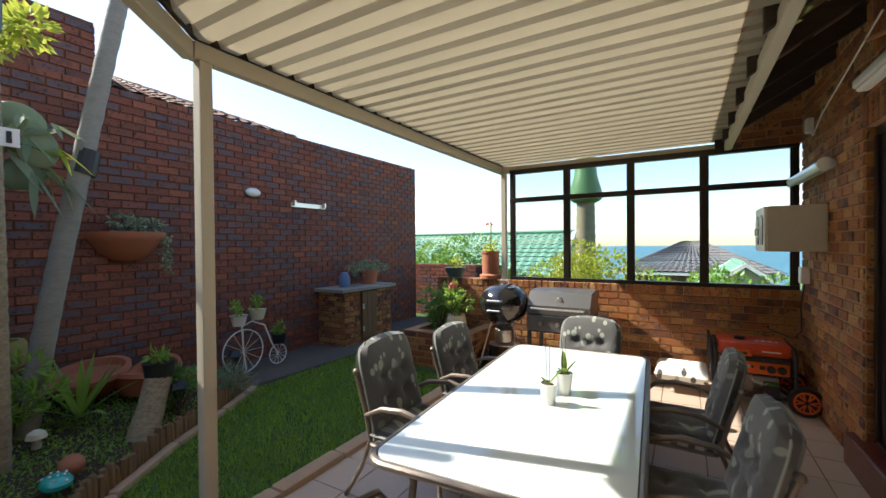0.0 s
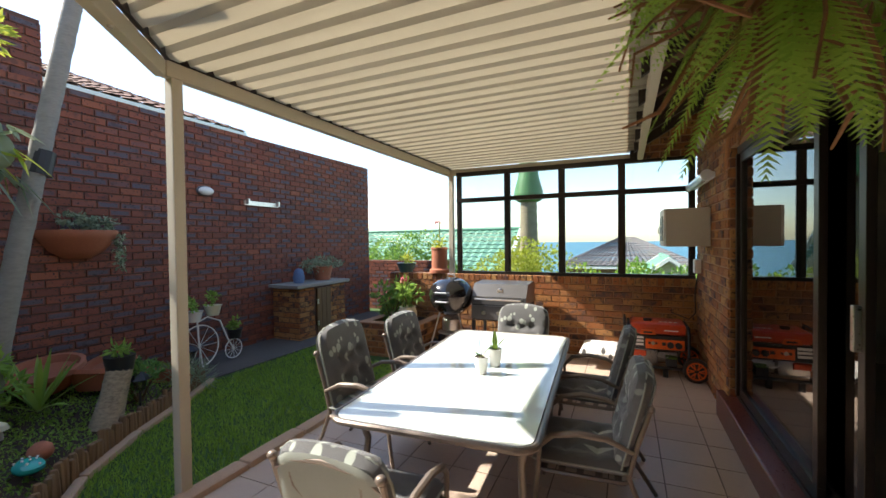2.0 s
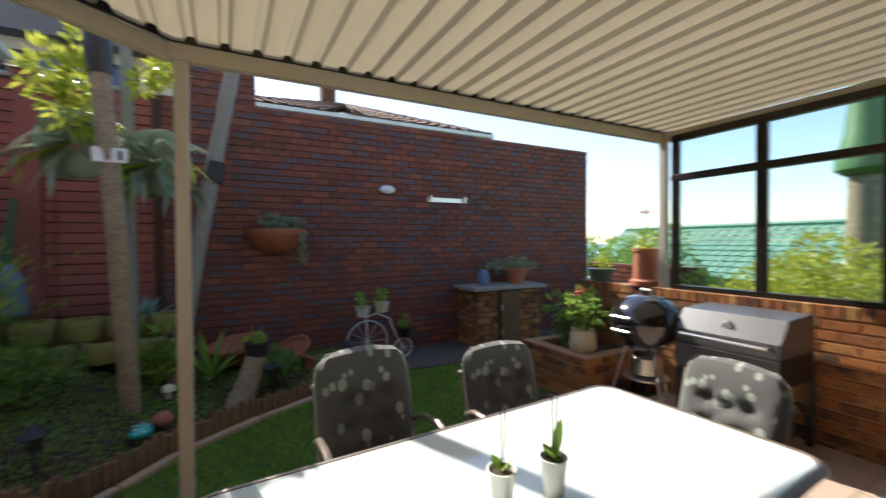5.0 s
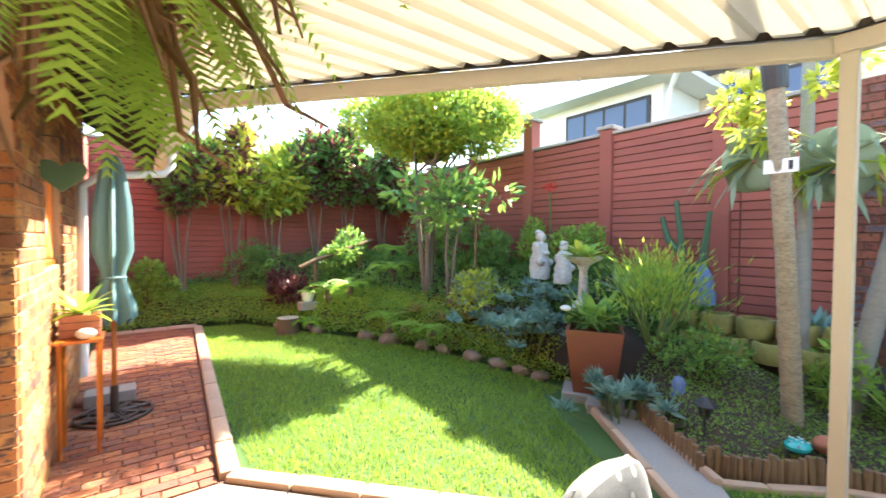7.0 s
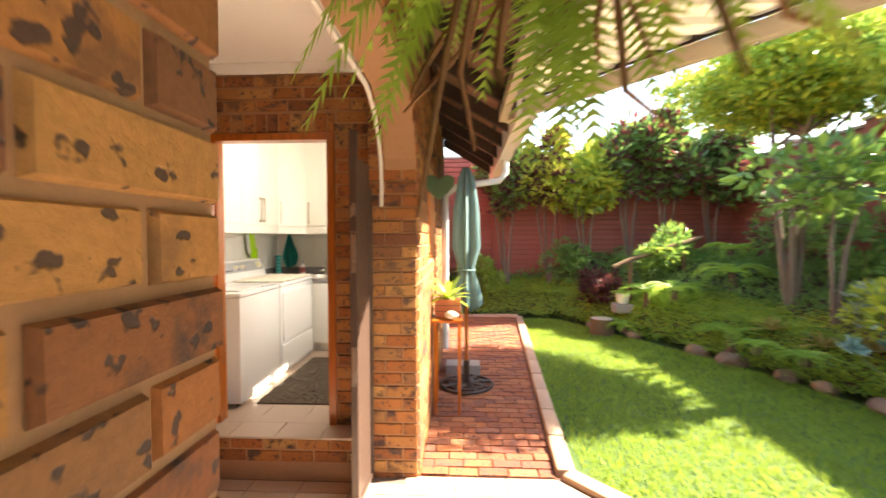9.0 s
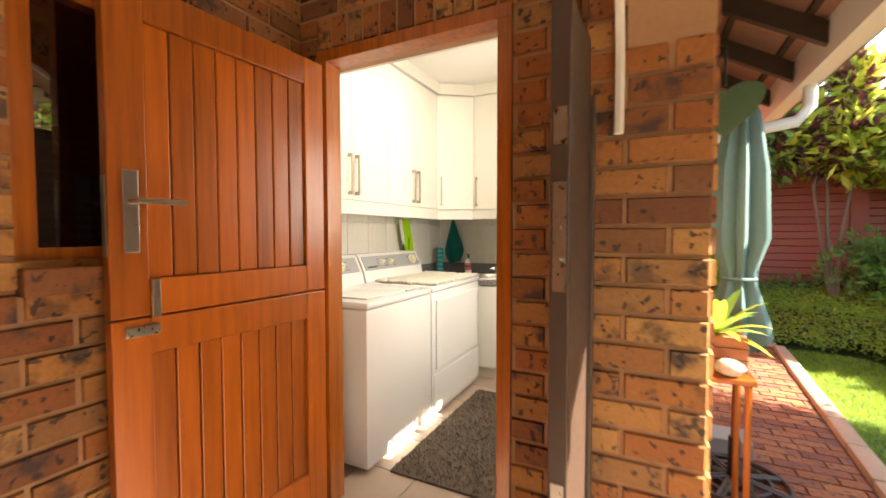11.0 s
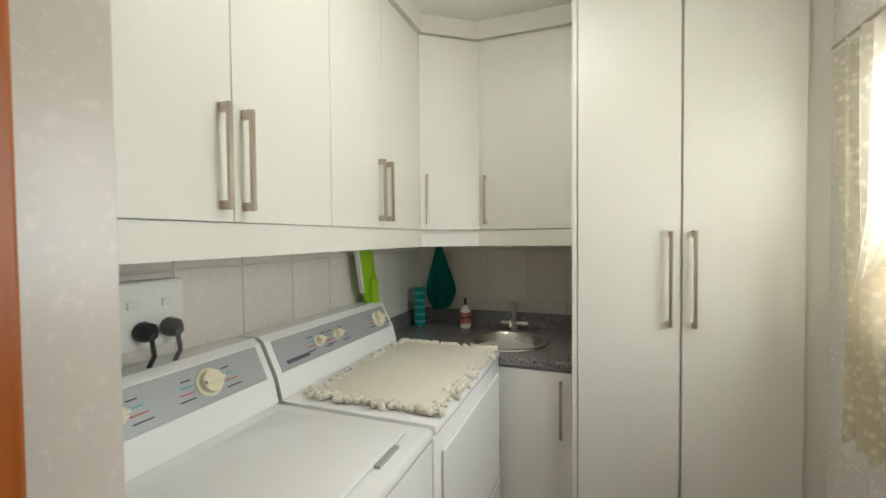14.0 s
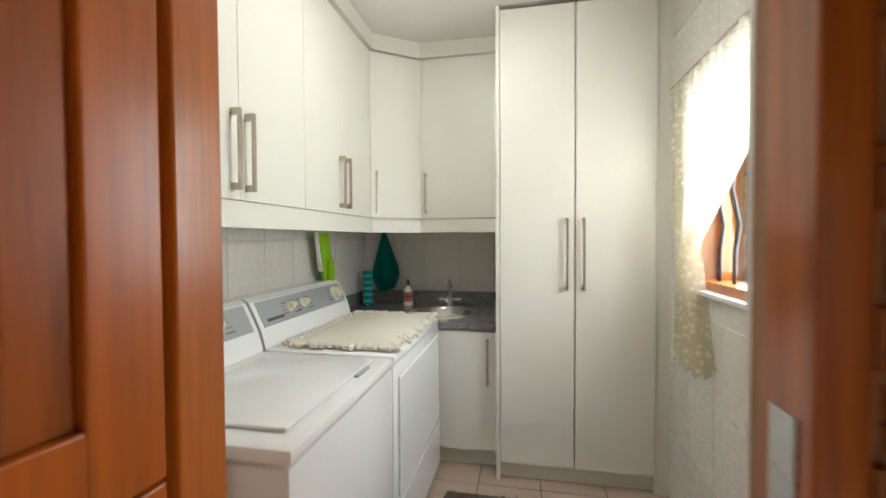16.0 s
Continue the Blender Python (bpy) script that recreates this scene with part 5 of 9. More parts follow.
def stable_door():
    t = thing("stable_door", "open varnished timber stable door with two boarded leaves", "door", at=(2.535, -2.02, FZ + 0.012), turn=86)
    W, Tn = 0.79, 0.042
    for z0, z1, name in ((0.0, 0.985, "lower_leaf"), (0.991, 1.97, "upper_leaf")):
        leaf = part(name, one(box, 0, 0.1, 0, Tn, z0, z1, bevel=0.004), DOOR_WOOD, t)
        part("stile", one(box, W - 0.1, W, 0, Tn, z0, z1, bevel=0.004), DOOR_WOOD, leaf)
        lo, hi = (0.2, 0.11) if z0 == 0 else (0.11, 0.11)
        part("bottom_rail", one(box, 0.1, W - 0.1, 0, Tn, z0, z0 + lo, bevel=0.004), DOOR_WOOD, leaf)
        part("top_rail", one(box, 0.1, W - 0.1, 0, Tn, z1 - hi, z1, bevel=0.004), DOOR_WOOD, leaf)
        n = 8
        w = (W - 0.2) / n
        for k in range(n):
            part("board", one(box, 0.1 + k * w + 0.002, 0.1 + (k + 1) * w - 0.002, 0.012, Tn - 0.012, z0 + lo, z1 - hi, bevel=0.005), DOOR_WOOD, leaf)
    for y, s in ((Tn, 1), (0, -1)):
        pl = part("lock_plate", one(box, W - 0.075, W - 0.035, min(y, y + s * 0.005), max(y, y + s * 0.005), 1.18, 1.42, bevel=0.002), NICKEL, t, "worn steel lock plate")
        part("lever", one(tube, [(W - 0.055, y, 1.33), (W - 0.055, y + s * 0.05, 1.33), (W - 0.18, y + s * 0.055, 1.33)], 0.009, 8), NICKEL, pl, smooth=True)
    part("edge_lock", one(box, W, W + 0.003, 0.01, Tn - 0.01, 1.17, 1.4), NICKEL, t)
    part("bolt", one(box, W - 0.12, W - 0.03, Tn, Tn + 0.014, 0.935, 0.965, bevel=0.003), STEEL, t)
    part("catch", one(box, W - 0.125, W - 0.1, Tn, Tn + 0.012, 0.985, 1.1, bevel=0.003), NICKEL, t)
    return t


stable_door()

# porch window with blinds, house door jamb
pw = structure("window_2", one(box, 2.66, 2.76, -1.75, -1.07, 1.33, 1.38), FRAME_WOOD, "timber framed window with dark venetian blinds")
part("head", one(box, 2.66, 2.76, -1.75, -1.07, 2.09, 2.14), FRAME_WOOD, pw)
for y in (-1.725, -1.095):
    part("jamb", one(box, 2.66, 2.76, y - 0.025, y + 0.025, 1.38, 2.09), FRAME_WOOD, pw)
part("pane", one(box, 2.705, 2.709, -1.7, -1.12, 1.38, 2.09), DOOR_GLASS, pw)
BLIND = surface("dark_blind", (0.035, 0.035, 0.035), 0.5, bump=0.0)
for k in range(26):
    bm = one(box, -0.012, 0.012, -1.7, -1.12, -0.0006, 0.0006)
    bmesh.ops.transform(bm, matrix=Matrix.Translation((2.735, 0, 1.4 + k * 0.0265)) @ Matrix.Rotation(radians(50), 4, "Y"), verts=bm.verts)
    part("slat", bm, BLIND, pw)
part("sill", one(box, 2.6, 2.7, -1.75, -1.07, 1.255, 1.329, bevel=0.006), HOUSE_BRICK, pw)
# added near-black sheet behind the slats, in place of the unlit room
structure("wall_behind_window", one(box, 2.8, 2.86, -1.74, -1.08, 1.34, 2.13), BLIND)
hd = structure("door_2", one(box, 2.63, 2.7, -0.82, -0.745, -0.14, 2.2, bevel=0.004), FRAME_WOOD, "varnished house door in its frame")
part("door_leaf", one(box, 2.72, 2.765, -0.745, 0.06, 0.02, 2.15), DOOR_WOOD, hd)
part("jamb", one(box, 2.63, 2.7, 0.06, 0.1, -0.14, 2.2), FRAME_WOOD, hd)
part("head", one(box, 2.63, 2.7, -0.745, 0.06, 2.15, 2.2), FRAME_WOOD, hd)
part("hinge", one(tube, [(2.625, -0.74, 1.25), (2.625, -0.74, 1.38)], 0.008, 8), STEEL, hd)

# security gate side leaf
GATE = surface("brown_gate_paint", (0.07, 0.045, 0.035), 0.4, var=0.1, bump=0.03)
t = thing("security_gate", "narrow brown steel gate leaf with lock plates beside the pillar", "gate", at=(1.37, -1.9, 0.03), turn=88)
part("sheet", one(box, 0.03, 0.32, -0.008, 0.008, 0.02, 2.05), GATE, t)
part("lock_stile", one(box, 0.32, 0.36, -0.022, 0.022, 0, 2.2, bevel=0.004), GATE, t)
part("hinge_stile", one(box, 0.0, 0.03, -0.02, 0.02, 0, 1.9, bevel=0.004), GATE, t)
part("bottom_rail", one(box, 0.03, 0.32, -0.02, 0.02, 0, 0.03), GATE, t)
for z0, z1 in ((0.72, 0.95), (1.38, 1.62), (1.7, 1.78)):
    part("lock_plate", one(box, 0.36, 0.363, -0.014, 0.014, z0, z1), STEEL, t)
for z in (0.8, 1.45, 1.52):
    part("bolt", one(tube, [(0.363, 0, z), (0.374, 0, z)], 0.006, 6), STEEL, t)


# ---- machines ----
PANEL_GREY = surface("grey_control_panel", (0.4, 0.42, 0.44), 0.35, metal=0.3, var=0.08, fine=150, bump=0.02)
DIAL = surface("cream_dial", (0.72, 0.68, 0.5), 0.35, var=0.03, bump=0.0)
INK = surface("dark_ink", (0.08, 0.08, 0.1), 0.6, bump=0.0)
INK_RED = surface("red_ink", (0.5, 0.12, 0.12), 0.6, bump=0.0)
INK_TEAL = surface("teal_ink", (0.1, 0.4, 0.45), 0.6, bump=0.0)


def machine(name, label, y1, w, dials, lid):
    """A laundry machine against the east wall, its front facing -x; y1 is its door-side edge."""
    t = thing(name, label, name.replace("_", " "), at=(2.482, y1, FZ))
    D, H = 0.735, 0.895
    part("body", one(box, 0, D, -w, 0, 0.025, H - 0.04, bevel=0.012), APPLIANCE, t, smooth=True)
    deck = part("top_deck", one(box, -0.006, D, -w + 0.001, -0.001, H - 0.04, H, bevel=0.016), APPLIANCE, t, smooth=True)
    for fx in (0.05, D - 0.05):
        for fy in (-w + 0.05, -0.05):
            part("foot", one(tube, [(fx, fy, 0), (fx, fy, 0.03)], 0.02, 8), BLACK_PLASTIC, t)
    sec = [(0.535, H), (0.555, H + 0.075), (0.61, H + 0.185), (0.635, H + 0.2), (0.715, H + 0.2), (D, H + 0.18), (D, H)]
    part("console", prism(bmesh.new(), [(x, z) for x, z in sec], "y", -w + 0.004, -0.004), APPLIANCE, t)
    a, c = Vector((0.557, 0, H + 0.08)), Vector((0.607, 0, H + 0.18))
    d = (c - a).normalized()
    n = Vector((-d.z, 0, d.x))
    L = (c - a).length
    m = Matrix(((0, d.x, n.x, a.x), (-1, d.y, n.y, -0.03), (0, d.z, n.z, a.z), (0, 0, 0, 1)))
    def onto(bm):
        bmesh.ops.transform(bm, matrix=m, verts=bm.verts)
        return bm
    face = part("control_panel", onto(one(box, 0, w - 0.06, 0.0, L, 0.0, 0.004, bevel=0.001)), PANEL_GREY, t, "mottled grey control panel")
    for u, r in dials:
        kn = part("dial", onto(one(lathe, [(0, 0.004), (r * 1.25, 0.004), (r * 1.25, 0.008), (r, 0.01), (r * 0.95, 0.026), (0, 0.028)], 18, (u, L * 0.5, 0))), DIAL, t, "cream plastic dial", True)
        part("grip", onto(one(box, u - r * 0.9, u + r * 0.9, L * 0.5 - 0.005, L * 0.5 + 0.005, 0.028, 0.036)), DIAL, kn)
        for k, mt in enumerate((INK, INK_RED, INK_TEAL, INK)):
            part("print", onto(one(box, u + r * 1.5, u + r * 1.5 + 0.05 - 0.008 * k, L * (0.2 + 0.17 * k), L * (0.2 + 0.17 * k) + 0.004, 0.004, 0.0048)), mt, face)
            part("print", onto(one(box, u - r * 1.5 - 0.045 + 0.006 * k, u - r * 1.5, L * (0.25 + 0.15 * k), L * (0.25 + 0.15 * k) + 0.004, 0.004, 0.0048)), mt, face)
    part("name_bar", onto(one(box, 0.03, 0.15, L * 0.16, L * 0.28, 0.004, 0.0048)), INK, face)
    if lid:
        part("lid", one(box, 0.05, 0.47, -w + 0.07, -0.07, H + 0.001, H + 0.012, bevel=0.005), APPLIANCE, t, smooth=True)
        part("lid_grip", one(box, 0.035, 0.05, -w + 0.14, -w + 0.24, H + 0.001, H + 0.008), PANEL_GREY, t)
    else:
        part("door", one(box, -0.012, 0.0, -w + 0.05, -0.05, 0.33, 0.8, bevel=0.005), APPLIANCE, t)
        part("lower_panel", one(box, -0.008, 0.0, -w + 0.02, -0.02, 0.06, 0.3, bevel=0.004), APPLIANCE, t)
        for z in (0.42, 0.7):
            part("hinge", one(box, -0.016, 0, -w + 0.045, -w + 0.06, z, z + 0.07), STEEL, t)
    return t


machine("washing_machine", "white top-loading washing machine with a closed lid", -2.3, 0.69, [(0.2, 0.02), (0.44, 0.032)], True)
machine("tumble_dryer", "white tumble dryer with a grey control panel", -3.0, 0.83, [(0.22, 0.018), (0.34, 0.018), (0.68, 0.034)], False)

RUG_CREAM = surface("cream_tufted_cotton", (0.72, 0.68, 0.58), 0.95, var=0.15, fine=120, bump=0.8)
mat_t = thing("bath_mat", "cream tufted cotton mat folded over the dryer top", "mat", at=(2.73, -3.42, FZ + 0.896))
part("mat", one(box, -0.23, 0.22, -0.36, 0.36, 0, 0.016, bevel=0.006), RUG_CREAM, mat_t, smooth=True)
tuft = bmesh.new()
for k in range(420):
    side = k % 4
    s = RNG.uniform(-1, 1)
    x, y = ((s * 0.235, -0.365), (s * 0.235, 0.365), (-0.235, s * 0.37), (0.225, s * 0.37))[side]
    x, y = x + RNG.normal(0, 0.012), y + RNG.normal(0, 0.012)
    bmesh.ops.create_icosphere(tuft, subdivisions=1, radius=float(RNG.uniform(0.008, 0.014)), matrix=Matrix.Translation((x, y, 0.012)))
tagged(part("pile", tuft, RUG_CREAM, mat_t, smooth=True), kind="stuff")

SHAG = surface("brown_shag", (0.13, 0.1, 0.075), 0.95, var=0.35, fine=140, bump=0.9)
rug = thing("rug", "brown shaggy rug on the laundry floor", "rug", at=(1.95, -3.0, FZ + 0.001))
part("backing", one(box, -0.45, 0.45, -0.62, 0.62, 0, 0.012), SHAG, rug)
px = RNG.uniform(-0.45, 0.45, 7000)
py = RNG.uniform(-0.62, 0.62, 7000)
dx, dy = RNG.normal(0, 0.012, 7000), RNG.normal(0, 0.012, 7000)
vs = np.stack([np.stack([px - 0.003, py, np.full(7000, 0.01)], 1), np.stack([px + 0.003, py, np.full(7000, 0.01)], 1), np.stack([px + dx, py + dy, RNG.uniform(0.018, 0.032, 7000)], 1)], 1).reshape(-1, 3)
ob = tagged(new("pile", raw_mesh("pile", vs.tolist(), np.arange(21000).reshape(-1, 3).tolist(), SHAG)), kind="stuff")
ob.parent = rug


# ---- cupboards ----
def bar_handle(parent, p, up, out, length):
    """A square bar handle on a door: p its lower end, out the way it stands off."""
    p, up, out = Vector(p), Vector(up), Vector(out)
    side = up.cross(out)
    bm = bmesh.new()
    m = Matrix((( *[side.x, out.x, up.x], p.x), (*[side.y, out.y, up.y], p.y), (*[side.z, out.z, up.z], p.z), (0, 0, 0, 1)))
    box(bm, -0.006, 0.006, 0.024, 0.034, 0, length, m=m)
    for z in (0, length - 0.022):
        box(bm, -0.0065, 0.0065, 0, 0.0335, z, z + 0.022, m=m)
    part("handle", bm, NICKEL, parent, "brushed nickel bar handle")


UP = (0, 0, 1)
UZ0, UZ1 = 1.635, 2.64
seams = [-2.31, -2.735, -3.148, -3.52, -3.93]
for k in (0, 2):
    y0, y1, y2 = seams[k], seams[k + 1], seams[k + 2]
    t = thing("wall_cupboard", "cream laminate wall cupboard with two flat doors", "cupboard", "wall cupboards", at=(2.935, y2, UZ0))
    w = y0 - y2
    part("carcass", one(box, 0.001, 0.283, 0.001, w - 0.001, -0.02, UZ1 - UZ0 + 0.02), LAMINATE, t)
    for j, (a, c) in enumerate(((0, y1 - y2), (y1 - y2, w))):
        d = part("door", one(box, -0.018, 0, a + 0.0015, c - 0.0015, 0, UZ1 - UZ0, bevel=0.002), LAMINATE, t)
        bar_handle(d, (-0.018, (y1 - y2) + (-0.035 if j == 0 else 0.035), 0.03), UP, (-1, 0, 0), 0.26)
# corner cupboard, its doors set at an angle
t = thing("wall_cupboard", "cream laminate corner wall cupboard with an angled door", "cupboard", "wall cupboards", at=(2.935, -3.94, UZ0))
part("carcass", prism(bmesh.new(), [(0, 0), (0.285, 0), (0.285, -0.625), (-0.79, -0.625), (-0.79, -0.2), (-0.27, -0.2)], "z", -0.02, UZ1 - UZ0 + 0.02), LAMINATE, t)
L = math.hypot(0.27, 0.2)
bm = one(box, 0.002, L - 0.002, -0.018, 0, 0, UZ1 - UZ0, bevel=0.002)
bmesh.ops.transform(bm, matrix=pose(0, 0, 0, 0, 0, math.degrees(math.atan2(-0.2, -0.27))) @ Matrix.Diagonal((1, -1, 1, 1)) @ Matrix.Translation((0, 0.018, 0)), verts=bm.verts)
bmesh.ops.translate(bm, verts=bm.verts, vec=(-0.008, 0.012, 0))
d = part("door", bm, LAMINATE, t)
out = Vector((-0.2, 0.27, 0)).normalized()
bar_handle(d, Vector((-0.03, -0.022, 0.03)) + out * 0.012, UP, out, 0.26)
d = part("door", one(box, -0.79, -0.275, -0.2, -0.182, 0, UZ1 - UZ0, bevel=0.002), LAMINATE, t)
bar_handle(d, (-0.315, -0.182, 0.03), UP, (0, 1, 0), 0.26)
# light rail and bulkhead
rail = bmesh.new()
prism(rail, [(2.92, -2.3), (2.94, -2.3), (2.94, -3.95), (2.67, -4.15), (2.15, -4.15), (2.15, -4.13), (2.66, -4.13), (2.92, -3.94)], "z", 1.545, 1.632)
structure("trim", rail, LAMINATE, "cream light rail under the wall cupboards")
bulk = bmesh.new()
prism(bulk, [(2.905, -2.29), (3.22, -2.29), (3.22, -4.57), (2.15, -4.57), (2.15, -4.12), (2.655, -4.12), (2.905, -3.935)], "z", UZ1 + 0.022, CEIL - 0.001)
structure("bulkhead", bulk, LAMINATE, "cream bulkhead above the cupboards")
t = thing("tall_cupboard", "tall cream laminate broom cupboard with two doors", "cupboard", at=(1.34, -3.81, FZ))
part("carcass", one(box, 0, 0.81, -0.75, 0, 0.09, 2.56), LAMINATE, t)
part("plinth", one(box, 0, 0.81, -0.7, -0.03, 0.0, 0.09), LAMINATE, t)
part("side_panel", one(box, 0.792, 0.812, -0.75, 0.02, 0.0, 2.585), LAMINATE, t)
part("filler", one(box, -0.075, 0, -0.1, 0.002, 0.0, 2.585), LAMINATE, t)
for a, c, hx in ((0.0, 0.395, 0.355), (0.4, 0.79, 0.44)):
    d = part("door", one(box, a + 0.002, c - 0.002, 0.001, 0.02, 0.1, 2.56, bevel=0.002), LAMINATE, t)
    bar_handle(d, (hx, 0.02, 1.06), UP, (0, 1, 0), 0.38)
t = thing("sink_cabinet", "cream base cupboard below the granite worktop", "cupboard", at=(2.155, -3.89, FZ))
part("carcass", one(box, 0, 1.06, -0.67, -0.001, 0.1, 0.81), LAMINATE, t)
part("plinth", one(box, 0, 1.06, -0.6, -0.04, 0.0, 0.1), LAMINATE, t)
d = part("door", one(box, 0.003, 0.44, 0.0, 0.018, 0.11, 0.8, bevel=0.002), LAMINATE, t)
bar_handle(d, (0.05, 0.018, 0.5), UP, (0, 1, 0), 0.26)

m, b = blank("grey_granite")
sp = ramp(m, noise_of(m, 140, 3, 0.8), [(0.36, (0.03, 0.03, 0.035)), (0.5, (0.2, 0.19, 0.19)), (0.66, (0.45, 0.43, 0.42))])
wire(m, mixc(m, mth(m, "MULTIPLY", noise_of(m, 20, 3), 0.5), sp, (0.1, 0.09, 0.09)), b.inputs["Base Color"])
b.inputs["Roughness"].default_value = 0.15
GRANITE = m
t = thing("worktop", "speckled grey granite worktop with an upstand", "worktop", at=(2.155, -3.87, FZ + 0.812))
sink_c, sink_r = (0.36, -0.3), 0.2
bm = bmesh.new()
outer = [(0, 0.005), (1.062, 0.005), (1.062, -0.695), (0, -0.695)]
seg = 32
ring = [(sink_c[0] + sink_r * math.cos(2 * math.pi * k / seg), sink_c[1] + sink_r * math.sin(2 * math.pi * k / seg)) for k in range(seg)]
def border(p):
    """Where the ray from the basin's centre through p meets the worktop's edge."""
    dx, dy = p[0] - sink_c[0], p[1] - sink_c[1]
    s = min((q for q in ((1.062 - sink_c[0]) / dx if dx > 1e-9 else 9e9, (0 - sink_c[0]) / dx if dx < -1e-9 else 9e9, (0.005 - sink_c[1]) / dy if dy > 1e-9 else 9e9, (-0.695 - sink_c[1]) / dy if dy < -1e-9 else 9e9)))
    return sink_c[0] + dx * s, sink_c[1] + dy * s
inner = [bm.verts.new((*p, 0.04)) for p in ring]
outerv = [bm.verts.new((*border(p), 0.04)) for p in ring]
low = [bm.verts.new((*border(p), 0.0)) for p in ring]
for k in range(seg):
    n2 = (k + 1) % seg
    bm.faces.new((inner[k], outerv[k], outerv[n2], inner[n2]))
    bm.faces.new((outerv[k], low[k], low[n2], outerv[n2]))
part("slab", bm, GRANITE, t)
box_bm = bmesh.new()
part("front_edge", one(box, 0.0, 0.335, -0.02, 0.012, 0.0, 0.0395, bevel=0.006), GRANITE, t)
part("upstand", one(box, 0, 1.06, -0.695, -0.68, 0.041, 0.13), GRANITE, t)
part("upstand", one(box, 1.045, 1.06, -0.679, 0.0, 0.041, 0.13), GRANITE, t)
part("upstand", one(box, 0.0, 0.012, -0.679, 0.0, 0.041, 0.13), GRANITE, t)
t = thing("basin", "round stainless steel basin set into granite", "sink", at=(2.155 + sink_c[0], -3.87 + sink_c[1], FZ + 0.853))
part("bowl", one(lathe, [(0.225, 0.0), (0.222, 0.006), (0.19, 0.004), (0.175, -0.02), (0.165, -0.1), (0.14, -0.13), (0.03, -0.135), (0, -0.14)], 36), STEEL, t, smooth=True)
part("waste", one(lathe, [(0.022, -0.134), (0.02, -0.13), (0, -0.131)], 14), NICKEL, t)
t = thing("tap", "chrome pillar tap behind the basin", "tap", at=(2.52, -4.42, FZ + 0.852))
part("body", one(lathe, [(0, 0), (0.024, 0), (0.022, 0.02), (0.014, 0.04), (0.013, 0.12), (0.018, 0.13), (0.018, 0.16), (0, 0.165)], 14), STEEL, t, smooth=True)
part("spout", one(tube, [(0, 0, 0.07), (0, 0.08, 0.075), (0, 0.12, 0.07), (0, 0.13, 0.05)], 0.01, 8), STEEL, t, smooth=True)
part("lever", one(tube, [(0, 0, 0.165), (0.0, 0.02, 0.19), (0, 0.05, 0.2)], 0.008, 8), STEEL, t, smooth=True)
part("side_bar", one(tube, [(-0.08, 0, 0.05), (0.08, 0, 0.05)], 0.009, 8), STEEL, t, smooth=True)
t = thing("soap_bottle", "white pump soap bottle with a red label", "bottle", at=(2.83, -4.42, FZ + 0.852))
part("bottle", one(lathe, [(0, 0), (0.032, 0), (0.034, 0.02), (0.034, 0.11), (0.014, 0.135), (0.013, 0.145), (0, 0.145)], 16), POT_WHITE, t, smooth=True)
part("label", one(lathe, [(0.0345, 0.03), (0.0347, 0.032), (0.0347, 0.098), (0.0345, 0.1)], 16), INK_RED, t, "red printed label")
part("label_bar", one(lathe, [(0.0349, 0.06), (0.0351, 0.061), (0.0351, 0.075), (0.0349, 0.076)], 16), INK, t)
part("pump", one(tube, [(0, 0, 0.145), (0, 0, 0.185), (-0.005, 0.04, 0.188)], [0.012, 0.007, 0.006], 8), BLACK_PLASTIC, t)
TEAL = surface("teal_cotton", (0.0, 0.26, 0.22), 0.9, var=0.2, fine=200, bump=0.3)
t = thing("paper_roll", "turquoise checked roll on an upright holder", "kitchen roll", at=(3.12, -4.36, FZ + 0.853))
part("roll", one(lathe, [(0, 0.01), (0.035, 0.01), (0.035, 0.25), (0, 0.25)], 18), TEAL, t, smooth=True)
for k in range(5):
    part("band", one(lathe, [(0.0353, 0.03 + k * 0.045), (0.0353, 0.045 + k * 0.045)], 18), INK_TEAL, t)
part("holder", one(tube, [(0, 0, 0), (0, 0, 0.34)], 0.006, 8), STEEL, t)
bm = bmesh.new()
rows = []
for i in range(9):
    s = i / 8
    half = 0.012 + 0.095 * min(1, s * 1.5) if s < 0.8 else 0.107 - (s - 0.8) * 0.25
    rows.append([bm.verts.new((-0.02 * s + (q - 3.5) / 3.5 * half, 0.012 * math.sin(q * 1.9) * (0.3 + s), -0.43 * s - 0.03 * (q / 7) * s)) for q in range(8)])
for a, c in zip(rows, rows[1:]):
    for q in range(7):
        bm.faces.new((a[q], a[q + 1], c[q + 1], c[q]))
bmesh.ops.solidify(bm, geom=bm.faces[:], thickness=0.004)
solo("tea_towel", bm, TEAL, "teal tea towel hanging above the worktop", "towel", smooth=True, at=(3.05, -4.53, 1.56))
LIME = surface("lime_plastic", (0.3, 0.55, 0.015), 0.35, var=0.05, bump=0.02)
t = thing("dust_pan", "lime green plastic mop head and squeegee leaning on tiles", "cleaning tool", at=(3.14, -3.78, FZ + 0.85))
part("board", prism(bmesh.new(), [(-0.17, 0.0), (-0.05, 0.0), (0.05, 0.3), (0.1, 0.52), (-0.02, 0.52), (-0.08, 0.3)], "x", 0.0, 0.016), LIME, t)
part("grip", one(box, -0.03, 0.0, -0.04, 0.01, 0.22, 0.36, bevel=0.008), LIME, t)
part("edge", prism(bmesh.new(), [(0.055, 0.3), (0.105, 0.52), (0.12, 0.52), (0.07, 0.3)], "x", 0.0, 0.02), WHITE_PAINT, t)
t = thing("wall_plug", "white double wall socket with two dark plugs", "socket", at=(3.21, -2.68, 1.385))
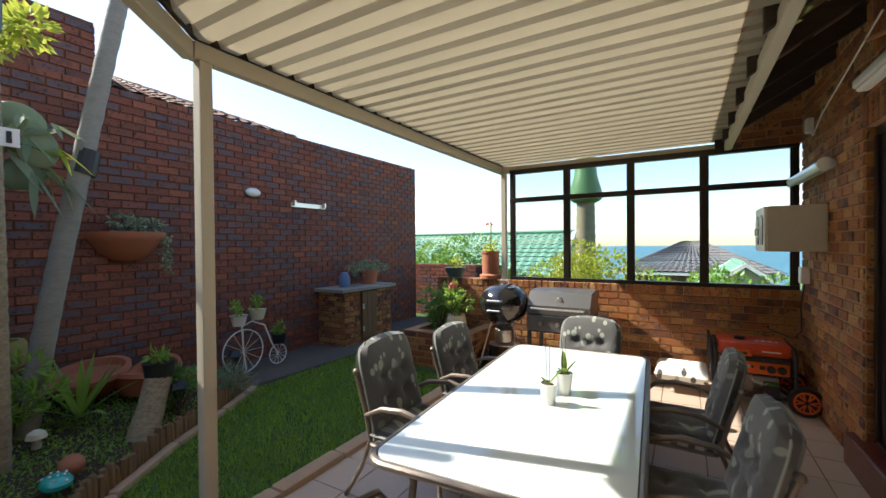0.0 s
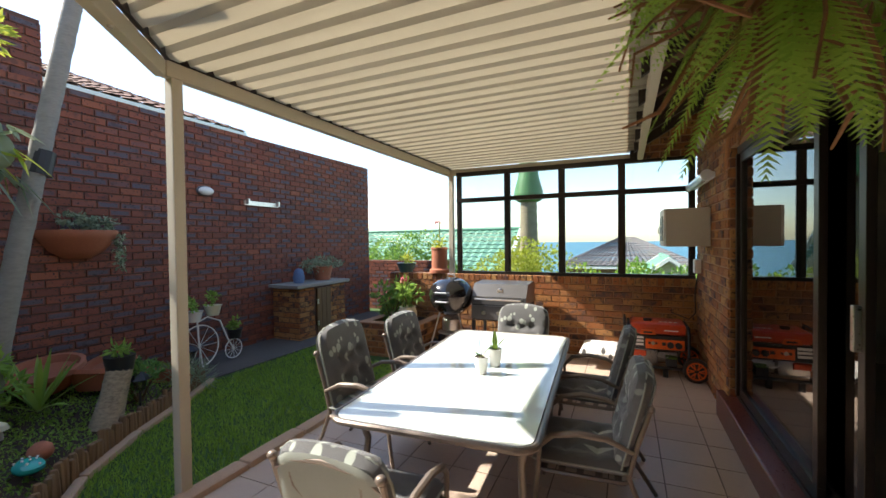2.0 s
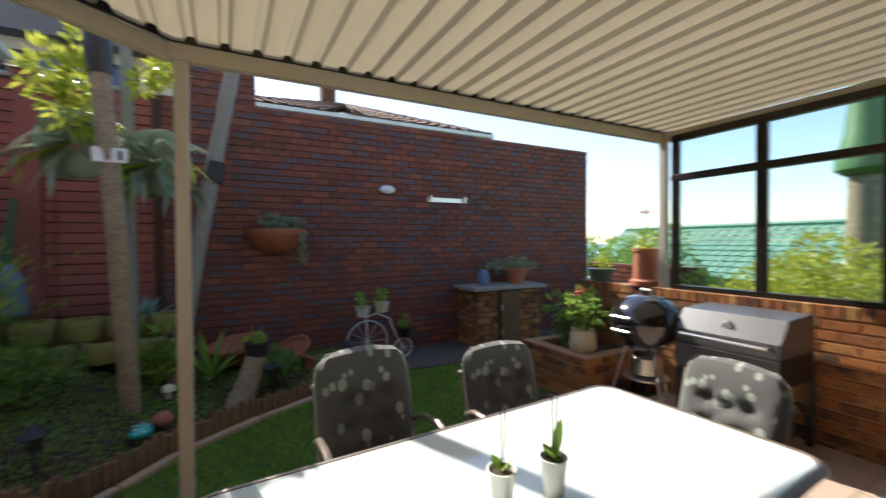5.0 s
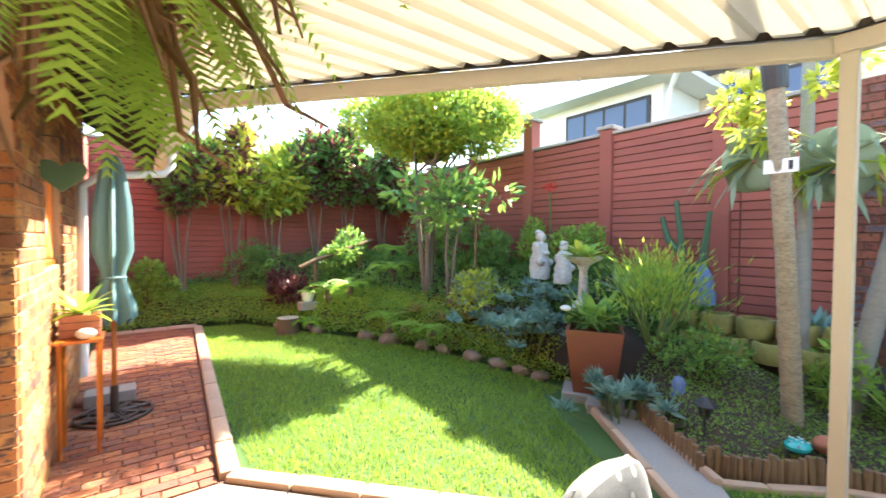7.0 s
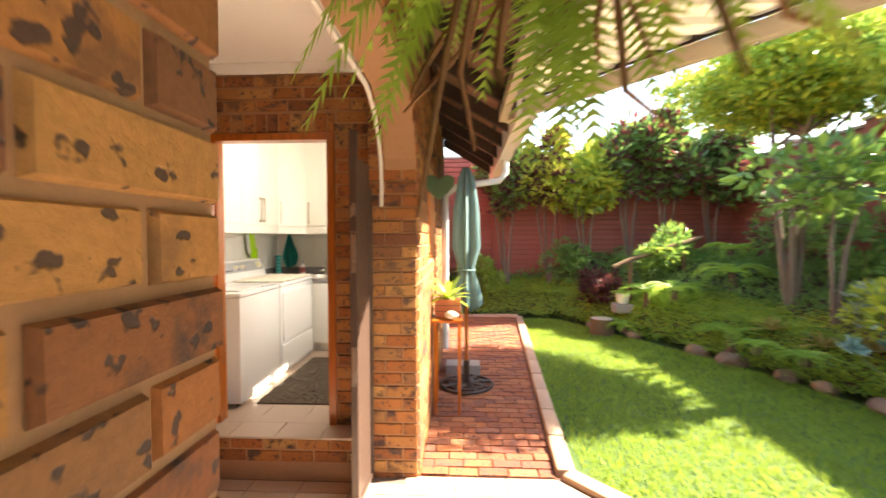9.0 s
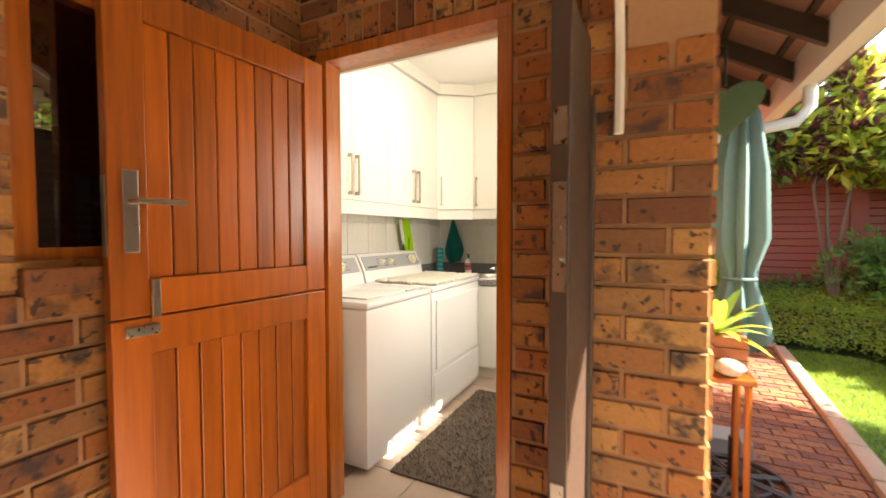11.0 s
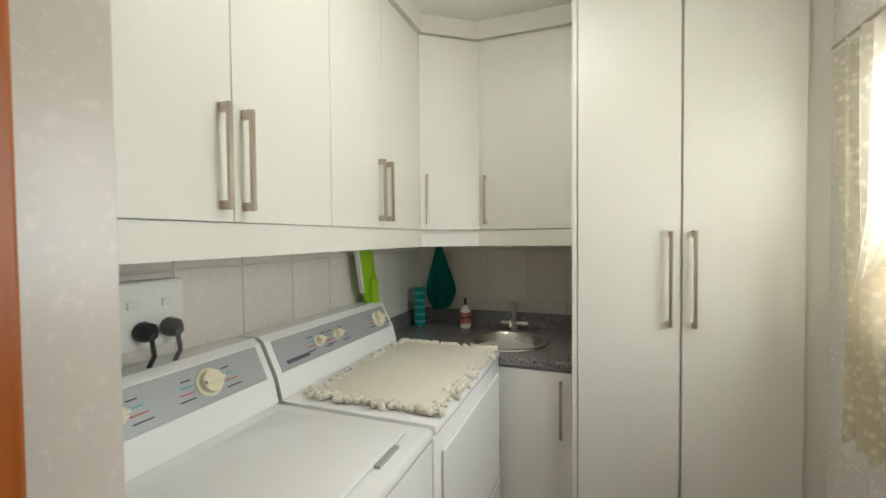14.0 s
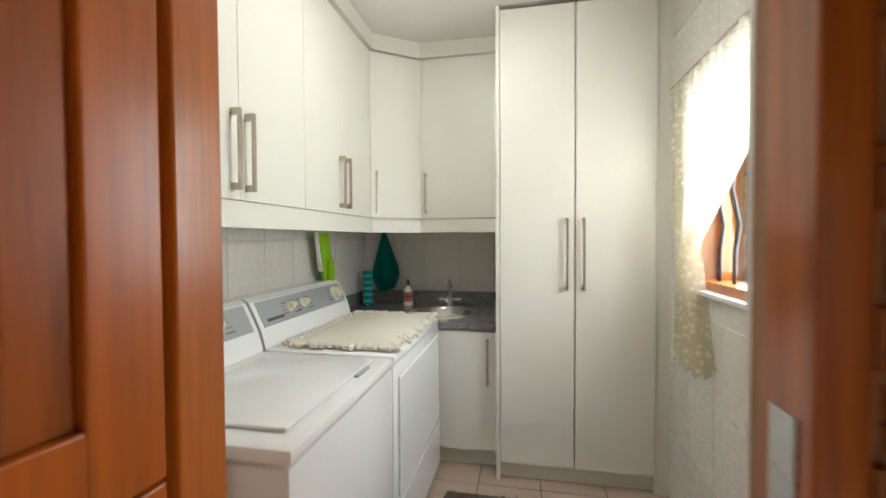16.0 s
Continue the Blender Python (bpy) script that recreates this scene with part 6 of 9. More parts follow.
part("plate", one(box, -0.05, 0.006, -0.1, 0.12, -0.08, 0.1, bevel=0.008), WHITE_PAINT, t)
for y, mt in ((0.02, BLACK_PLASTIC), (-0.05, GRILL_GREY)):
    pg = part("plug", one(tube, [(-0.05, y, -0.03), (-0.075, y, -0.032), (-0.095, y, -0.04)], [0.026, 0.026, 0.012], 12), mt, t, smooth=True)
    part("cord", one(tube, [(-0.085, y, -0.04), (-0.095, y, -0.09), (-0.06, y + 0.01, -0.16)], 0.006, 6), mt, pg)
part("switch", one(box, -0.055, -0.05, -0.06, -0.035, 0.03, 0.05), POT_WHITE, t)
part("switch", one(box, -0.055, -0.05, 0.03, 0.055, 0.03, 0.05), POT_WHITE, t)

# ceiling tube light, lit
m, b = blank("lit_tube")
b.inputs["Emission Color"].default_value = (1, 0.98, 0.92, 1)
b.inputs["Emission Strength"].default_value = 3.5
TUBE_LIT = m
t = thing("ceiling_light", "lit white fluorescent batten on the laundry ceiling", "lamp", at=(2.25, -3.05, CEIL))
part("base", one(box, -0.3, 0.3, -0.06, 0.06, -0.04, 0.0, bevel=0.01), WHITE_PAINT, t)
part("diffuser", one(box, -0.27, 0.27, -0.05, 0.05, -0.085, -0.041, bevel=0.02), TUBE_LIT, t, "glowing diffuser")
for x in (-0.3, 0.27):
    part("end_cap", one(box, x, x + 0.03, -0.055, 0.055, -0.09, -0.038, bevel=0.006), DIAL, t)
al = bpy.data.lights.new("tube_glow", "AREA")
al.shape, al.size, al.size_y, al.energy, al.color = "RECTANGLE", 0.52, 0.09, 1.15, (1, 0.97, 0.9)
new("tube_glow", al).matrix_world = pose(2.25, -3.05, CEIL - 0.09)

# laundry window, bars, lace curtain, ironing board
wl = bpy.data.lights.new("window_sky", "AREA")
wl.shape, wl.size, wl.size_y, wl.energy, wl.color = "RECTANGLE", 0.74, 0.74, 5, (0.95, 0.98, 1)
new("window_sky", wl).matrix_world = look((1.14, -3.15, 1.715), (2.14, -3.15, 1.6))
lw = structure("window_3", one(box, 1.08, 1.25, -3.55, -2.75, 1.28, 1.32), FRAME_WOOD, "timber laundry window with dark burglar bars")
part("head", one(box, 1.1, 1.2, -3.55, -2.75, 2.11, 2.15), FRAME_WOOD, lw)
for y in (-3.53, -3.15, -2.77):
    part("jamb", one(box, 1.1, 1.16, y - 0.022, y + 0.022, 1.32, 2.11), FRAME_WOOD, lw)
part("sill", one(box, 1.2, 1.29, -3.57, -2.73, 1.265, 1.285, bevel=0.004), WHITE_PAINT, lw)
ob = part("pane", one(box, 1.128, 1.132, -3.5, -2.8, 1.32, 2.11), GLASS, lw)
ob.visible_shadow = False
for k in range(6):
    y = -3.46 + k * 0.125
    part("burglar_bar", one(tube, [(1.19, y, 1.32), (1.19, y, 1.45), (1.19, y + 0.03, 1.55), (1.19, y - 0.03, 1.7), (1.19, y, 1.85), (1.19, y, 2.11)], 0.008, 6), BLACK_PLASTIC, lw, smooth=True)
m, b = blank("cream_lace")
tcn = node(m, "ShaderNodeTexCoord")
vo = node(m, "ShaderNodeTexVoronoi", Scale=38.0)
wire(m, tcn.outputs["Object"], vo.inputs["Vector"])
holes = ramp(m, mth(m, "ADD", vo.outputs["Distance"], mth(m, "MULTIPLY", noise_of(m, 9, 3), 0.5)), [(0.35, (0.92, 0.92, 0.92)), (0.75, (0.6, 0.6, 0.6))])
b.inputs["Base Color"].default_value = (0.84, 0.8, 0.68, 1)
tl, tp, mx, mx2 = node(m, "ShaderNodeBsdfTranslucent"), node(m, "ShaderNodeBsdfTransparent"), node(m, "ShaderNodeMixShader", Fac=0.85), node(m, "ShaderNodeMixShader")
tl.inputs[0].default_value = (0.88, 0.84, 0.72, 1)
wire(m, b.outputs[0], mx.inputs[1])
wire(m, tl.outputs[0], mx.inputs[2])
wire(m, holes, mx2.inputs[0])
wire(m, tp.outputs[0], mx2.inputs[1])
wire(m, mx.outputs[0], mx2.inputs[2])
wire(m, mx2.outputs[0], m.node_tree.nodes["Material Output"].inputs[0])
LACE = m
t = thing("lace_curtain", "cream lace curtain tied back at the laundry window", "curtain", at=(1.3, -3.15, 2.22))
part("rod", one(tube, [(0, -0.58, 0.005), (0, 0.5, 0.005)], 0.006, 8), NICKEL, t)
bm = bmesh.new()
rows = []
NQ = 60
for i in range(31):
    s = i / 30
    row = []
    for q in range(NQ + 1):
        f = q / NQ
        top_y = -0.56 + f * 0.98
        tie = math.exp(-((s - 0.68) / 0.16) ** 2)
        low = max(0.0, (s - 0.68) / 0.32)
        pull = min(1.0, (s / 0.68)) ** 1.6 if s < 0.68 else 1.0
        spread = 0.12 + 0.16 * low
        bot_y = -0.42 + spread * f
        y = top_y * (1 - pull) + bot_y * pull
        x = 0.014 * math.sin(q * 1.45) * (1 + 0.8 * low) + 0.02 * pull * math.sin(q * 0.4)
        z = -1.26 * s - 0.02 * math.sin(q * 1.45 + 0.5) * (s > 0.97) + 0.35 * f * pull * (1 - s) - (0.02 if q % 6 < 3 and i == 0 else 0)
        row.append(bm.verts.new((x, y, z)))
    rows.append(row)
for a, c in zip(rows, rows[1:]):
    for q in range(NQ):
        bm.faces.new((a[q], a[q + 1], c[q + 1], c[q]))
part("lace", bm, LACE, t, smooth=True)
m, b = blank("floral_cotton")
tcn = node(m, "ShaderNodeTexCoord")
vo = node(m, "ShaderNodeTexVoronoi", Scale=9.0)
wire(m, tcn.outputs["Object"], vo.inputs["Vector"])
bl = ramp(m, vo.outputs["Distance"], [(0.3, (1, 1, 1)), (0.36, (0, 0, 0))])
spl = node(m, "ShaderNodeSeparateColor")
wire(m, vo.outputs["Color"], spl.inputs[0])
fl = ramp(m, spl.outputs[0], [(0.0, (0.5, 0.06, 0.07)), (0.5, (0.6, 0.58, 0.52)), (0.75, (0.5, 0.06, 0.07)), (1.0, (0.6, 0.35, 0.1))])
wire(m, mixc(m, bl, (0.06, 0.11, 0.25), fl), b.inputs["Base Color"])
b.inputs["Roughness"].default_value = 0.9
FLORAL = m
t = thing("ironing_board", "folded ironing board with a blue floral cover against the wall", "ironing board", at=(1.33, -2.62, FZ))
bm = prism(bmesh.new(), [(-0.17, 0.08), (0.17, 0.08), (0.18, 0.9), (0.1, 1.3), (0.0, 1.36), (-0.1, 1.3), (-0.18, 0.9)], "x", 0.0, 0.035)
bmesh.ops.transform(bm, matrix=Matrix.Rotation(radians(-3), 4, "Y") @ Matrix.Rotation(radians(20), 4, "Z"), verts=bm.verts)
part("board", bm, FLORAL, t)
part("leg_frame", one(tube, [(0.05, -0.15, 0.0), (-0.0, -0.12, 0.9), (-0.0, 0.12, 0.9), (0.05, 0.15, 0.0)], 0.01, 8), STEEL, t, smooth=True)


# ---- plants ----
def leaf_quads(pos, out, length, width, spread=0.6, sag=0.0):
    """Small pointed leaves at pos, growing roughly along out, each folded a little."""
    n = len(pos)
    d = out + RNG.normal(0, spread, (n, 3))
    d[:, 2] -= sag
    d /= np.linalg.norm(d, axis=1, keepdims=True) + 1e-9
    s = np.cross(d, RNG.normal(0, 1, (n, 3)))
    s /= np.linalg.norm(s, axis=1, keepdims=True) + 1e-9
    L = (length * RNG.uniform(0.6, 1.3, n))[:, None]
    W = (width * RNG.uniform(0.7, 1.2, n))[:, None]
    nrm = np.cross(d, s)
    a, t = pos, pos + d * L
    b, c = pos + d * L * 0.45 + s * W / 2 + nrm * W * 0.2, pos + d * L * 0.45 - s * W / 2 + nrm * W * 0.2
    vs = np.stack([a, b, t, c], 1).reshape(-1, 3)
    i = np.arange(n)[:, None] * 4
    return vs, np.concatenate([np.concatenate([i, i + 1, i + 2], 1), np.concatenate([i, i + 2, i + 3], 1)])


def mass(name, parent, material, pos, out, length, width, spread=0.6, sag=0.0, kind="", label=""):
    vs, fs = leaf_quads(pos, out, length, width, spread, sag)
    ob = new(name, raw_mesh(name, vs.tolist(), fs.tolist(), material))
    ob.parent = parent
    return tagged(ob, label, kind=kind)


def blob_points(n, r, clumps=9, hollow=0.75):
    """Points in an uneven crown of radii r, gathered in clumps near its surface."""
    cs = RNG.normal(0, 1, (clumps, 3))
    cs /= np.linalg.norm(cs, axis=1, keepdims=True)
    cs *= RNG.uniform(0.45, 0.8, (clumps, 1))
    pick = RNG.integers(0, clumps, n)
    d = RNG.normal(0, 1, (n, 3))
    d /= np.linalg.norm(d, axis=1, keepdims=True)
    p = cs[pick] + d * (RNG.uniform(hollow, 1, (n, 1)) * RNG.uniform(0.32, 0.48, (clumps, 1))[pick])
    return p * np.array(r), d


def stems(bm, top, n, spread, r):
    for k in range(n):
        a = 2 * math.pi * k / n + RNG.uniform(-0.4, 0.4)
        e = Vector((spread * math.cos(a), spread * math.sin(a), top * RNG.uniform(0.8, 1.0)))
        tube(bm, [(0.02 * math.cos(a), 0.02 * math.sin(a), -0.05), tuple(e * 0.5 + Vector((RNG.uniform(-0.04, 0.04), RNG.uniform(-0.04, 0.04), 0))), tuple(e)], [r, r * 0.75, r * 0.35], 6, cap=False)
    return bm


def shrub(name, label, at, r, n, length, width, material, category="shrub", group="", top=None, material2=None, clumps=9, stem=0.012):
    t = thing(name, label, category, group, grounded(at))
    h = (top if top is not None else r[2])
    part("stem", stems(bmesh.new(), h, 5, min(r[0], r[1]) * 0.5, stem), BARK_STEM, t)
    p, o = blob_points(n, r, clumps)
    p[:, 2] += h
    p[:, 2] = np.maximum(p[:, 2], 0.0)
    o[:, 2] += 0.4
    half = n if material2 is None else n * 2 // 3
    mass("foliage", t, material, p[:half], o[:half], length, width)
    if material2 is not None:
        mass("foliage", t, material2, p[half:], o[half:], length, width)
    return t


def rosette(name, label, at, n, length, width, material, rise=0.7, droop=0.3, group="", category="succulent", parts=True):
    t = thing(name, label, category, group, grounded(at))
    for k in range(n):
        a = k * 2.399
        f = k / n
        l = length * (0.55 + 0.45 * (1 - f))
        up = rise * (0.4 + 0.9 * f)
        part("leaf", one(blade_leaf, (0, 0, 0.0), (l * math.cos(a) * (1 - 0.5 * f), l * math.sin(a) * (1 - 0.5 * f), l * up), width, droop * l * (1 - f), 0.2, 4), material, t, smooth=True)
    return t


def frond_arrays(base, way, length, droop, width, pairs=16):
    """Vertices and triangles of one feathered frond."""
    base, way = np.array(base, float), np.array(way, float)
    way /= np.linalg.norm(way)
    s = np.linspace(0.04, 1, pairs)
    mid = base + np.outer(s, way) * length + np.outer(s ** 2, (0, 0, -droop * length))
    side = np.cross(way, (0, 0, 1.0))
    side = side / np.linalg.norm(side) if np.linalg.norm(side) > 1e-3 else np.array((1.0, 0, 0))
    vs, fs = [], []
    for k in range(pairs):
        w = width * math.sin(math.pi * (0.1 + 0.86 * s[k])) ** 0.7
        fwd = way * length / pairs
        for sg in (-1, 1):
            tip = mid[k] + side * sg * w + fwd * 1.1 + np.array((0, 0, -0.25 * w))
            i = len(vs)
            vs += [mid[k] - fwd * 0.42, mid[k] + fwd * 0.42, tip]
            fs.append((i, i + 1, i + 2))
    return vs, fs


def ferny(parent, fronds, material, name="frond"):
    vs, fs = [], []
    for f in fronds:
        v, q = frond_arrays(*f)
        fs += [tuple(i + len(vs) for i in t) for t in q]
        vs += v
    ob = new(name, raw_mesh(name, [tuple(v) for v in vs], fs, material))
    ob.parent = parent
    return ob


def fern(label, at, n, length, material, rise=0.8, droop=0.7, category="fern", trunk=0.0):
    t = thing("fern", label, category, "garden ferns", at)
    if trunk:
        part("trunk", one(tube, [(0, 0, -0.05), (0.01, 0, trunk)], [0.06, 0.045], 8), BARK_STEM, t)
    for k in range(n):
        a = k * 2.399 + RNG.uniform(-0.2, 0.2)
        ferny(t, [((0, 0, trunk), (math.cos(a), math.sin(a), rise * RNG.uniform(0.6, 1.3)), length * RNG.uniform(0.75, 1.1), droop, length * 0.16, 18)], material)
    return t


# the hanging fern by the porch
def hanging_fern():
    t = thing("hanging_fern", "large hanging fern with bare brown roots under the eave", "hanging plant", at=(0.62, 0.24, 2.08))
    part("root_ball", one(ball, (0, 0, 0.06), 0.13, 14, (1, 1, 0.85)), ROOT_BROWN, t, smooth=True)
    for k in range(3):
        a = 2.1 * k
        part("hanger", one(tube, [(0.15 * math.cos(a), 0.15 * math.sin(a), 0.05), (0, 0, 0.6)], 0.003, 5), STEEL, t)
    for k in range(130):
        a, e = RNG.uniform(0, 6.28), RNG.uniform(-1.2, 0.5)
        d = np.array((math.cos(a) * math.cos(e), math.sin(a) * math.cos(e), math.sin(e)))
        p0 = d * 0.1 + np.array((0, 0, 0.05))
        L = RNG.uniform(0.18, 0.34) if e > -0.7 else RNG.uniform(0.25, 0.44)
        p1 = p0 + d * L * 0.35 + RNG.normal(0, 0.035, 3)
        p2 = p1 + d * L * 0.3 + RNG.normal(0, 0.05, 3)
        p3 = p2 + d * L * 0.25 + RNG.normal(0, 0.05, 3)
        r = RNG.uniform(0.7, 1.5)
        part("root", one(tube, [tuple(p0), tuple(p1), tuple(p2), tuple(p3)], [0.007 * r, 0.006 * r, 0.005 * r, 0.003], 5, cap=False), ROOT_BROWN, t, smooth=True)
    fronds = []
    for k in range(170):  # a crown of arching fronds
        a = RNG.uniform(0, 6.28)
        out = np.array((math.cos(a), math.sin(a), RNG.uniform(0.1, 0.8)))
        start = np.array((math.cos(a) * 0.1, math.sin(a) * 0.1, RNG.uniform(0.0, 0.16)))
        fronds.append((start, out, RNG.uniform(0.22, 0.4), RNG.uniform(0.5, 0.95), 0.055, 24))
    for k in range(46):  # long ones that hang down
        a = RNG.uniform(0, 6.28)
        out = np.array((math.cos(a) * 0.45, math.sin(a) * 0.45, -0.8))
        start = np.array((math.cos(a) * 0.12, math.sin(a) * 0.12, RNG.uniform(-0.15, 0.08)))
        fronds.append((start, out, RNG.uniform(0.2, 0.42), 0.1, 0.055, 22))
    tagged(ferny(t, fronds, FERN_GREEN, "foliage"), "arching feathery green fronds", kind="stuff")


ROOT_BROWN = surface("fern_root", (0.2, 0.1, 0.045), 0.9, var=0.4, bump=0.6)
FERN_GREEN = leafy("fern_green", (0.13, 0.27, 0.03), (0.32, 0.5, 0.08), 0.5, 0.4)
hanging_fern()

# ---- garden beds ----
BED = [(-5.2, -8.65), (1.15, -8.65), (1.15, -7.72), (-0.42, -7.72), (-1.2, -7.5), (-1.75, -6.5), (-2.35, -5.45), (-2.88, -4.3), (-3.16, -3.4), (-3.3, -2.05), (-3.42, -1.2), (-3.12, -0.75), (-2.66, -0.1), (-2.82, 0.16), (-3.14, 0.46), (-3.56, 1.04), (-3.88, 1.62), (-4.2, 2.2), (-4.6, 2.35), (-5.2, 2.4)]


def inside_bed(x, y):
    hit = False
    for (x0, y0), (x1, y1) in zip(BED, BED[1:] + BED[:1]):
        if (y0 > y) != (y1 > y) and x < x0 + (y - y0) * (x1 - x0) / (y1 - y0):
            hit = not hit
    return hit


def edge_distance(x, y):
    best = 9.0
    for (x0, y0), (x1, y1) in zip(BED[2:], BED[3:]):
        dx, dy = x1 - x0, y1 - y0
        s = max(0.0, min(1.0, ((x - x0) * dx + (y - y0) * dy) / (dx * dx + dy * dy)))
        best = min(best, math.hypot(x - x0 - s * dx, y - y0 - s * dy))
    return best


def bed_height(x, y):
    d = edge_distance(x, y)
    k = 0.0 if y > 0.2 else 1.0 if y < -1.6 else (0.2 - y) / 1.8
    s = min(1.0, d / 1.7)
    s = s * s * (3 - 2 * s)
    lift = min(1.0, d / 0.3)
    return lift * (0.1 + 0.28 * k) + s * (0.1 + 0.66 * k) + 0.03 * noise.noise(Vector((x * 2.3, y * 2.3, 0)))


def grounded(at):
    """At least as high as the soil of the bank."""
    x, y, z = at
    return (x, y, max(z, bed_height(x, y) - 0.02)) if inside_bed(x, y) else at


def build_bed():
    step_ = 0.13
    nx, ny = int(6.5 / step_), int(11.2 / step_)
    ids, vs, fs = {}, [], []
    for j in range(ny + 1):
        for i in range(nx + 1):
            x, y = -5.24 + i * step_, -8.68 + j * step_
            if inside_bed(x, y):
                ids[i, j] = len(vs)
                vs.append((x, y, bed_height(x, y)))
    for (i, j) in ids:
        q = [(i, j), (i + 1, j), (i + 1, j + 1), (i, j + 1)]
        if all(c in ids for c in q):
            fs.append(tuple(ids[c] for c in q))
    tagged(new("soil_bed", raw_mesh("soil_bed", vs, fs, SOIL, True)), "dark planted soil bank along the walls", kind="structure")


build_bed()


def bed_points(n, box_, lo=0.0, hi=9.0):
    out = []
    while len(out) < n:
        x, y = RNG.uniform(box_[0], box_[1]), RNG.uniform(box_[2], box_[3])
        if inside_bed(x, y) and lo <= edge_distance(x, y) <= hi:
            out.append((x, y, bed_height(x, y)))
    return np.array(out)


def cover(name, label, n, region, lo, hi, lift, length, width, material):
    p = bed_points(n, region, lo, hi)
    p[:, 2] += RNG.uniform(0, lift, n) * (0.6 + 0.8 * np.array([noise.noise(Vector((a * 3, b * 3, 4))) for a, b, _ in p]))
    o = np.tile((0, 0, 1.0), (n, 1))
    vs, fs = leaf_quads(p, o, length, width, 0.8)
    tagged(new(name, raw_mesh(name, vs.tolist(), fs.tolist(), material)), label, "ground cover", kind="stuff")


cover("ground_cover", "low lime green creeping ground cover on the bank", 26000, (-3.4, 1.1, -8.6, -1.6), 0.0, 0.75, 0.12, 0.04, 0.03, LEAF_MID)
cover("ground_cover", "bright yellow-green creeper over the bank edge", 11000, (-3.6, 1.1, -8.6, -2.0), 0.05, 0.7, 0.14, 0.035, 0.028, LEAF_LIME)
cover("ground_cover", "dark leafy ground cover behind the bank edge", 20000, (-5.2, 1.1, -8.6, -0.9), 0.6, 5, 0.25, 0.07, 0.04, LEAF_DARK)
cover("ground_cover", "mossy green ground cover in the log-edged bed", 9000, (-5.1, -2.3, -1.1, 2.3), 0.08, 1.3, 0.05, 0.03, 0.016, LEAF_MID)

# lawn grass
def lawn():
    n = 240000
    x, y = RNG.uniform(-4.9, -0.1, n), RNG.uniform(-7.6, 7.0, n)
    # denser towards the patio
    diag = -2.15 + np.clip(0.55 - y, 0, None) * (2.25 / 2.45)
    right = np.where(y > 0.5, -2.28, np.where(y > -1.98, diag - 0.1, 0.06 - (-1.98 - y) * 0.076 - 0.07))
    bx = [p[0] for p in BED[3:19]]
    by = [p[1] for p in BED[3:19]]
    order = np.argsort(by)
    left = np.interp(y, np.array(by)[order], np.array(bx)[order])
    left = np.where(y > 2.3, np.where(y > 3.6, -4.15, -4.15), left + 0.05)
    strip = (y < 0.5) & (y > -1.75) & (x < -1.72 - 0.62 * (0.35 - y) + 0.1) & (x > -2.3 - 0.62 * (0.35 - y) - 0.1)
    ok = (x < right) & (x > left) & ~strip & ~((y > 3.65) & (x > -3.32))
    x, y = x[ok], y[ok]
    n = len(x)
    a = RNG.uniform(0, 6.28, n)
    h = RNG.uniform(0.02, 0.058, n)
    w = 0.0045
    lx, ly = RNG.normal(0, 0.014, n), RNG.normal(0, 0.014, n)
    z = np.full(n, -0.046)
    vs = np.stack([np.stack([x - w * np.cos(a), y - w * np.sin(a), z], 1), np.stack([x + w * np.cos(a), y + w * np.sin(a), z], 1), np.stack([x + lx, y + ly, z + h], 1)], 1).reshape(-1, 3)
    tagged(new("lawn_grass", raw_mesh("lawn_grass", vs.tolist(), np.arange(3 * n).reshape(-1, 3).tolist(), GRASS)), "short dense green lawn grass", "grass", kind="stuff")


GRASS = leafy("grass_blade", (0.15, 0.3, 0.03), (0.36, 0.54, 0.08), 0.6, 0.3)
lawn()

# concrete strips: along the garage wall, and the channel to the planter
structure("pavement", prism(bmesh.new(), [(-5.17, 2.4), (-4.25, 2.25), (-4.2, 3.6), (-4.15, 6.9), (-5.17, 6.9)], "z", -0.15, -0.03), surface("dark_worn_concrete", (0.1, 0.085, 0.075), 0.95, var=0.4, bump=0.6), "old grey concrete path beside the brick wall")
chan = structure("pavement", prism(bmesh.new(), [(-1.98, 0.12), (-2.2, 0.34), (-2.62, 0.02), (-3.32, -0.95), (-3.1, -1.22)], "z", -0.15, -0.018), CONCRETE, "narrow concrete channel between lawn and bed")
for a, c in (((-1.95, 0.18), (-3.08, -1.3)), ((-2.58, 0.04), (-3.22, -0.85))):
    lay_kerb([a, c], 0.07, -0.15, 0.03, 0.6)
lay_kerb([(-2.58, -0.02), (-2.82, 0.24), (-3.16, 0.54), (-3.55, 1.12), (-3.86, 1.72), (-4.2, 2.28)], 0.08, -0.15, -0.005, 0.5)

# log edging
LOG = wood("weathered_log", (0.2, 0.12, 0.06), 0.85, 0.0, 2, 0.35)
edging = structure("log_edging", one(box, -2.7, -2.65, -0.14, -0.09, -0.1, 0.1), LOG, "upright split log edging round the bed")
me_log = finish(one(lathe, [(0, 0), (0.026, 0), (0.027, 0.18), (0.02, 0.195), (0, 0.198)], 8), "log", LOG, True)


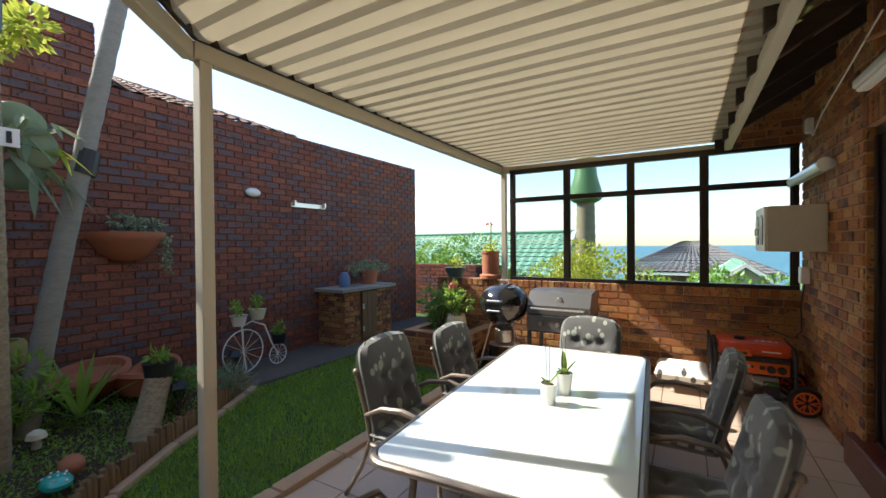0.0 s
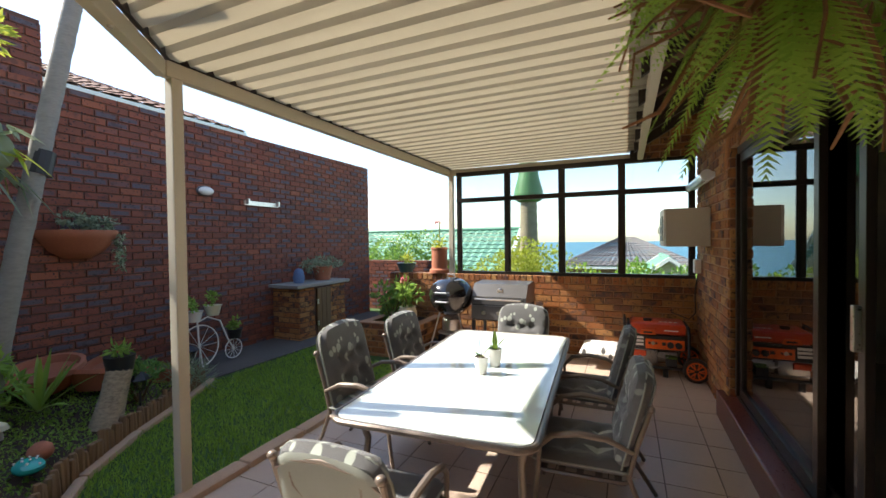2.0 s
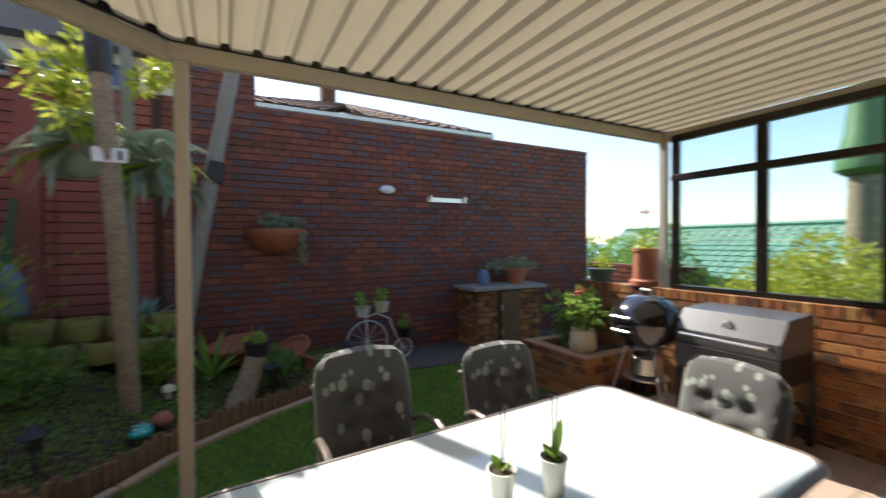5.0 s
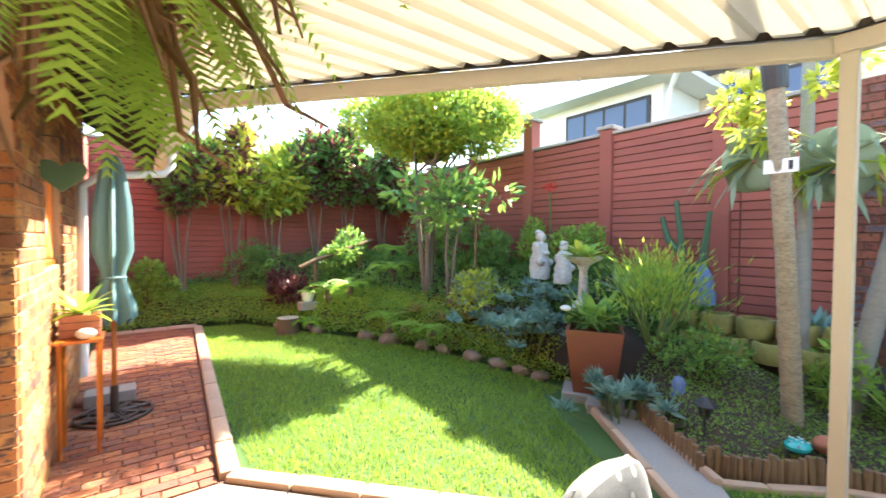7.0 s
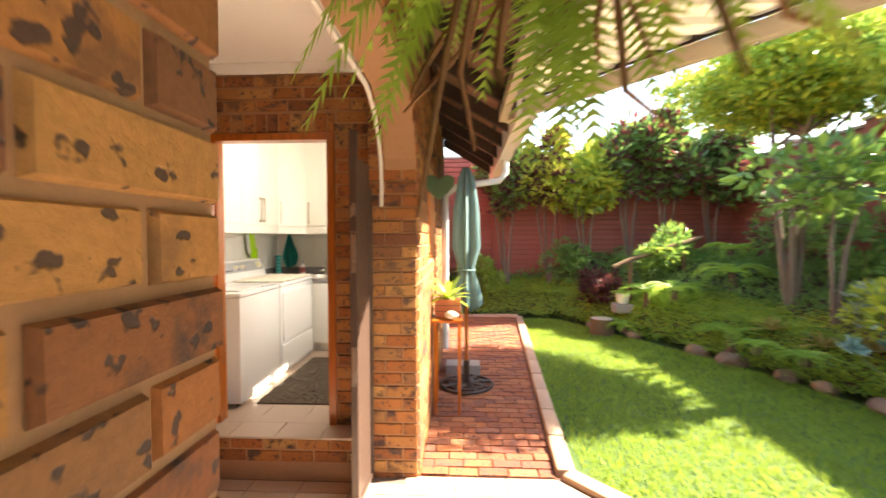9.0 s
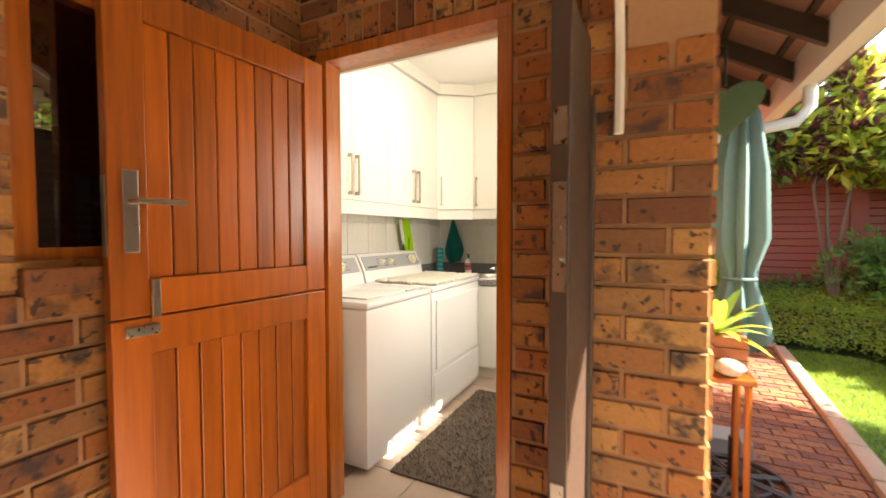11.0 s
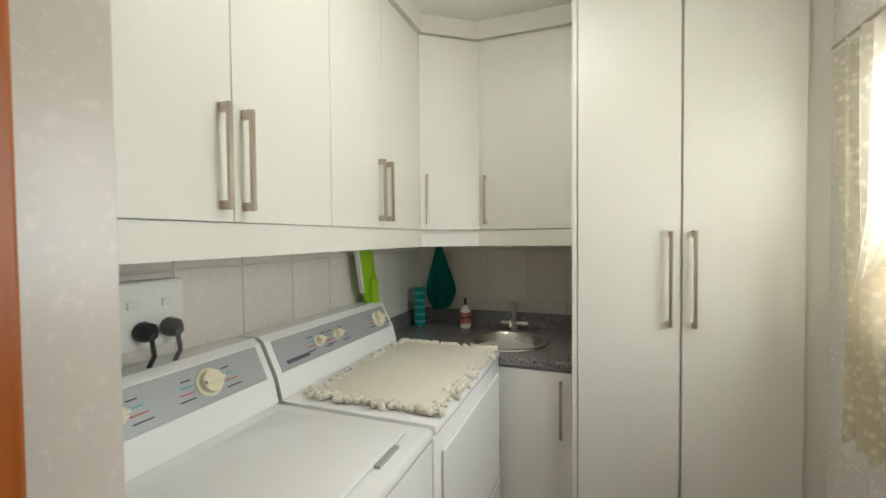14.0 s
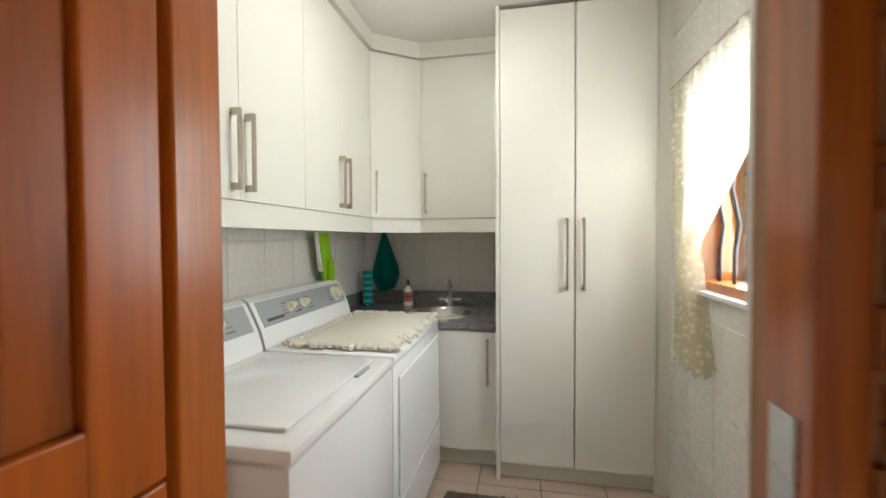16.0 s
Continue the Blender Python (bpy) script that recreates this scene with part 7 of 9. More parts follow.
def log_row(pts):
    for a, c in zip(pts, pts[1:]):
        a, c = Vector((*a, 0)), Vector((*c, 0))
        n = round((c - a).length / 0.052)
        for k in range(n):
            p = a + (c - a) * (k / n)
            ob = new("log", me_log)
            ob.parent = edging
            ob.matrix_basis = pose(p.x, p.y, -0.06, float(RNG.uniform(-4, 4)), float(RNG.uniform(-4, 4)), float(RNG.uniform(0, 90))) @ Matrix.Diagonal((1, 1, float(RNG.uniform(0.85, 1.2)), 1))


log_row([(-3.18, -0.82), (-2.68, -0.12), (-2.84, 0.12), (-3.15, 0.44), (-3.55, 1.02), (-3.88, 1.62), (-4.22, 2.18), (-4.5, 2.3)])

ROCK = surface("garden_rock", (0.24, 0.17, 0.12), 0.9, var=0.4, fine=14, bump=0.6, piece=0.3)
for k, (x, y) in enumerate([(-1.6, -6.85), (-2.05, -6.1), (-2.55, -5.15), (-2.75, -4.7), (-2.98, -4.1), (-3.1, -3.75), (-3.2, -3.2), (-3.26, -2.75), (-3.3, -2.4), (-3.32, -2.1)]):
    bm = bmesh.new()
    bmesh.ops.create_icosphere(bm, subdivisions=2, radius=1)
    for v in bm.verts:
        v.co *= 1 + 0.25 * noise.noise(v.co * 1.7 + Vector((k * 3.1, 0, 0)))
    s = RNG.uniform(0.09, 0.17)
    bmesh.ops.scale(bm, vec=(s * 1.3, s, s * 0.75), verts=bm.verts)
    solo("rock", bm, ROCK, "brown garden rock edging the planted bank", "rock", "edging rocks", True, (x, y, 0.0), float(RNG.uniform(0, 360)))

LICHEN = surface("lichen_block", (0.27, 0.24, 0.07), 0.9, var=0.4, fine=20, coarse=5, bump=0.6, piece=0.25)
blockwall = thing("retaining_blocks", "yellow lichened round concrete planter blocks in two rows", "retaining wall", at=(-4.45, -0.45, 0.5))
for r in range(2):
    for k in range(5):
        bm = one(lathe, [(0.1, 0), (0.15, 0.0), (0.165, 0.04), (0.165, 0.17), (0.15, 0.2), (0.12, 0.2), (0.12, 0.05), (0, 0.05)], 14, (-0.12 * r, -0.75 + k * 0.345 + 0.17 * r, 0.205 * r - 0.06))
        part("block", bm, LICHEN, blockwall, smooth=True)

# ---- trees ----
BARK_PALM = surface("ringed_palm_bark", (0.3, 0.24, 0.16), 0.92, var=0.75, fine=30, coarse=9, bump=0.9, stretch=(1, 1, 2.2))
BARK_TREE = surface("brown_tree_bark", (0.15, 0.115, 0.08), 0.9, var=0.35, fine=25, coarse=6, bump=0.5, stretch=(1, 1, 3))
BARK_GREY = surface("smooth_grey_bark", (0.25, 0.24, 0.21), 0.85, var=0.3, fine=25, coarse=6, bump=0.4, stretch=(1, 1, 3))


def ringed(name, label, pts, r, material, ring=0.09):
    t = thing(name, label, "tree", at=pts[0])
    p = [Vector(q) - Vector(pts[0]) for q in pts]
    path_, rad = [], []
    total = (p[-1] - p[0]).length
    n = int(total / ring)
    for k in range(n + 1):
        s = k / n * (len(p) - 1)
        i = min(int(s), len(p) - 2)
        q = p[i].lerp(p[i + 1], s - i)
        for e in (0, 0.7):
            path_.append(tuple(q + (p[-1] - p[0]) * (e / n)))
            rad.append(r * (1 - 0.2 * k / n) * (1.0 if e else 1.07))
    part("trunk", one(tube, path_, rad, 14, cap=False), material, t, smooth=True)
    return t


palm = ringed("palm_tree", "slender palm trunk with a staghorn fern strapped on", [(-3.76, 0.16, 0.1), (-3.6, 0.12, 1.5), (-3.4, 0.06, 3.0), (-3.24, 0.02, 4.2)], 0.072, BARK_PALM)
part("strap", one(tube, [(0.33, -0.09, 2.72), (0.355, -0.1, 2.9), (0.375, -0.105, 3.04)], [0.08, 0.088, 0.08], 14), BLACK_PLASTIC, palm, "black wrapping round the trunk")
part("tag", one(box, 0.31, 0.318, -0.16, 0.06, 2.07, 2.18), WHITE_PAINT, palm, "white plastic tag")
part("tag_bar", one(box, 0.319, 0.322, 0.0, 0.025, 2.09, 2.16), BLACK_PLASTIC, palm)
second = ringed("palm_tree", "leaning grey palm trunk beside the brick wall", [(-4.25, 0.4, 0.1), (-4.22, 0.62, 1.45), (-4.18, 0.98, 3.4), (-4.16, 1.13, 4.2)], 0.075, BARK_GREY, 0.16)
part("strap", one(tube, [(0.048, 0.37, 2.06), (0.052, 0.41, 2.26)], [0.086, 0.082], 14), BLACK_PLASTIC, second, "black wrapping round the trunk")
third = ringed("palm_tree", "thin grey palm stem behind the palm", [(-4.45, 0.06, 0.3), (-4.48, 0.05, 1.6), (-4.52, 0.04, 4.0)], 0.06, BARK_GREY, 0.12)


def staghorn(at, label, n=18, size=0.55):
    t = thing("staghorn_fern", label, "fern", at=at)
    for k in range(6):
        a = k * 1.05
        bm = bmesh.new()
        bmesh.ops.create_uvsphere(bm, u_segments=10, v_segments=8, radius=size * 0.36, matrix=Matrix.Translation((0.06 * math.cos(a) + 0.06, 0.16 * math.cos(a), 0.22 * math.sin(a))) @ Matrix.Rotation(a, 4, "X") @ Matrix.Diagonal((0.25, 0.8, 1.0, 1)))
        part("shield_frond", bm, LEAF_GREY, t, smooth=True)
    for k in range(n):
        a, e = RNG.uniform(-2.2, 2.2), RNG.uniform(-0.9, 0.9)
        d = Vector((math.cos(a) * 0.6 + 0.2, math.sin(a), e))
        tip = d * size * RNG.uniform(0.6, 1.0)
        bm = one(blade_leaf, (0.05, 0, 0), tuple(tip), 0.1, 0.1, 0.2, 4)
        for f in (-0.5, 0.5):
            blade_leaf(bm, tuple(tip * 0.75), tuple(tip * 1.15 + Vector((0.0, f * 0.16, -0.18))), 0.05, 0.06, 0.2, 3)
        part("frond", bm, LEAF_GREY if k % 3 else LEAF_LIME, t, smooth=True)
    return t


staghorn((-4.22, 0.32, 2.3), "grey-green staghorn fern hanging on the palm stems", 20, 0.42)
staghorn((-4.25, -0.28, 2.45), "large pale staghorn fern on a grey palm stem", 22, 0.48)
t = thing("bromeliad", "bright lime foliage growing on the palm trunk", "shrub", at=(-3.95, -0.28, 2.98))
p, o = blob_points(420, (0.22, 0.3, 0.42), 7)
mass("foliage", t, LEAF_LIME, p, o, 0.11, 0.05)
p, o = blob_points(180, (0.18, 0.2, 0.3), 4)
mass("foliage", t, LEAF_LIME, p + np.array((-0.1, 0.62, 0.1)), o, 0.11, 0.05)
part("stem", one(tube, [(0, 0, -0.3), (0.02, 0.05, 0.3)], 0.012, 6), BARK_STEM, t)


def tree(name, label, at, trunk_pts, crown_at, r, n, length, width, material, material2=None, clumps=16, trunk_r=0.06, hollow=0.55):
    t = thing(name, label, "tree", at=grounded(at))
    base = Vector((0, 0, -0.1))
    for q in trunk_pts:
        q = Vector(q)
        part("trunk", one(tube, [tuple(base + Vector((q.x * 0.1, q.y * 0.1, 0))), tuple(q * 0.5 + Vector((0.03, -0.02, 0))), tuple(q)], [trunk_r, trunk_r * 0.8, trunk_r * 0.5], 8, cap=False), BARK_TREE, t, smooth=True)
    for k in range(10):
        a = k * 0.63
        q = Vector(crown_at) + Vector((r[0] * 0.75 * math.cos(a), r[1] * 0.75 * math.sin(a), r[2] * RNG.uniform(-0.3, 0.5)))
        s = Vector(trunk_pts[k % len(trunk_pts)])
        part("limb", one(tube, [tuple(s * 0.95), tuple(s.lerp(q, 0.5) + Vector((0, 0, 0.05))), tuple(q)], [trunk_r * 0.45, trunk_r * 0.3, 0.006], 5, cap=False), BARK_TREE, t, smooth=True)
    p, o = blob_points(n, r, clumps, hollow)
    o[:, 2] += 0.3
    p = p + np.array(crown_at)
    half = n if material2 is None else n * 3 // 5
    mass("crown", t, material, p[:half], o[:half], length, width)
    if material2 is not None:
        hi = p[half:].copy()
        mass("crown", t, material2, hi, o[half:], length, width)
    return t


tree("dome_tree", "clipped dome-shaped tree with dense small leaves", (-3.5, -4.75, 0.6), [(-0.25, 0.1, 2.2), (0.2, -0.1, 2.2), (0.05, 0.2, 2.3)], (-0.15, 0.05, 2.98), (1.6, 1.5, 0.6), 34000, 0.085, 0.055, LEAF_MID, LEAF_LIME, 44, 0.055, 0.4)
tree("frangipani", "small tree with large glossy hanging leaves", (-3.35, -3.95, 0.75), [(0.1, 0.1, 1.4), (-0.3, 0.0, 1.4)], (0.0, 0.1, 1.55), (0.95, 0.75, 0.45), 560, 0.2, 0.085, LEAF_DARK, LEAF_MID, 12, 0.03)
part("stake", one(tube, [(-0.28, 0.3, -0.1), (-0.28, 0.3, 1.45)], 0.018, 6), LOG, bpy.data.objects["frangipani"], "wooden stake")
for k, (x, w) in enumerate(((-0.2, 0.6), (-1.1, 0.7), (-1.9, 0.8), (-2.8, 0.8), (-3.6, 0.8), (-4.5, 0.8))):
    tree("croton_tree", "croton shrub with yellow and purple mottled leaves on bare stems", (x, -8.15, 0.72), [(-0.15, 0.05, 1.6), (0.12, 0.0, 1.7), (0.3, 0.1, 1.5)], (0.05, 0.1, 2.15 + 0.15 * math.sin(k * 2.1)), (w, 0.55, 0.85), 3200, 0.19, 0.08, LEAF_LIME if k in (1, 2) else LEAF_DARK, LEAF_PURPLE if k != 2 else LEAF_MID, 14, 0.03, 0.3)
    tagged(bpy.data.objects["croton_tree"], group="crotons along the rear wall")

# shrubs and clumps on the bank
G = "shrubs on the bank"
shrub("leafy_shrub", "leafy green shrub near the paved path end", (0.35, -8.0, 0.45), (0.5, 0.4, 0.45), 900, 0.1, 0.05, LEAF_MID, group=G)
shrub("leafy_shrub", "dark green shrub before the rear wall", (-1.3, -8.1, 0.6), (0.6, 0.4, 0.5), 900, 0.11, 0.05, LEAF_DARK, group=G)
shrub("purple_shrub", "dark purple-leaved low shrub on the bank", (-1.75, -7.0, 0.4), (0.5, 0.45, 0.35), 700, 0.16, 0.05, LEAF_PURPLE, group=G)
shrub("leafy_shrub", "dense mixed green shrub on the bank", (-2.9, -6.9, 0.6), (0.7, 0.6, 0.5), 1200, 0.12, 0.05, LEAF_DARK, group=G, material2=LEAF_MID)
shrub("leafy_shrub", "broad dark shrub in front of the garden wall", (-4.3, -5.8, 0.7), (0.8, 0.8, 0.7), 1500, 0.13, 0.06, LEAF_DARK, group=G, material2=LEAF_PURPLE)
shrub("leafy_shrub", "dark leafy shrub under the dome tree", (-4.2, -4.3, 0.7), (0.7, 0.6, 0.5), 1200, 0.12, 0.06, LEAF_DARK, group=G)
shrub("pale_shrub", "pale yellow-green variegated shrub in the sun", (-3.45, -3.2, 0.5), (0.45, 0.5, 0.35), 900, 0.1, 0.045, LEAF_LIME, group=G, material2=LEAF_GREY)
shrub("leafy_shrub", "green shrub below the garden wall", (-4.75, -2.6, 0.75), (0.4, 0.45, 0.4), 700, 0.1, 0.05, LEAF_MID, group=G)
shrub("leafy_shrub", "tall narrow green shrub beside the statues", (-4.85, -3.6, 0.9), (0.35, 0.35, 0.5), 700, 0.11, 0.05, LEAF_MID, group=G)
shrub("leafy_shrub", "low green shrub beside the retaining blocks", (-3.75, -0.55, 0.25), (0.4, 0.4, 0.25), 800, 0.06, 0.035, LEAF_DARK, group=G, material2=LEAF_MID)
shrub("leafy_shrub", "rounded dark shrub by the terracotta bowls", (-3.95, 1.35, 0.15), (0.3, 0.28, 0.18), 700, 0.05, 0.03, LEAF_DARK, group=G)
shrub("leafy_shrub", "small bright shrub in the log-edged bed", (-4.25, 0.35, 0.25), (0.3, 0.3, 0.25), 500, 0.09, 0.04, LEAF_MID, group=G)
shrub("grass_tuft", "grey tufted grass at the end of the bed", (-4.15, 1.95, 0.0), (0.22, 0.22, 0.14), 500, 0.16, 0.008, LEAF_GREY, group=G)
for x, y, n, L in ((-2.6, -5.9, 12, 0.75), (-2.3, -6.2, 12, 0.7), (-3.3, -5.6, 12, 0.8), (-2.75, -4.75, 12, 0.7), (-3.0, -4.3, 10, 0.55), (-2.85, -3.7, 12, 0.5), (-2.7, -4.2, 10, 0.45), (-3.9, -6.6, 12, 0.8), (-1.9, -6.1, 10, 0.5)):
    fern("feathery green garden fern on the sunny bank", (x, y, bed_height(x, y)), n, L, FERN_GREEN, trunk=0.25 if L > 0.65 else 0.03)
BROM = leafy("bromeliad_leaf", (0.25, 0.2, 0.05), (0.45, 0.3, 0.1))
for x, y in ((-3.25, -3.95), (-3.4, -3.55), (-3.1, -4.5)):
    rosette("bromeliad", "sunlit bromeliad rosette with pinkish centre", (x, y, bed_height(x, y) + 0.05), 16, 0.32, 0.05, BROM, 0.7, 0.35, "bromeliads")
def succulent_clump(label, at, spread, heads, size):
    t = thing("succulent_clump", label, "succulent", "blue succulents", grounded(at))
    pos, out = [], []
    for k in range(heads):
        c = np.array((RNG.normal(0, spread), RNG.normal(0, spread), RNG.uniform(0.05, spread * 1.2)))
        m_ = 42
        d = RNG.normal(0, 1, (m_, 3))
        d[:, 2] = np.abs(d[:, 2]) * 0.8
        d /= np.linalg.norm(d, axis=1, keepdims=True)
        pos.append(c + d * 0.01)
        out.append(d)
        part("stalk", one(tube, [(c[0] * 0.6, c[1] * 0.6, -0.1), tuple(c)], 0.009, 5, cap=False), GREEN_STEM, t)
    mass("foliage", t, LEAF_BLUE, np.concatenate(pos), np.concatenate(out), size, size * 0.28, 0.08)
succulent_clump("blue-green spiky succulents spilling over the bank", (-3.5, -2.5, 0.3), 0.32, 44, 0.13)
succulent_clump("blue-green spiky succulents beside the tall planter", (-3.05, -0.95, 0.08), 0.18, 16, 0.13)
succulent_clump("blue-green succulents on the upper bank", (-3.9, -2.6, 0.65), 0.3, 22, 0.12)
rosette("agave", "large blue-grey agave by the garden wall", (-4.45, -1.65, 0.95), 20, 0.55, 0.09, LEAF_BLUE, 0.9, 0.2, "agaves")
rosette("agave", "grey agave beside the leaning palm", (-4.75, 0.1, 0.72), 18, 0.45, 0.07, LEAF_BLUE, 0.9, 0.2, "agaves")
rosette("flax", "strappy green plant behind the palm", (-4.2, 0.72, 0.2), 16, 0.5, 0.05, LEAF_MID, 1.4, 0.3)
t = thing("stick_bush", "yellow-tipped green pencil bush", "shrub", at=(-3.8, -1.0, 0.5))
t.scale = (1.3, 1.3, 0.92)
pos = RNG.normal(0, 1, (1500, 3)) * np.array((0.17, 0.17, 0.08)) + np.array((0, 0, 0.4))
pos[:, 2] += RNG.uniform(0, 0.55, 1500)
o = np.concatenate([pos[:, :2] * 1.3, np.ones((1500, 1))], 1)
mass("sticks", t, LEAF_MID, pos[:1000], o[:1000], 0.13, 0.014, 0.25)
mass("sticks", t, LEAF_LIME, pos[1000:] + np.array((0, 0, 0.12)), o[1000:], 0.11, 0.014, 0.25)
part("stem", stems(bmesh.new(), 0.8, 9, 0.3, 0.02), GREEN_STEM, t)
CACTUS = surface("cactus_skin", (0.06, 0.12, 0.06), 0.7, bump=0.2)
t = thing("cactus", "tall branching dark green cactus by the wall", "cactus", at=(-5.0, -1.2, 0.95))
for pts in ([(0, 0, -0.1), (0, -0.05, 0.6), (0.02, -0.12, 1.2)], [(0, 0, 0.3), (0.02, 0.2, 0.45), (0.02, 0.27, 1.05)], [(0, -0.02, 0.5), (0, -0.22, 0.7), (0, -0.3, 1.0)]):
    part("branch", one(tube, pts, [0.05, 0.045, 0.03], 8), CACTUS, t, smooth=True)
t = thing("crown_of_thorns", "tall thin stem with a red flower head", "flower", at=(-4.95, -3.3, 1.3))
part("stem", one(tube, [(0, 0, -0.1), (0, 0.02, 0.75), (0, 0.0, 1.2)], 0.012, 6), GREEN_STEM, t)
p, o = blob_points(70, (0.12, 0.12, 0.05), 4)
mass("petals", t, FLOWER_RED, p + np.array((0, 0, 1.22)), o, 0.06, 0.04)

# ---- garden ornaments ----
STATUE = surface("weathered_white_stone", (0.5, 0.48, 0.43), 0.92, var=0.5, fine=30, coarse=9, bump=0.7)
def statue(label, at, h, turn):
    bm = one(lathe, [(0, -0.1), (0.17, -0.1), (0.18, 0.08), (0.16, 0.12), (0.17, 0.22), (0.13, 0.34), (0.14, 0.42), (0.12, 0.5), (0.05, 0.54), (0, 0.56)], 18)
    for at_, r, sc in (((0.0, 0.01, 0.62), 0.09, (1, 1, 1.1)), ((0.12, 0.06, 0.2), 0.09, (1.2, 0.9, 0.9)), ((-0.1, 0.09, 0.18), 0.095, (1, 1.3, 0.8)), ((0.13, 0.0, 0.4), 0.055, (0.8, 0.8, 1.8)), ((-0.14, 0.03, 0.4), 0.055, (0.8, 0.8, 1.7)), ((0.02, 0.13, 0.34), 0.06, (1.6, 0.8, 0.8)), ((0, -0.02, 0.69), 0.07, (1.1, 1.1, 0.6))):
        ball(bm, at_, r, 12, sc)
    for v in bm.verts:
        v.co += v.co.normalized() * 0.03 * noise.noise(v.co * 11 + Vector((turn, 0, 0))) + Vector((0.05, 0.02, 0)) * v.co.z * math.sin(turn)
    bmesh.ops.scale(bm, vec=(h / 0.7,) * 3, verts=bm.verts)
    solo("garden_statue", bm, STATUE, label, "statue", "", True, grounded(at), turn)
statue("weathered white stone garden statue on the bank", (-4.3, -2.95, 1.15), 0.6, 20)
statue("smaller white stone garden statue beside ferns", (-4.25, -2.5, 1.1), 0.5, 120)
GNOME_BLUE = surface("blue_grey_paint", (0.12, 0.18, 0.32), 0.6, var=0.4, bump=0.2)
solo("garden_gnome", one(lathe, [(0, 0), (0.12, 0), (0.13, 0.1), (0.09, 0.2), (0.1, 0.26), (0.08, 0.34), (0.04, 0.42), (0, 0.46)], 14), GNOME_BLUE, "faded blue garden figure on the retaining blocks", "garden ornament", smooth=True, at=(-4.62, -0.85, 0.92))
solo("garden_figure", one(lathe, [(0, 0), (0.07, 0), (0.08, 0.06), (0.05, 0.14), (0.06, 0.2), (0.03, 0.25), (0, 0.26)], 12), GNOME_BLUE, "small purple-grey garden figure among plants", "garden ornament", smooth=True, at=(-3.4, -0.58, 0.14))
t = thing("mushroom_ornament", "small cream mushroom ornament in the bed", "garden ornament", at=(-3.95, 0.4, 0.15))
part("stalk", one(lathe, [(0, 0), (0.03, 0), (0.022, 0.08), (0, 0.085)], 10), STATUE, t, smooth=True)
part("cap", one(lathe, [(0, 0.07), (0.06, 0.075), (0.05, 0.11), (0.02, 0.13), (0, 0.132)], 14), DIAL, t, smooth=True)
TURQ = surface("turquoise_glaze", (0.02, 0.36, 0.32), 0.15, var=0.1, bump=0.0, coat=0.6)
t = thing("turtle_ornament", "turquoise ceramic turtle ornament with white spots", "garden ornament", at=(-3.25, 0.3, 0.13))
shell = part("shell", one(ball, (0, 0, 0.03), 0.09, 14, (1.2, 0.9, 0.55)), TURQ, t, smooth=True)
for k in range(9):
    a = k * 2.4
    r_ = 0.02 + 0.007 * k
    part("spot", one(ball, (r_ * 1.2 * math.cos(a), r_ * 0.9 * math.sin(a), 0.03 + 0.0495 * math.sqrt(max(0.05, 1 - (r_ / 0.09) ** 2))), 0.008, 6), POT_WHITE, shell)
solo("round_stone", one(ball, (0, 0, 0.05), 0.08, 12, (1, 0.9, 0.8)), TERRACOTTA, "brown rounded stone in the bed", "stone", smooth=True, at=(-3.4, 0.42, 0.12))


def solar_lamp(at):
    t = thing("garden_lantern", "black solar garden lantern on a spike", "lantern", "garden lanterns", at)
    part("spike", one(tube, [(0, 0, -0.1), (0, 0, 0.16)], 0.008, 6), BLACK_PLASTIC, t)
    part("glass", one(lathe, [(0.03, 0.16), (0.05, 0.26), (0, 0.262)], 6), DOOR_GLASS, t)
    for k in range(6):
        a = k * math.pi / 3
        part("bar", one(tube, [(0.031 * math.cos(a), 0.031 * math.sin(a), 0.16), (0.052 * math.cos(a), 0.052 * math.sin(a), 0.26)], 0.004, 4), BLACK_PLASTIC, t)
    part("roof", one(lathe, [(0, 0.33), (0.03, 0.32), (0.09, 0.265), (0.09, 0.258), (0, 0.26)], 6), BLACK_PLASTIC, t)


solar_lamp((-2.96, -0.2, 0.1))
solar_lamp((-3.75, 1.25, 0.1))
solar_lamp((-4.45, 2.2, 0.05))

for x, y, z, r_, a in ((-4.75, 1.0, 0.22, 0.3, 10), (-4.5, 1.3, 0.14, 0.28, -14), (-4.85, 1.6, 0.1, 0.26, 25), (-4.4, 1.75, 0.05, 0.2, -30)):
    ob = solo("terracotta_bowl", one(lathe, [(0, 0), (r_ * 0.6, 0), (r_ * 0.95, r_ * 0.55), (r_ * 1.06, r_ * 0.58), (r_ * 1.06, r_ * 0.72), (r_ * 0.93, r_ * 0.72), (r_ * 0.85, r_ * 0.5), (0, r_ * 0.4)], 24), TERRACOTTA, "broad weathered terracotta bowl lying in the bed", "plant pot", "terracotta bowls", True)
    ob.matrix_basis = pose(x, y, z, a, a * 0.5, 0)
t = thing("palm_log", "cut palm log with a black potted succulent on top", "log", at=(-3.72, 0.95, 0.02))
part("log", one(tube, [(0, 0, 0), (-0.05, 0.1, 0.25), (-0.1, 0.18, 0.46)], [0.12, 0.1, 0.1], 12), BARK_PALM, t, smooth=True)
part("pot", one(lathe, [(0, 0.45), (0.1, 0.45), (0.12, 0.58), (0.1, 0.58), (0, 0.55)], 14, (-0.1, 0.18, 0)), BLACK_PLASTIC, t, smooth=True)
p, o = blob_points(60, (0.08, 0.08, 0.06), 3)
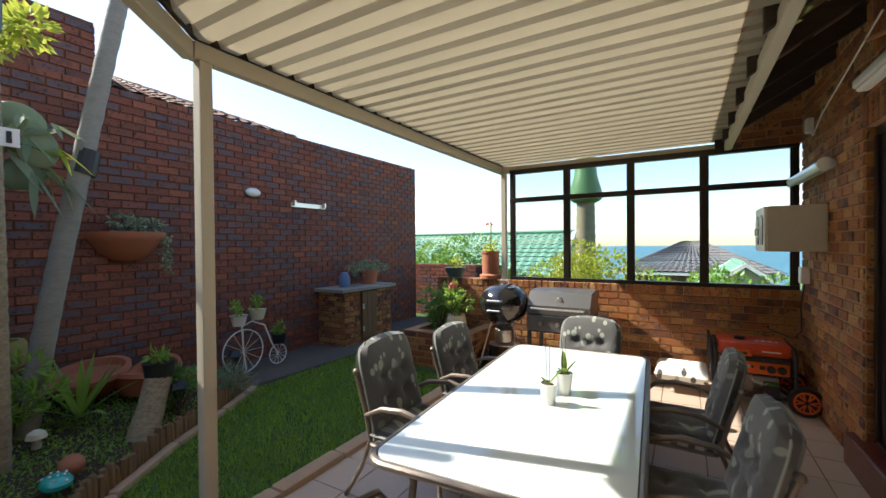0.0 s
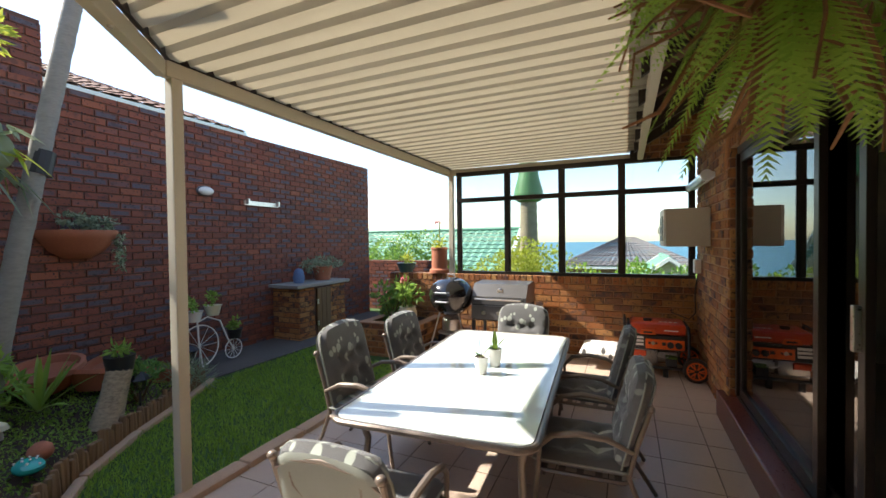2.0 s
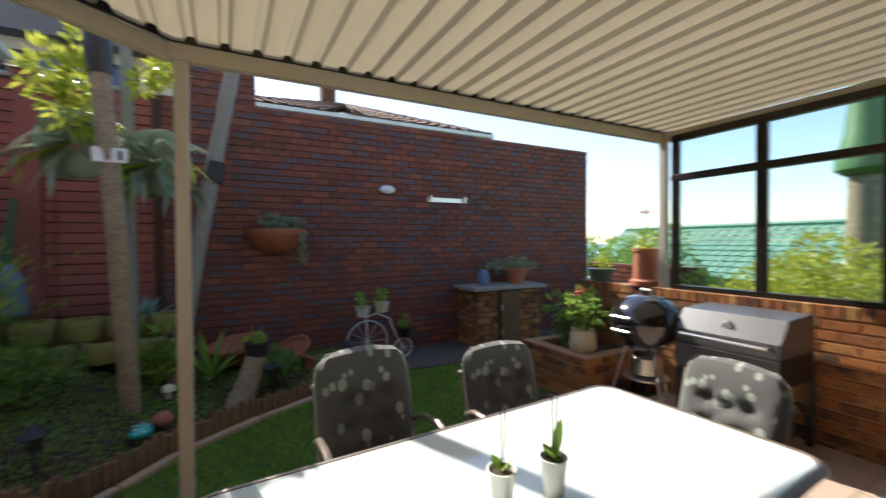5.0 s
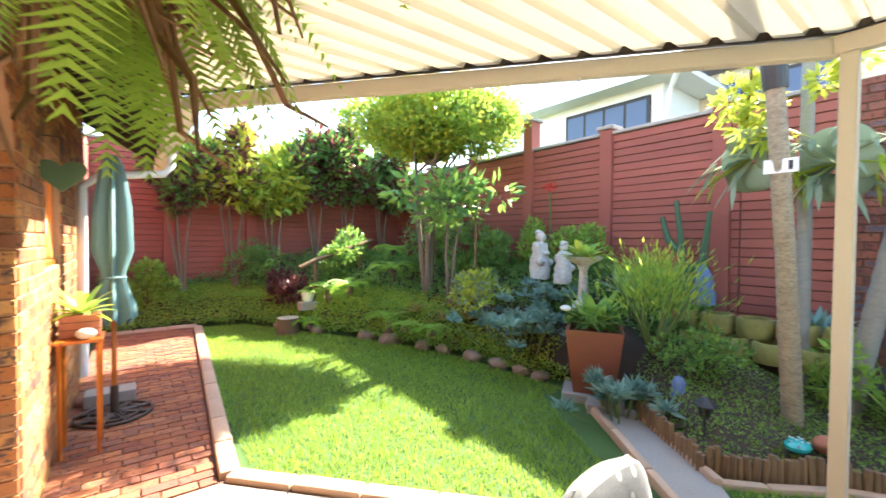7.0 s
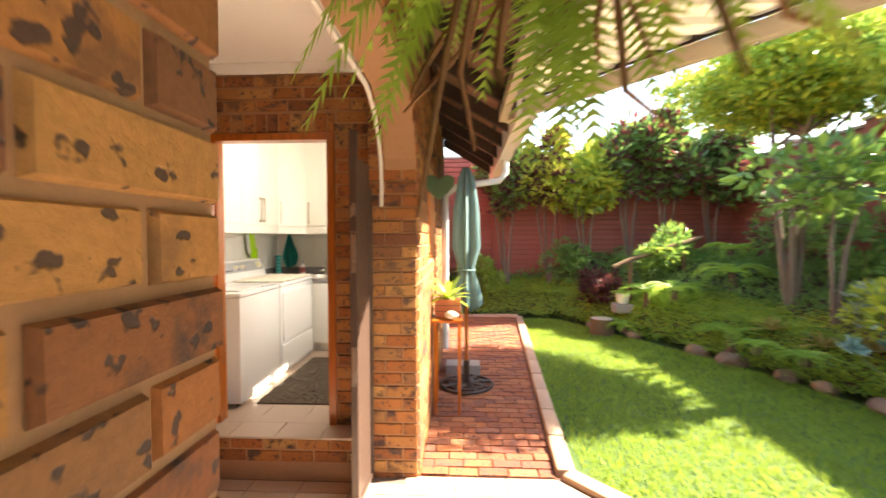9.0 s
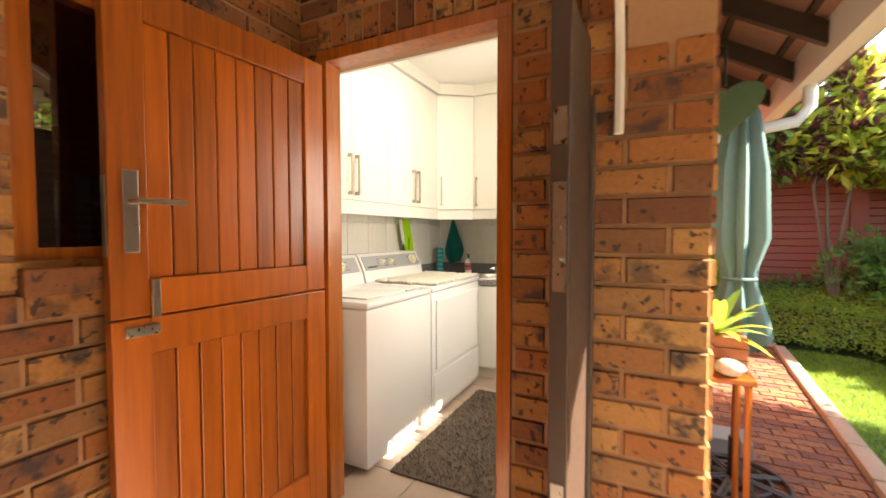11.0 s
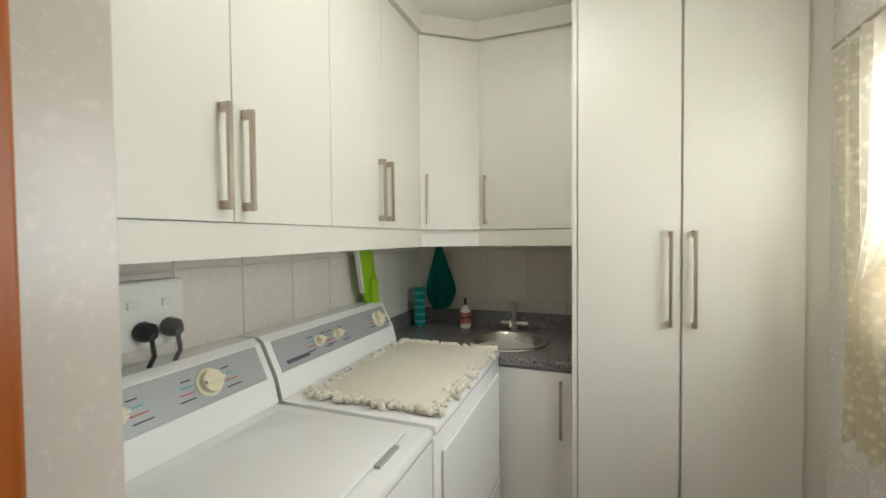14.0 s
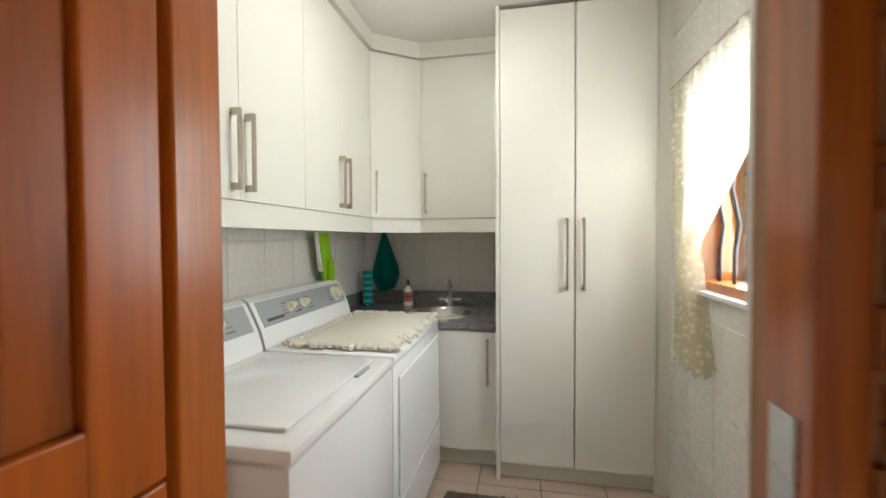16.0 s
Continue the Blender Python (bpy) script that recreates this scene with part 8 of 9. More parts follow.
mass("foliage", t, LEAF_MID, p + np.array((-0.1, 0.18, 0.62)), o, 0.08, 0.03)

# tall planter on slabs
t = thing("tall_planter", "tall square red-brown planter with leafy plants and a white flower", "potted plant", at=(-3.36, -1.42, 0.05), turn=32)
t.scale = (1.25, 1.25, 1.1)
bm = bmesh.new()
lo = [bm.verts.new((x, y, 0.0)) for x, y in ((-0.16, -0.16), (0.16, -0.16), (0.16, 0.16), (-0.16, 0.16))]
hi = [bm.verts.new((x * 1.4, y * 1.4, 0.6)) for x, y in ((-0.16, -0.16), (0.16, -0.16), (0.16, 0.16), (-0.16, 0.16))]
ins = [bm.verts.new((x * 1.25, y * 1.25, 0.6)) for x, y in ((-0.16, -0.16), (0.16, -0.16), (0.16, 0.16), (-0.16, 0.16))]
dp = [bm.verts.new((x * 1.2, y * 1.2, 0.5)) for x, y in ((-0.16, -0.16), (0.16, -0.16), (0.16, 0.16), (-0.16, 0.16))]
bm.faces.new(lo[::-1])
bm.faces.new(dp)
for ra, rb in ((lo, hi), (hi, ins), (ins, dp)):
    for k in range(4):
        bm.faces.new((ra[k], ra[(k + 1) % 4], rb[(k + 1) % 4], rb[k]))
part("pot", bm, surface("red_brown_glaze", (0.2, 0.06, 0.035), 0.35, var=0.15, bump=0.04), t)
p, o = blob_points(420, (0.24, 0.24, 0.14), 7)
mass("foliage", t, LEAF_DARK, p + np.array((0, 0, 0.66)), o, 0.07, 0.04)
for k in range(16):
    a = k * 2.4
    part("leaf", one(blade_leaf, (0, 0, 0.6), (0.24 * math.cos(a), 0.24 * math.sin(a), 0.78 + 0.02 * k), 0.09, 0.08), LEAF_MID, t, smooth=True)
part("flower", one(ball, (-0.02, -0.24, 0.76), 0.05, 10, (1, 1, 0.6)), FLOWER_WHITE, t, smooth=True)
for x, y, a in ((-3.3, -1.55, 32), (-3.24, -1.2, 30)):
    solo("paving_slab", one(box, -0.27, 0.27, -0.17, 0.17, -0.06, 0.045, bevel=0.008), CONCRETE, "loose concrete slab under the planter", "slab", "planter slabs", at=(x, y, 0.0), turn=a)
t = thing("bird_bath", "white pedestal bird bath filled with leafy plants", "bird bath", at=(-3.78, -1.85, 0.82))
part("pedestal", one(lathe, [(0, 0), (0.13, 0), (0.12, 0.05), (0.06, 0.1), (0.05, 0.45), (0.08, 0.52), (0.2, 0.58), (0.22, 0.62), (0.18, 0.61), (0, 0.56)], 20), STATUE, t, smooth=True)
for k in range(22):
    a = k * 2.4
    l = 0.34 - 0.006 * k
    part("leaf", one(blade_leaf, (0, 0, 0.58), (l * math.cos(a), l * math.sin(a), 0.68 + 0.012 * k), 0.12, 0.1), LEAF_LIME if k % 3 == 0 else LEAF_MID, t, smooth=True)

# log arbour with a white pot, stump
t = thing("log_arbour", "rustic log rail on posts among the ferns", "garden feature", at=(-2.15, -6.5, 0.45))
part("post", one(tube, [(0, 0, -0.1), (0, 0, 0.75)], 0.035, 8), LOG, t, smooth=True)
part("post", one(tube, [(-0.95, -0.1, -0.1), (-0.95, -0.1, 0.98)], 0.035, 8), LOG, t, smooth=True)
part("rail", one(tube, [(0.3, 0.03, 0.64), (0, 0, 0.77), (-1.25, -0.12, 1.15)], 0.04, 8), LOG, t, smooth=True)
ferny(t, [((-0.5, -0.05, 0.95), (math.cos(a), math.sin(a), 0.5), 0.45, 0.6, 0.08, 16) for a in np.arange(0, 6.2, 0.6)], FERN_GREEN)
t = potted("white_pot", "small white pot with a fern by the log post", (-2.0, -6.45, 0.47), [(0, 0), (0.08, 0), (0.1, 0.05), (0.12, 0.17), (0.13, 0.18), (0.11, 0.18), (0, 0.15)], POT_WHITE, 0.15)
ferny(t, [((0, 0, 0.16), (math.cos(a), math.sin(a), 0.8), 0.28, 0.6, 0.05, 14) for a in np.arange(0, 6.2, 0.7)], FERN_GREEN)
solo("flat_stone", one(box, -0.16, 0.16, -0.12, 0.12, -0.1, 0.055, bevel=0.02), CONCRETE, "flat stone under the white pot", "stone", at=(-2.0, -6.45, 0.41))
t = thing("tree_stump", "cut tree stump on the lawn edge", "stump", at=(-1.6, -6.3, -0.04))
part("bark", one(lathe, [(0, 0), (0.2, 0), (0.19, 0.1), (0.185, 0.27), (0, 0.27)], 20), BARK_STEM, t, smooth=True)
part("cut_face", one(lathe, [(0.18, 0.272), (0.1, 0.276), (0, 0.276)], 20), surface("cut_wood", (0.5, 0.4, 0.28), 0.8, bump=0.2), t, "pale sawn top")

# ---- along the garage wall ----
t = thing("wall_pot", "terracotta half-bowl wall planter with trailing grey foliage", "wall planter", at=(-5.165, 1.45, 1.3))
bm = one(lathe, [(0, 0), (0.12, 0.01), (0.24, 0.09), (0.33, 0.22), (0.36, 0.26), (0.36, 0.31), (0.31, 0.31), (0, 0.26)], 24)
bmesh.ops.bisect_plane(bm, geom=bm.verts[:] + bm.edges[:] + bm.faces[:], plane_co=(0, 0, 0), plane_no=(-1, 0, 0), clear_outer=True)
part("bowl", bm, TERRACOTTA, t, smooth=True)
p, o = blob_points(500, (0.16, 0.34, 0.14), 7)
p[:, 0] = np.abs(p[:, 0])
mass("foliage", t, LEAF_GREY, p + np.array((0.1, 0.03, 0.36)), o, 0.05, 0.035, sag=0.2)
p = np.stack([RNG.uniform(0.2, 0.3, 120), 0.28 + RNG.normal(0, 0.03, 120), RNG.uniform(-0.12, 0.3, 120)], 1)
mass("trailing_shoots", t, LEAF_GREY, p, np.tile((0.3, 0, -1.0), (120, 1)), 0.05, 0.03)
t = thing("bulkhead_light", "oval white bulkhead light on the brick wall", "lamp", at=(-5.165, 2.94, 2.19))
part("base", one(ball, (0.02, 0, 0), 0.1, 16, (0.35, 1.35, 0.75)), GRILL_GREY, t, smooth=True)
part("cover", one(ball, (0.045, 0, 0), 0.085, 16, (0.55, 1.35, 0.72)), POT_WHITE, t, "frosted white cover", True)
t = thing("wall_bracket", "flat galvanised bracket fixed to the brick wall", "bracket", at=(-5.165, 3.93, 2.08))
part("strap", one(box, 0.0, 0.02, -0.34, 0.34, -0.035, 0.035, bevel=0.004), STEEL, t)
for y in (-0.3, 0.3):
    part("arm", one(box, 0.02, 0.08, y - 0.015, y + 0.015, -0.02, 0.06), STEEL, t)


def bicycle():
    t = thing("bicycle_planter", "white wire tricycle plant stand holding small pots", "plant stand", at=(-4.72, 2.5, -0.01))
    def wheel(y, r):
        bm = bmesh.new()
        tube(bm, [(0, y + r * math.cos(a), r + r * math.sin(a)) for a in (2 * math.pi * k / 28 for k in range(29))], 0.009, 6)
        for k in range(12):
            a = math.pi * k / 6
            tube(bm, [(0, y, r), (0, y + r * math.cos(a), r + r * math.sin(a))], 0.0035, 4)
        part("wheel", bm, POT_WHITE, t, smooth=True)
    wheel(0.0, 0.27)
    wheel(0.5, 0.13)
    part("frame", one(tube, [(0, 0, 0.27), (0, -0.02, 0.58), (0, 0.12, 0.63), (0, 0.3, 0.55), (0, 0.4, 0.3), (0, 0.5, 0.13)], 0.011, 6), POT_WHITE, t, smooth=True)
    part("frame", one(tube, [(0, 0.0, 0.27), (0.03, 0.02, 0.0)], 0.011, 6), POT_WHITE, t)
    for y, z, mt, lb in ((-0.06, 0.6, POT_WHITE, "white pot"), (0.2, 0.64, DIAL, "cream bowl"), (0.52, 0.27, BLACK_PLASTIC, "black basket")):
        pt = part("pot", one(lathe, [(0, 0), (0.07, 0), (0.1, 0.12), (0.11, 0.13), (0.09, 0.13), (0, 0.1)], 14, (0, y, z)), mt, t, lb, True)
        p, o = blob_points(90, (0.08, 0.08, 0.1), 4)
        mass("plant", pt, LEAF_MID, p + np.array((0, y, z + 0.2)), o, 0.06, 0.03)


bicycle()
store = thing("brick_cupboard", "low brick braai cupboard with a timber door and slab top", "cupboard", at=(-4.88, 4.72, 0))
part("body", one(box, -0.28, 0.28, -0.58, 0.58, -0.05, 0.82), MORTAR_DARK, store)
part("slab", one(box, -0.29, 0.34, -0.68, 0.68, 0.822, 0.88, bevel=0.008), CONCRETE, store, "grey concrete slab top")
dd = part("door", one(box, 0.292, 0.31, -0.2, 0.16, 0.03, 0.79), wood("dark_door", (0.16, 0.08, 0.035), 0.5, 0.2), store, "dark timber door")
for k in range(3):
    part("board", one(box, 0.311, 0.318, -0.19 + k * 0.115, -0.085 + k * 0.115, 0.04, 0.78, bevel=0.002), LOG, dd)
for z in (0.15, 0.52):
    part("hinge", one(box, 0.318, 0.324, -0.2, -0.16, z, z + 0.08), STEEL, dd)
later(store, facing(0.28, -0.58, 0, 90), plain(0, 1.16, 0.81, [(0.36, 0.76, 0, 0.81)]), 0.222, 0.073, 0.012, 0.012, 0.003, HOUSE_BRICK, "brick", singles=(0, 2, 0, 1), rest="brick_rest")
later(store, facing(-0.28, -0.58, 0, 0), plain(0, 0.56, 0.81), 0.222, 0.073, 0.012, 0.012, 0.003, HOUSE_BRICK, "brick", singles=(0, 2, 0, 1), rest="side_brick_rest")
solo("owl_ornament", one(lathe, [(0, 0), (0.08, 0), (0.1, 0.08), (0.085, 0.17), (0.07, 0.21), (0.05, 0.24), (0, 0.25)], 14), GNOME_BLUE, "blue-grey ceramic ornament on the slab", "ornament", smooth=True, at=(-4.85, 4.4, 0.881))
t = potted("terracotta_pot", "terracotta pot of trailing grey-green plant on the slab", (-4.88, 5.04, 0.881), [(0, 0), (0.13, 0), (0.17, 0.2), (0.19, 0.2), (0.19, 0.25), (0.16, 0.25), (0, 0.22)], TERRACOTTA, 0.22)
p, o = blob_points(520, (0.3, 0.5, 0.13), 8)
mass("foliage", t, LEAF_GREY, p + np.array((0.05, -0.05, 0.3)), o, 0.07, 0.022, sag=0.3)

# pots by the seaward wall
t = potted("cream_pot", "cream glazed pot with a pink-flowering plant", (-2.6, 4.14, 0.361), [(0, 0), (0.09, 0), (0.14, 0.1), (0.13, 0.22), (0.11, 0.27), (0.12, 0.28), (0.1, 0.28), (0, 0.25)], surface("cream_glaze", (0.6, 0.52, 0.36), 0.3, var=0.1, bump=0.05), 0.25)
p, o = blob_points(150, (0.2, 0.2, 0.2), 6)
mass("foliage", t, LEAF_MID, p + np.array((0, 0, 0.5)), o, 0.09, 0.045)
p, o = blob_points(40, (0.12, 0.12, 0.05), 4)
mass("petals", t, FLOWER_PINK, p + np.array((-0.05, 0, 0.66)), o, 0.04, 0.035)
part("stem", stems(bmesh.new(), 0.6, 4, 0.1, 0.012), GREEN_STEM, t)
shrub("leafy_shrub", "green shrub growing in the brick planter", (-3.0, 4.4, 0.34), (0.25, 0.4, 0.35), 500, 0.1, 0.05, LEAF_DARK, material2=LEAF_MID)
t = potted("chimney_pot", "tall terracotta chimney pot with a flowering succulent", (-2.45, 4.93, 0.947), [(0, 0), (0.16, 0), (0.16, 0.05), (0.125, 0.07), (0.125, 0.36), (0.135, 0.37), (0.135, 0.4), (0.11, 0.4), (0, 0.37)], TERRACOTTA, 0.37)
p, o = blob_points(70, (0.1, 0.1, 0.1), 4)
mass("foliage", t, LEAF_LIME, p + np.array((0, 0, 0.46)), o, 0.09, 0.03)
part("flower_stalk", one(tube, [(0, 0, 0.38), (0.01, 0, 0.8)], 0.01, 6), GREEN_STEM, t)
p, o = blob_points(24, (0.06, 0.06, 0.02), 3)
mass("petals", t, FLOWER_PINK, p + np.array((0.01, 0, 0.81)), o, 0.05, 0.02)
t = potted("green_trough", "small blue-green trough with a plant on the wall", (-3.05, 4.93, 0.947), [(0, 0), (0.1, 0), (0.16, 0.14), (0.17, 0.15), (0.14, 0.15), (0, 0.12)], surface("blue_green_glaze", (0.08, 0.15, 0.14), 0.4, var=0.15, bump=0.04), 0.12)
p, o = blob_points(70, (0.1, 0.1, 0.1), 4)
mass("foliage", t, LEAF_LIME, p + np.array((0, 0, 0.2)), o, 0.08, 0.03)

# ---- along the paved path ----
IRON = surface("brown_cast_iron", (0.08, 0.06, 0.05), 0.5, metal=0.5, var=0.2, bump=0.2)
CANVAS = surface("blue_green_canvas", (0.12, 0.22, 0.22), 0.85, var=0.2, fine=150, bump=0.3, stretch=(1, 1, 0.2))
t = thing("patio_umbrella", "closed blue-green patio umbrella on a cast iron base", "umbrella", at=(0.72, -3.66, 0.002))
base = bmesh.new()
for r_ in (0.1, 0.19, 0.28):
    tube(base, [(r_ * math.cos(a), r_ * math.sin(a), 0.02) for a in (2 * math.pi * k / 32 for k in range(33))], 0.014, 6)
for k in range(8):
    a = k * math.pi / 4
    tube(base, [(0.04 * math.cos(a), 0.04 * math.sin(a), 0.035), (0.28 * math.cos(a + 0.35), 0.28 * math.sin(a + 0.35), 0.02)], 0.012, 6)
    tube(base, [(0.04 * math.cos(a), 0.04 * math.sin(a), 0.035), (0.28 * math.cos(a - 0.35), 0.28 * math.sin(a - 0.35), 0.02)], 0.012, 6)
part("base", base, IRON, t, smooth=True)
part("socket", one(tube, [(0, 0, 0.02), (0, 0, 0.28)], 0.032, 12), IRON, t, smooth=True)
part("pole", one(tube, [(0, 0, 0.2), (0, 0, 2.35)], 0.02, 10), FRAME_WOOD, t, smooth=True)
bm = bmesh.new()
rings = []
for i, (z, r_) in enumerate(((2.36, 0.03), (2.25, 0.07), (1.9, 0.11), (1.5, 0.12), (1.3, 0.07), (1.22, 0.075), (1.0, 0.13), (0.86, 0.14))):
    rings.append([bm.verts.new((r_ * (1 + 0.28 * math.cos(8 * a)) * math.cos(a), r_ * (1 + 0.28 * math.cos(8 * a)) * math.sin(a), z + (0.04 * math.cos(8 * a) if i == 7 else 0))) for a in (2 * math.pi * k / 48 for k in range(48))])
for a, c in zip(rings, rings[1:]):
    for k in range(48):
        bm.faces.new((a[k], a[(k + 1) % 48], c[(k + 1) % 48], c[k]))
part("canopy", bm, CANVAS, t, "furled canvas canopy", True)
part("tie", one(tube, [(0.085 * math.cos(a), 0.085 * math.sin(a), 1.26) for a in (2 * math.pi * k / 20 for k in range(21))], 0.012, 6), CANVAS, t)
solo("concrete_block", one(box, -0.2, 0.2, -0.12, 0.12, 0, 0.12, bevel=0.01), CONCRETE, "grey concrete block on the paving", "block", at=(0.76, -4.1, 0.0))
t = thing("plant_stand", "narrow wooden plant stand against the house wall", "table", at=(0.9, -3.05, 0.0))
part("top", one(box, -0.14, 0.14, -0.16, 0.16, 0.84, 0.865, bevel=0.005), FRAME_WOOD, t)
for x in (-0.11, 0.11):
    for y in (-0.13, 0.13):
        part("leg", one(tube, [(x, y, 0.0), (x, y, 0.84)], 0.014, 6), FRAME_WOOD, t)
t = thing("wooden_box_plant", "bright green plant in a square wooden box", "potted plant", at=(0.9, -3.1, 0.866))
part("box", one(box, -0.12, 0.12, -0.1, 0.1, 0, 0.17, bevel=0.004), TERRACOTTA, t)
for z in (0.06, 0.115):
    part("band", one(box, -0.123, 0.123, -0.103, 0.103, z, z + 0.006), BARK_STEM, t)
for k in range(22):
    a = k * 2.4
    l = 0.3 - 0.004 * k
    part("leaf", one(blade_leaf, (0, 0, 0.16), (l * math.cos(a) * 0.9, l * math.sin(a) * 0.9, 0.22 + 0.014 * k), 0.055, 0.12), LEAF_LIME if k % 2 else LEAF_MID, t, smooth=True)
solo("shell_ornament", one(ball, (0, 0, 0.04), 0.06, 12, (1.1, 0.9, 0.7)), STATUE, "pale carved shell on the plant stand", "ornament", smooth=True, at=(0.86, -2.94, 0.866))
bm = prism(bmesh.new(), [(0.13 * math.sin(a) ** 3, 0.1 * (math.cos(a) - 0.38 * math.cos(2 * a) - 0.15 * math.cos(3 * a))) for a in (2 * math.pi * k / 28 for k in range(28))], "y", -0.012, 0.012)
solo("heart_ornament", bm, CACTUS, "dark green metal heart hanging by the pillar", "ornament", at=(0.95, -2.6, 1.92))
solo("ornament_hook", one(tube, [(1.05, -2.6, 2.16), (0.95, -2.6, 2.16), (0.95, -2.6, 2.0)], 0.006, 6), BLACK_PLASTIC, "black iron hook on the brick wall", "hook")
t = thing("wall_ornament", "white scalloped ceramic ornament on the brick corner", "ornament", at=(1.02, 0.55, 1.76))
part("dish", one(ball, (0, 0, 0.018), 0.042, 10, (0.35, 1.2, 0.9)), POT_WHITE, t, smooth=True)
for k in range(7):
    a = math.pi * k / 6
    part("scallop", one(ball, (0, 0.045 * math.cos(a), -0.03 * math.sin(a)), 0.017, 8, (0.5, 1, 1.5)), POT_WHITE, t, smooth=True)

# ---- beyond the garden ----
GREEN_ROOF = surface("green_roof_tile", (0.17, 0.33, 0.23), 0.5, var=0.15, bump=0.1, piece=0.15)
GREY_ROOF = surface("grey_roof_tile", (0.15, 0.13, 0.13), 0.7, var=0.2, bump=0.2, piece=0.15)
CREAM_WALL = surface("cream_plaster_wall", (0.62, 0.53, 0.4), 0.85, var=0.08, bump=0.1)
WHITE_WALL = surface("white_plaster_wall", (0.78, 0.77, 0.73), 0.8, var=0.06, bump=0.1)


def roof_slope(parent, a, b, c, d, rows, cols, material):
    """Tiles over a slope: a-b along the eave, d-c along the ridge."""
    a, b, c, d = (Vector(q) for q in (a, b, c, d))
    vs, fs = [], []
    up = (b - a).cross(d - a).normalized()
    for r in range(rows):
        for k in range(cols):
            def at(u, v, h):
                return tuple(a.lerp(b, u).lerp(d.lerp(c, u), v) + up * h)
            u0, u1, v0, v1 = k / cols, (k + 1) / cols, r / rows, (r + 1) / rows
            um = (u0 + u1) / 2
            i = len(vs)
            vs += [at(u0, v0, 0.03), at(um, v0, 0.075), at(u1, v0, 0.03), at(u1, v1, 0.0), at(um, v1, 0.045), at(u0, v1, 0.0)]
            fs += [(i, i + 1, i + 4, i + 5), (i + 1, i + 2, i + 3, i + 4)]
    ob = tagged(new("roof_tiles", raw_mesh("roof_tiles", vs, fs, material)), kind="stuff")
    ob.parent = parent
    return ob


def green_house(at, turn, w, d, eave, ridge, label):
    """A gabled house: ridge along x."""
    t = thing("house", label, "house", "houses toward the sea", at, turn)
    part("wall", one(box, -w, w, -d, d, -4, eave), CREAM_WALL, t)
    for s in (-1, 1):
        part("gable", prism(bmesh.new(), [(-d, eave), (d, eave), (0, ridge - 0.08)], "x", s * w - 0.1, s * w + 0.02), CREAM_WALL, t)
        part("barge_board", one(tube, [(s * (w + 0.3), -d - 0.35, eave - 0.2), (s * (w + 0.3), 0, ridge + 0.05), (s * (w + 0.3), d + 0.35, eave - 0.2)], 0.09, 4), WHITE_WALL, t)
    for s in (-1, 1):
        roof_slope(t, (-(w + 0.3) * s, -s * (d + 0.35), eave - 0.2), ((w + 0.3) * s, -s * (d + 0.35), eave - 0.2), ((w + 0.3) * s, 0, ridge), (-(w + 0.3) * s, 0, ridge), 10, int(w * 7), GREEN_ROOF)
    part("ridge", one(tube, [(-w - 0.3, 0, ridge + 0.05), (w + 0.3, 0, ridge + 0.05)], 0.09, 6), GREEN_ROOF, t)


green_house((-7.3, 15.5, 0), 0, 3.4, 2.2, 0.55, 1.85, "cream house with a green tiled gable roof")
green_house((1.5, 15.5, 0), 90, 1.5, 1.3, -0.2, 0.75, "small green-roofed gabled house among hedges")


def hip_house(at, w, d, eave, apex, ridge, material, label, name="house"):
    t = thing(name, label, "house", at=at)
    part("wall", one(box, -w + 0.4, w - 0.4, -d + 0.4, d - 0.4, -5, eave), surface("brown_brick_wall", (0.25, 0.13, 0.09), 0.85, var=0.2), t)
    part("fascia", one(box, -w, w, -d, d, eave - 0.12, eave), WHITE_WALL, t)
    e = eave + 0.01
    for q in (((-w, -d, e), (w, -d, e), (ridge, 0, apex), (-ridge, 0, apex)), ((w, -d, e), (w, d, e), (ridge, 0, apex), (ridge, 0, apex)), ((w, d, e), (-w, d, e), (-ridge, 0, apex), (ridge, 0, apex)), ((-w, d, e), (-w, -d, e), (-ridge, 0, apex), (-ridge, 0, apex))):
        roof_slope(t, *q, 12, 22, material)
    return t


hip_house((0.3, 22, 0), 3.0, 3.0, 0.2, 1.5, 0.3, GREY_ROOF, "brick house with a grey hipped tile roof")
g = hip_house((-15.5, 5.0, 0), 3.0, 5.0, 5.5, 6.7, 0.3, ROOF_TILE, "neighbouring house with a brown hipped tile roof")
part("chimney", one(box, 0.4, 0.9, -1.0, -0.5, 6.0, 7.1), HOUSE_BRICK, g)


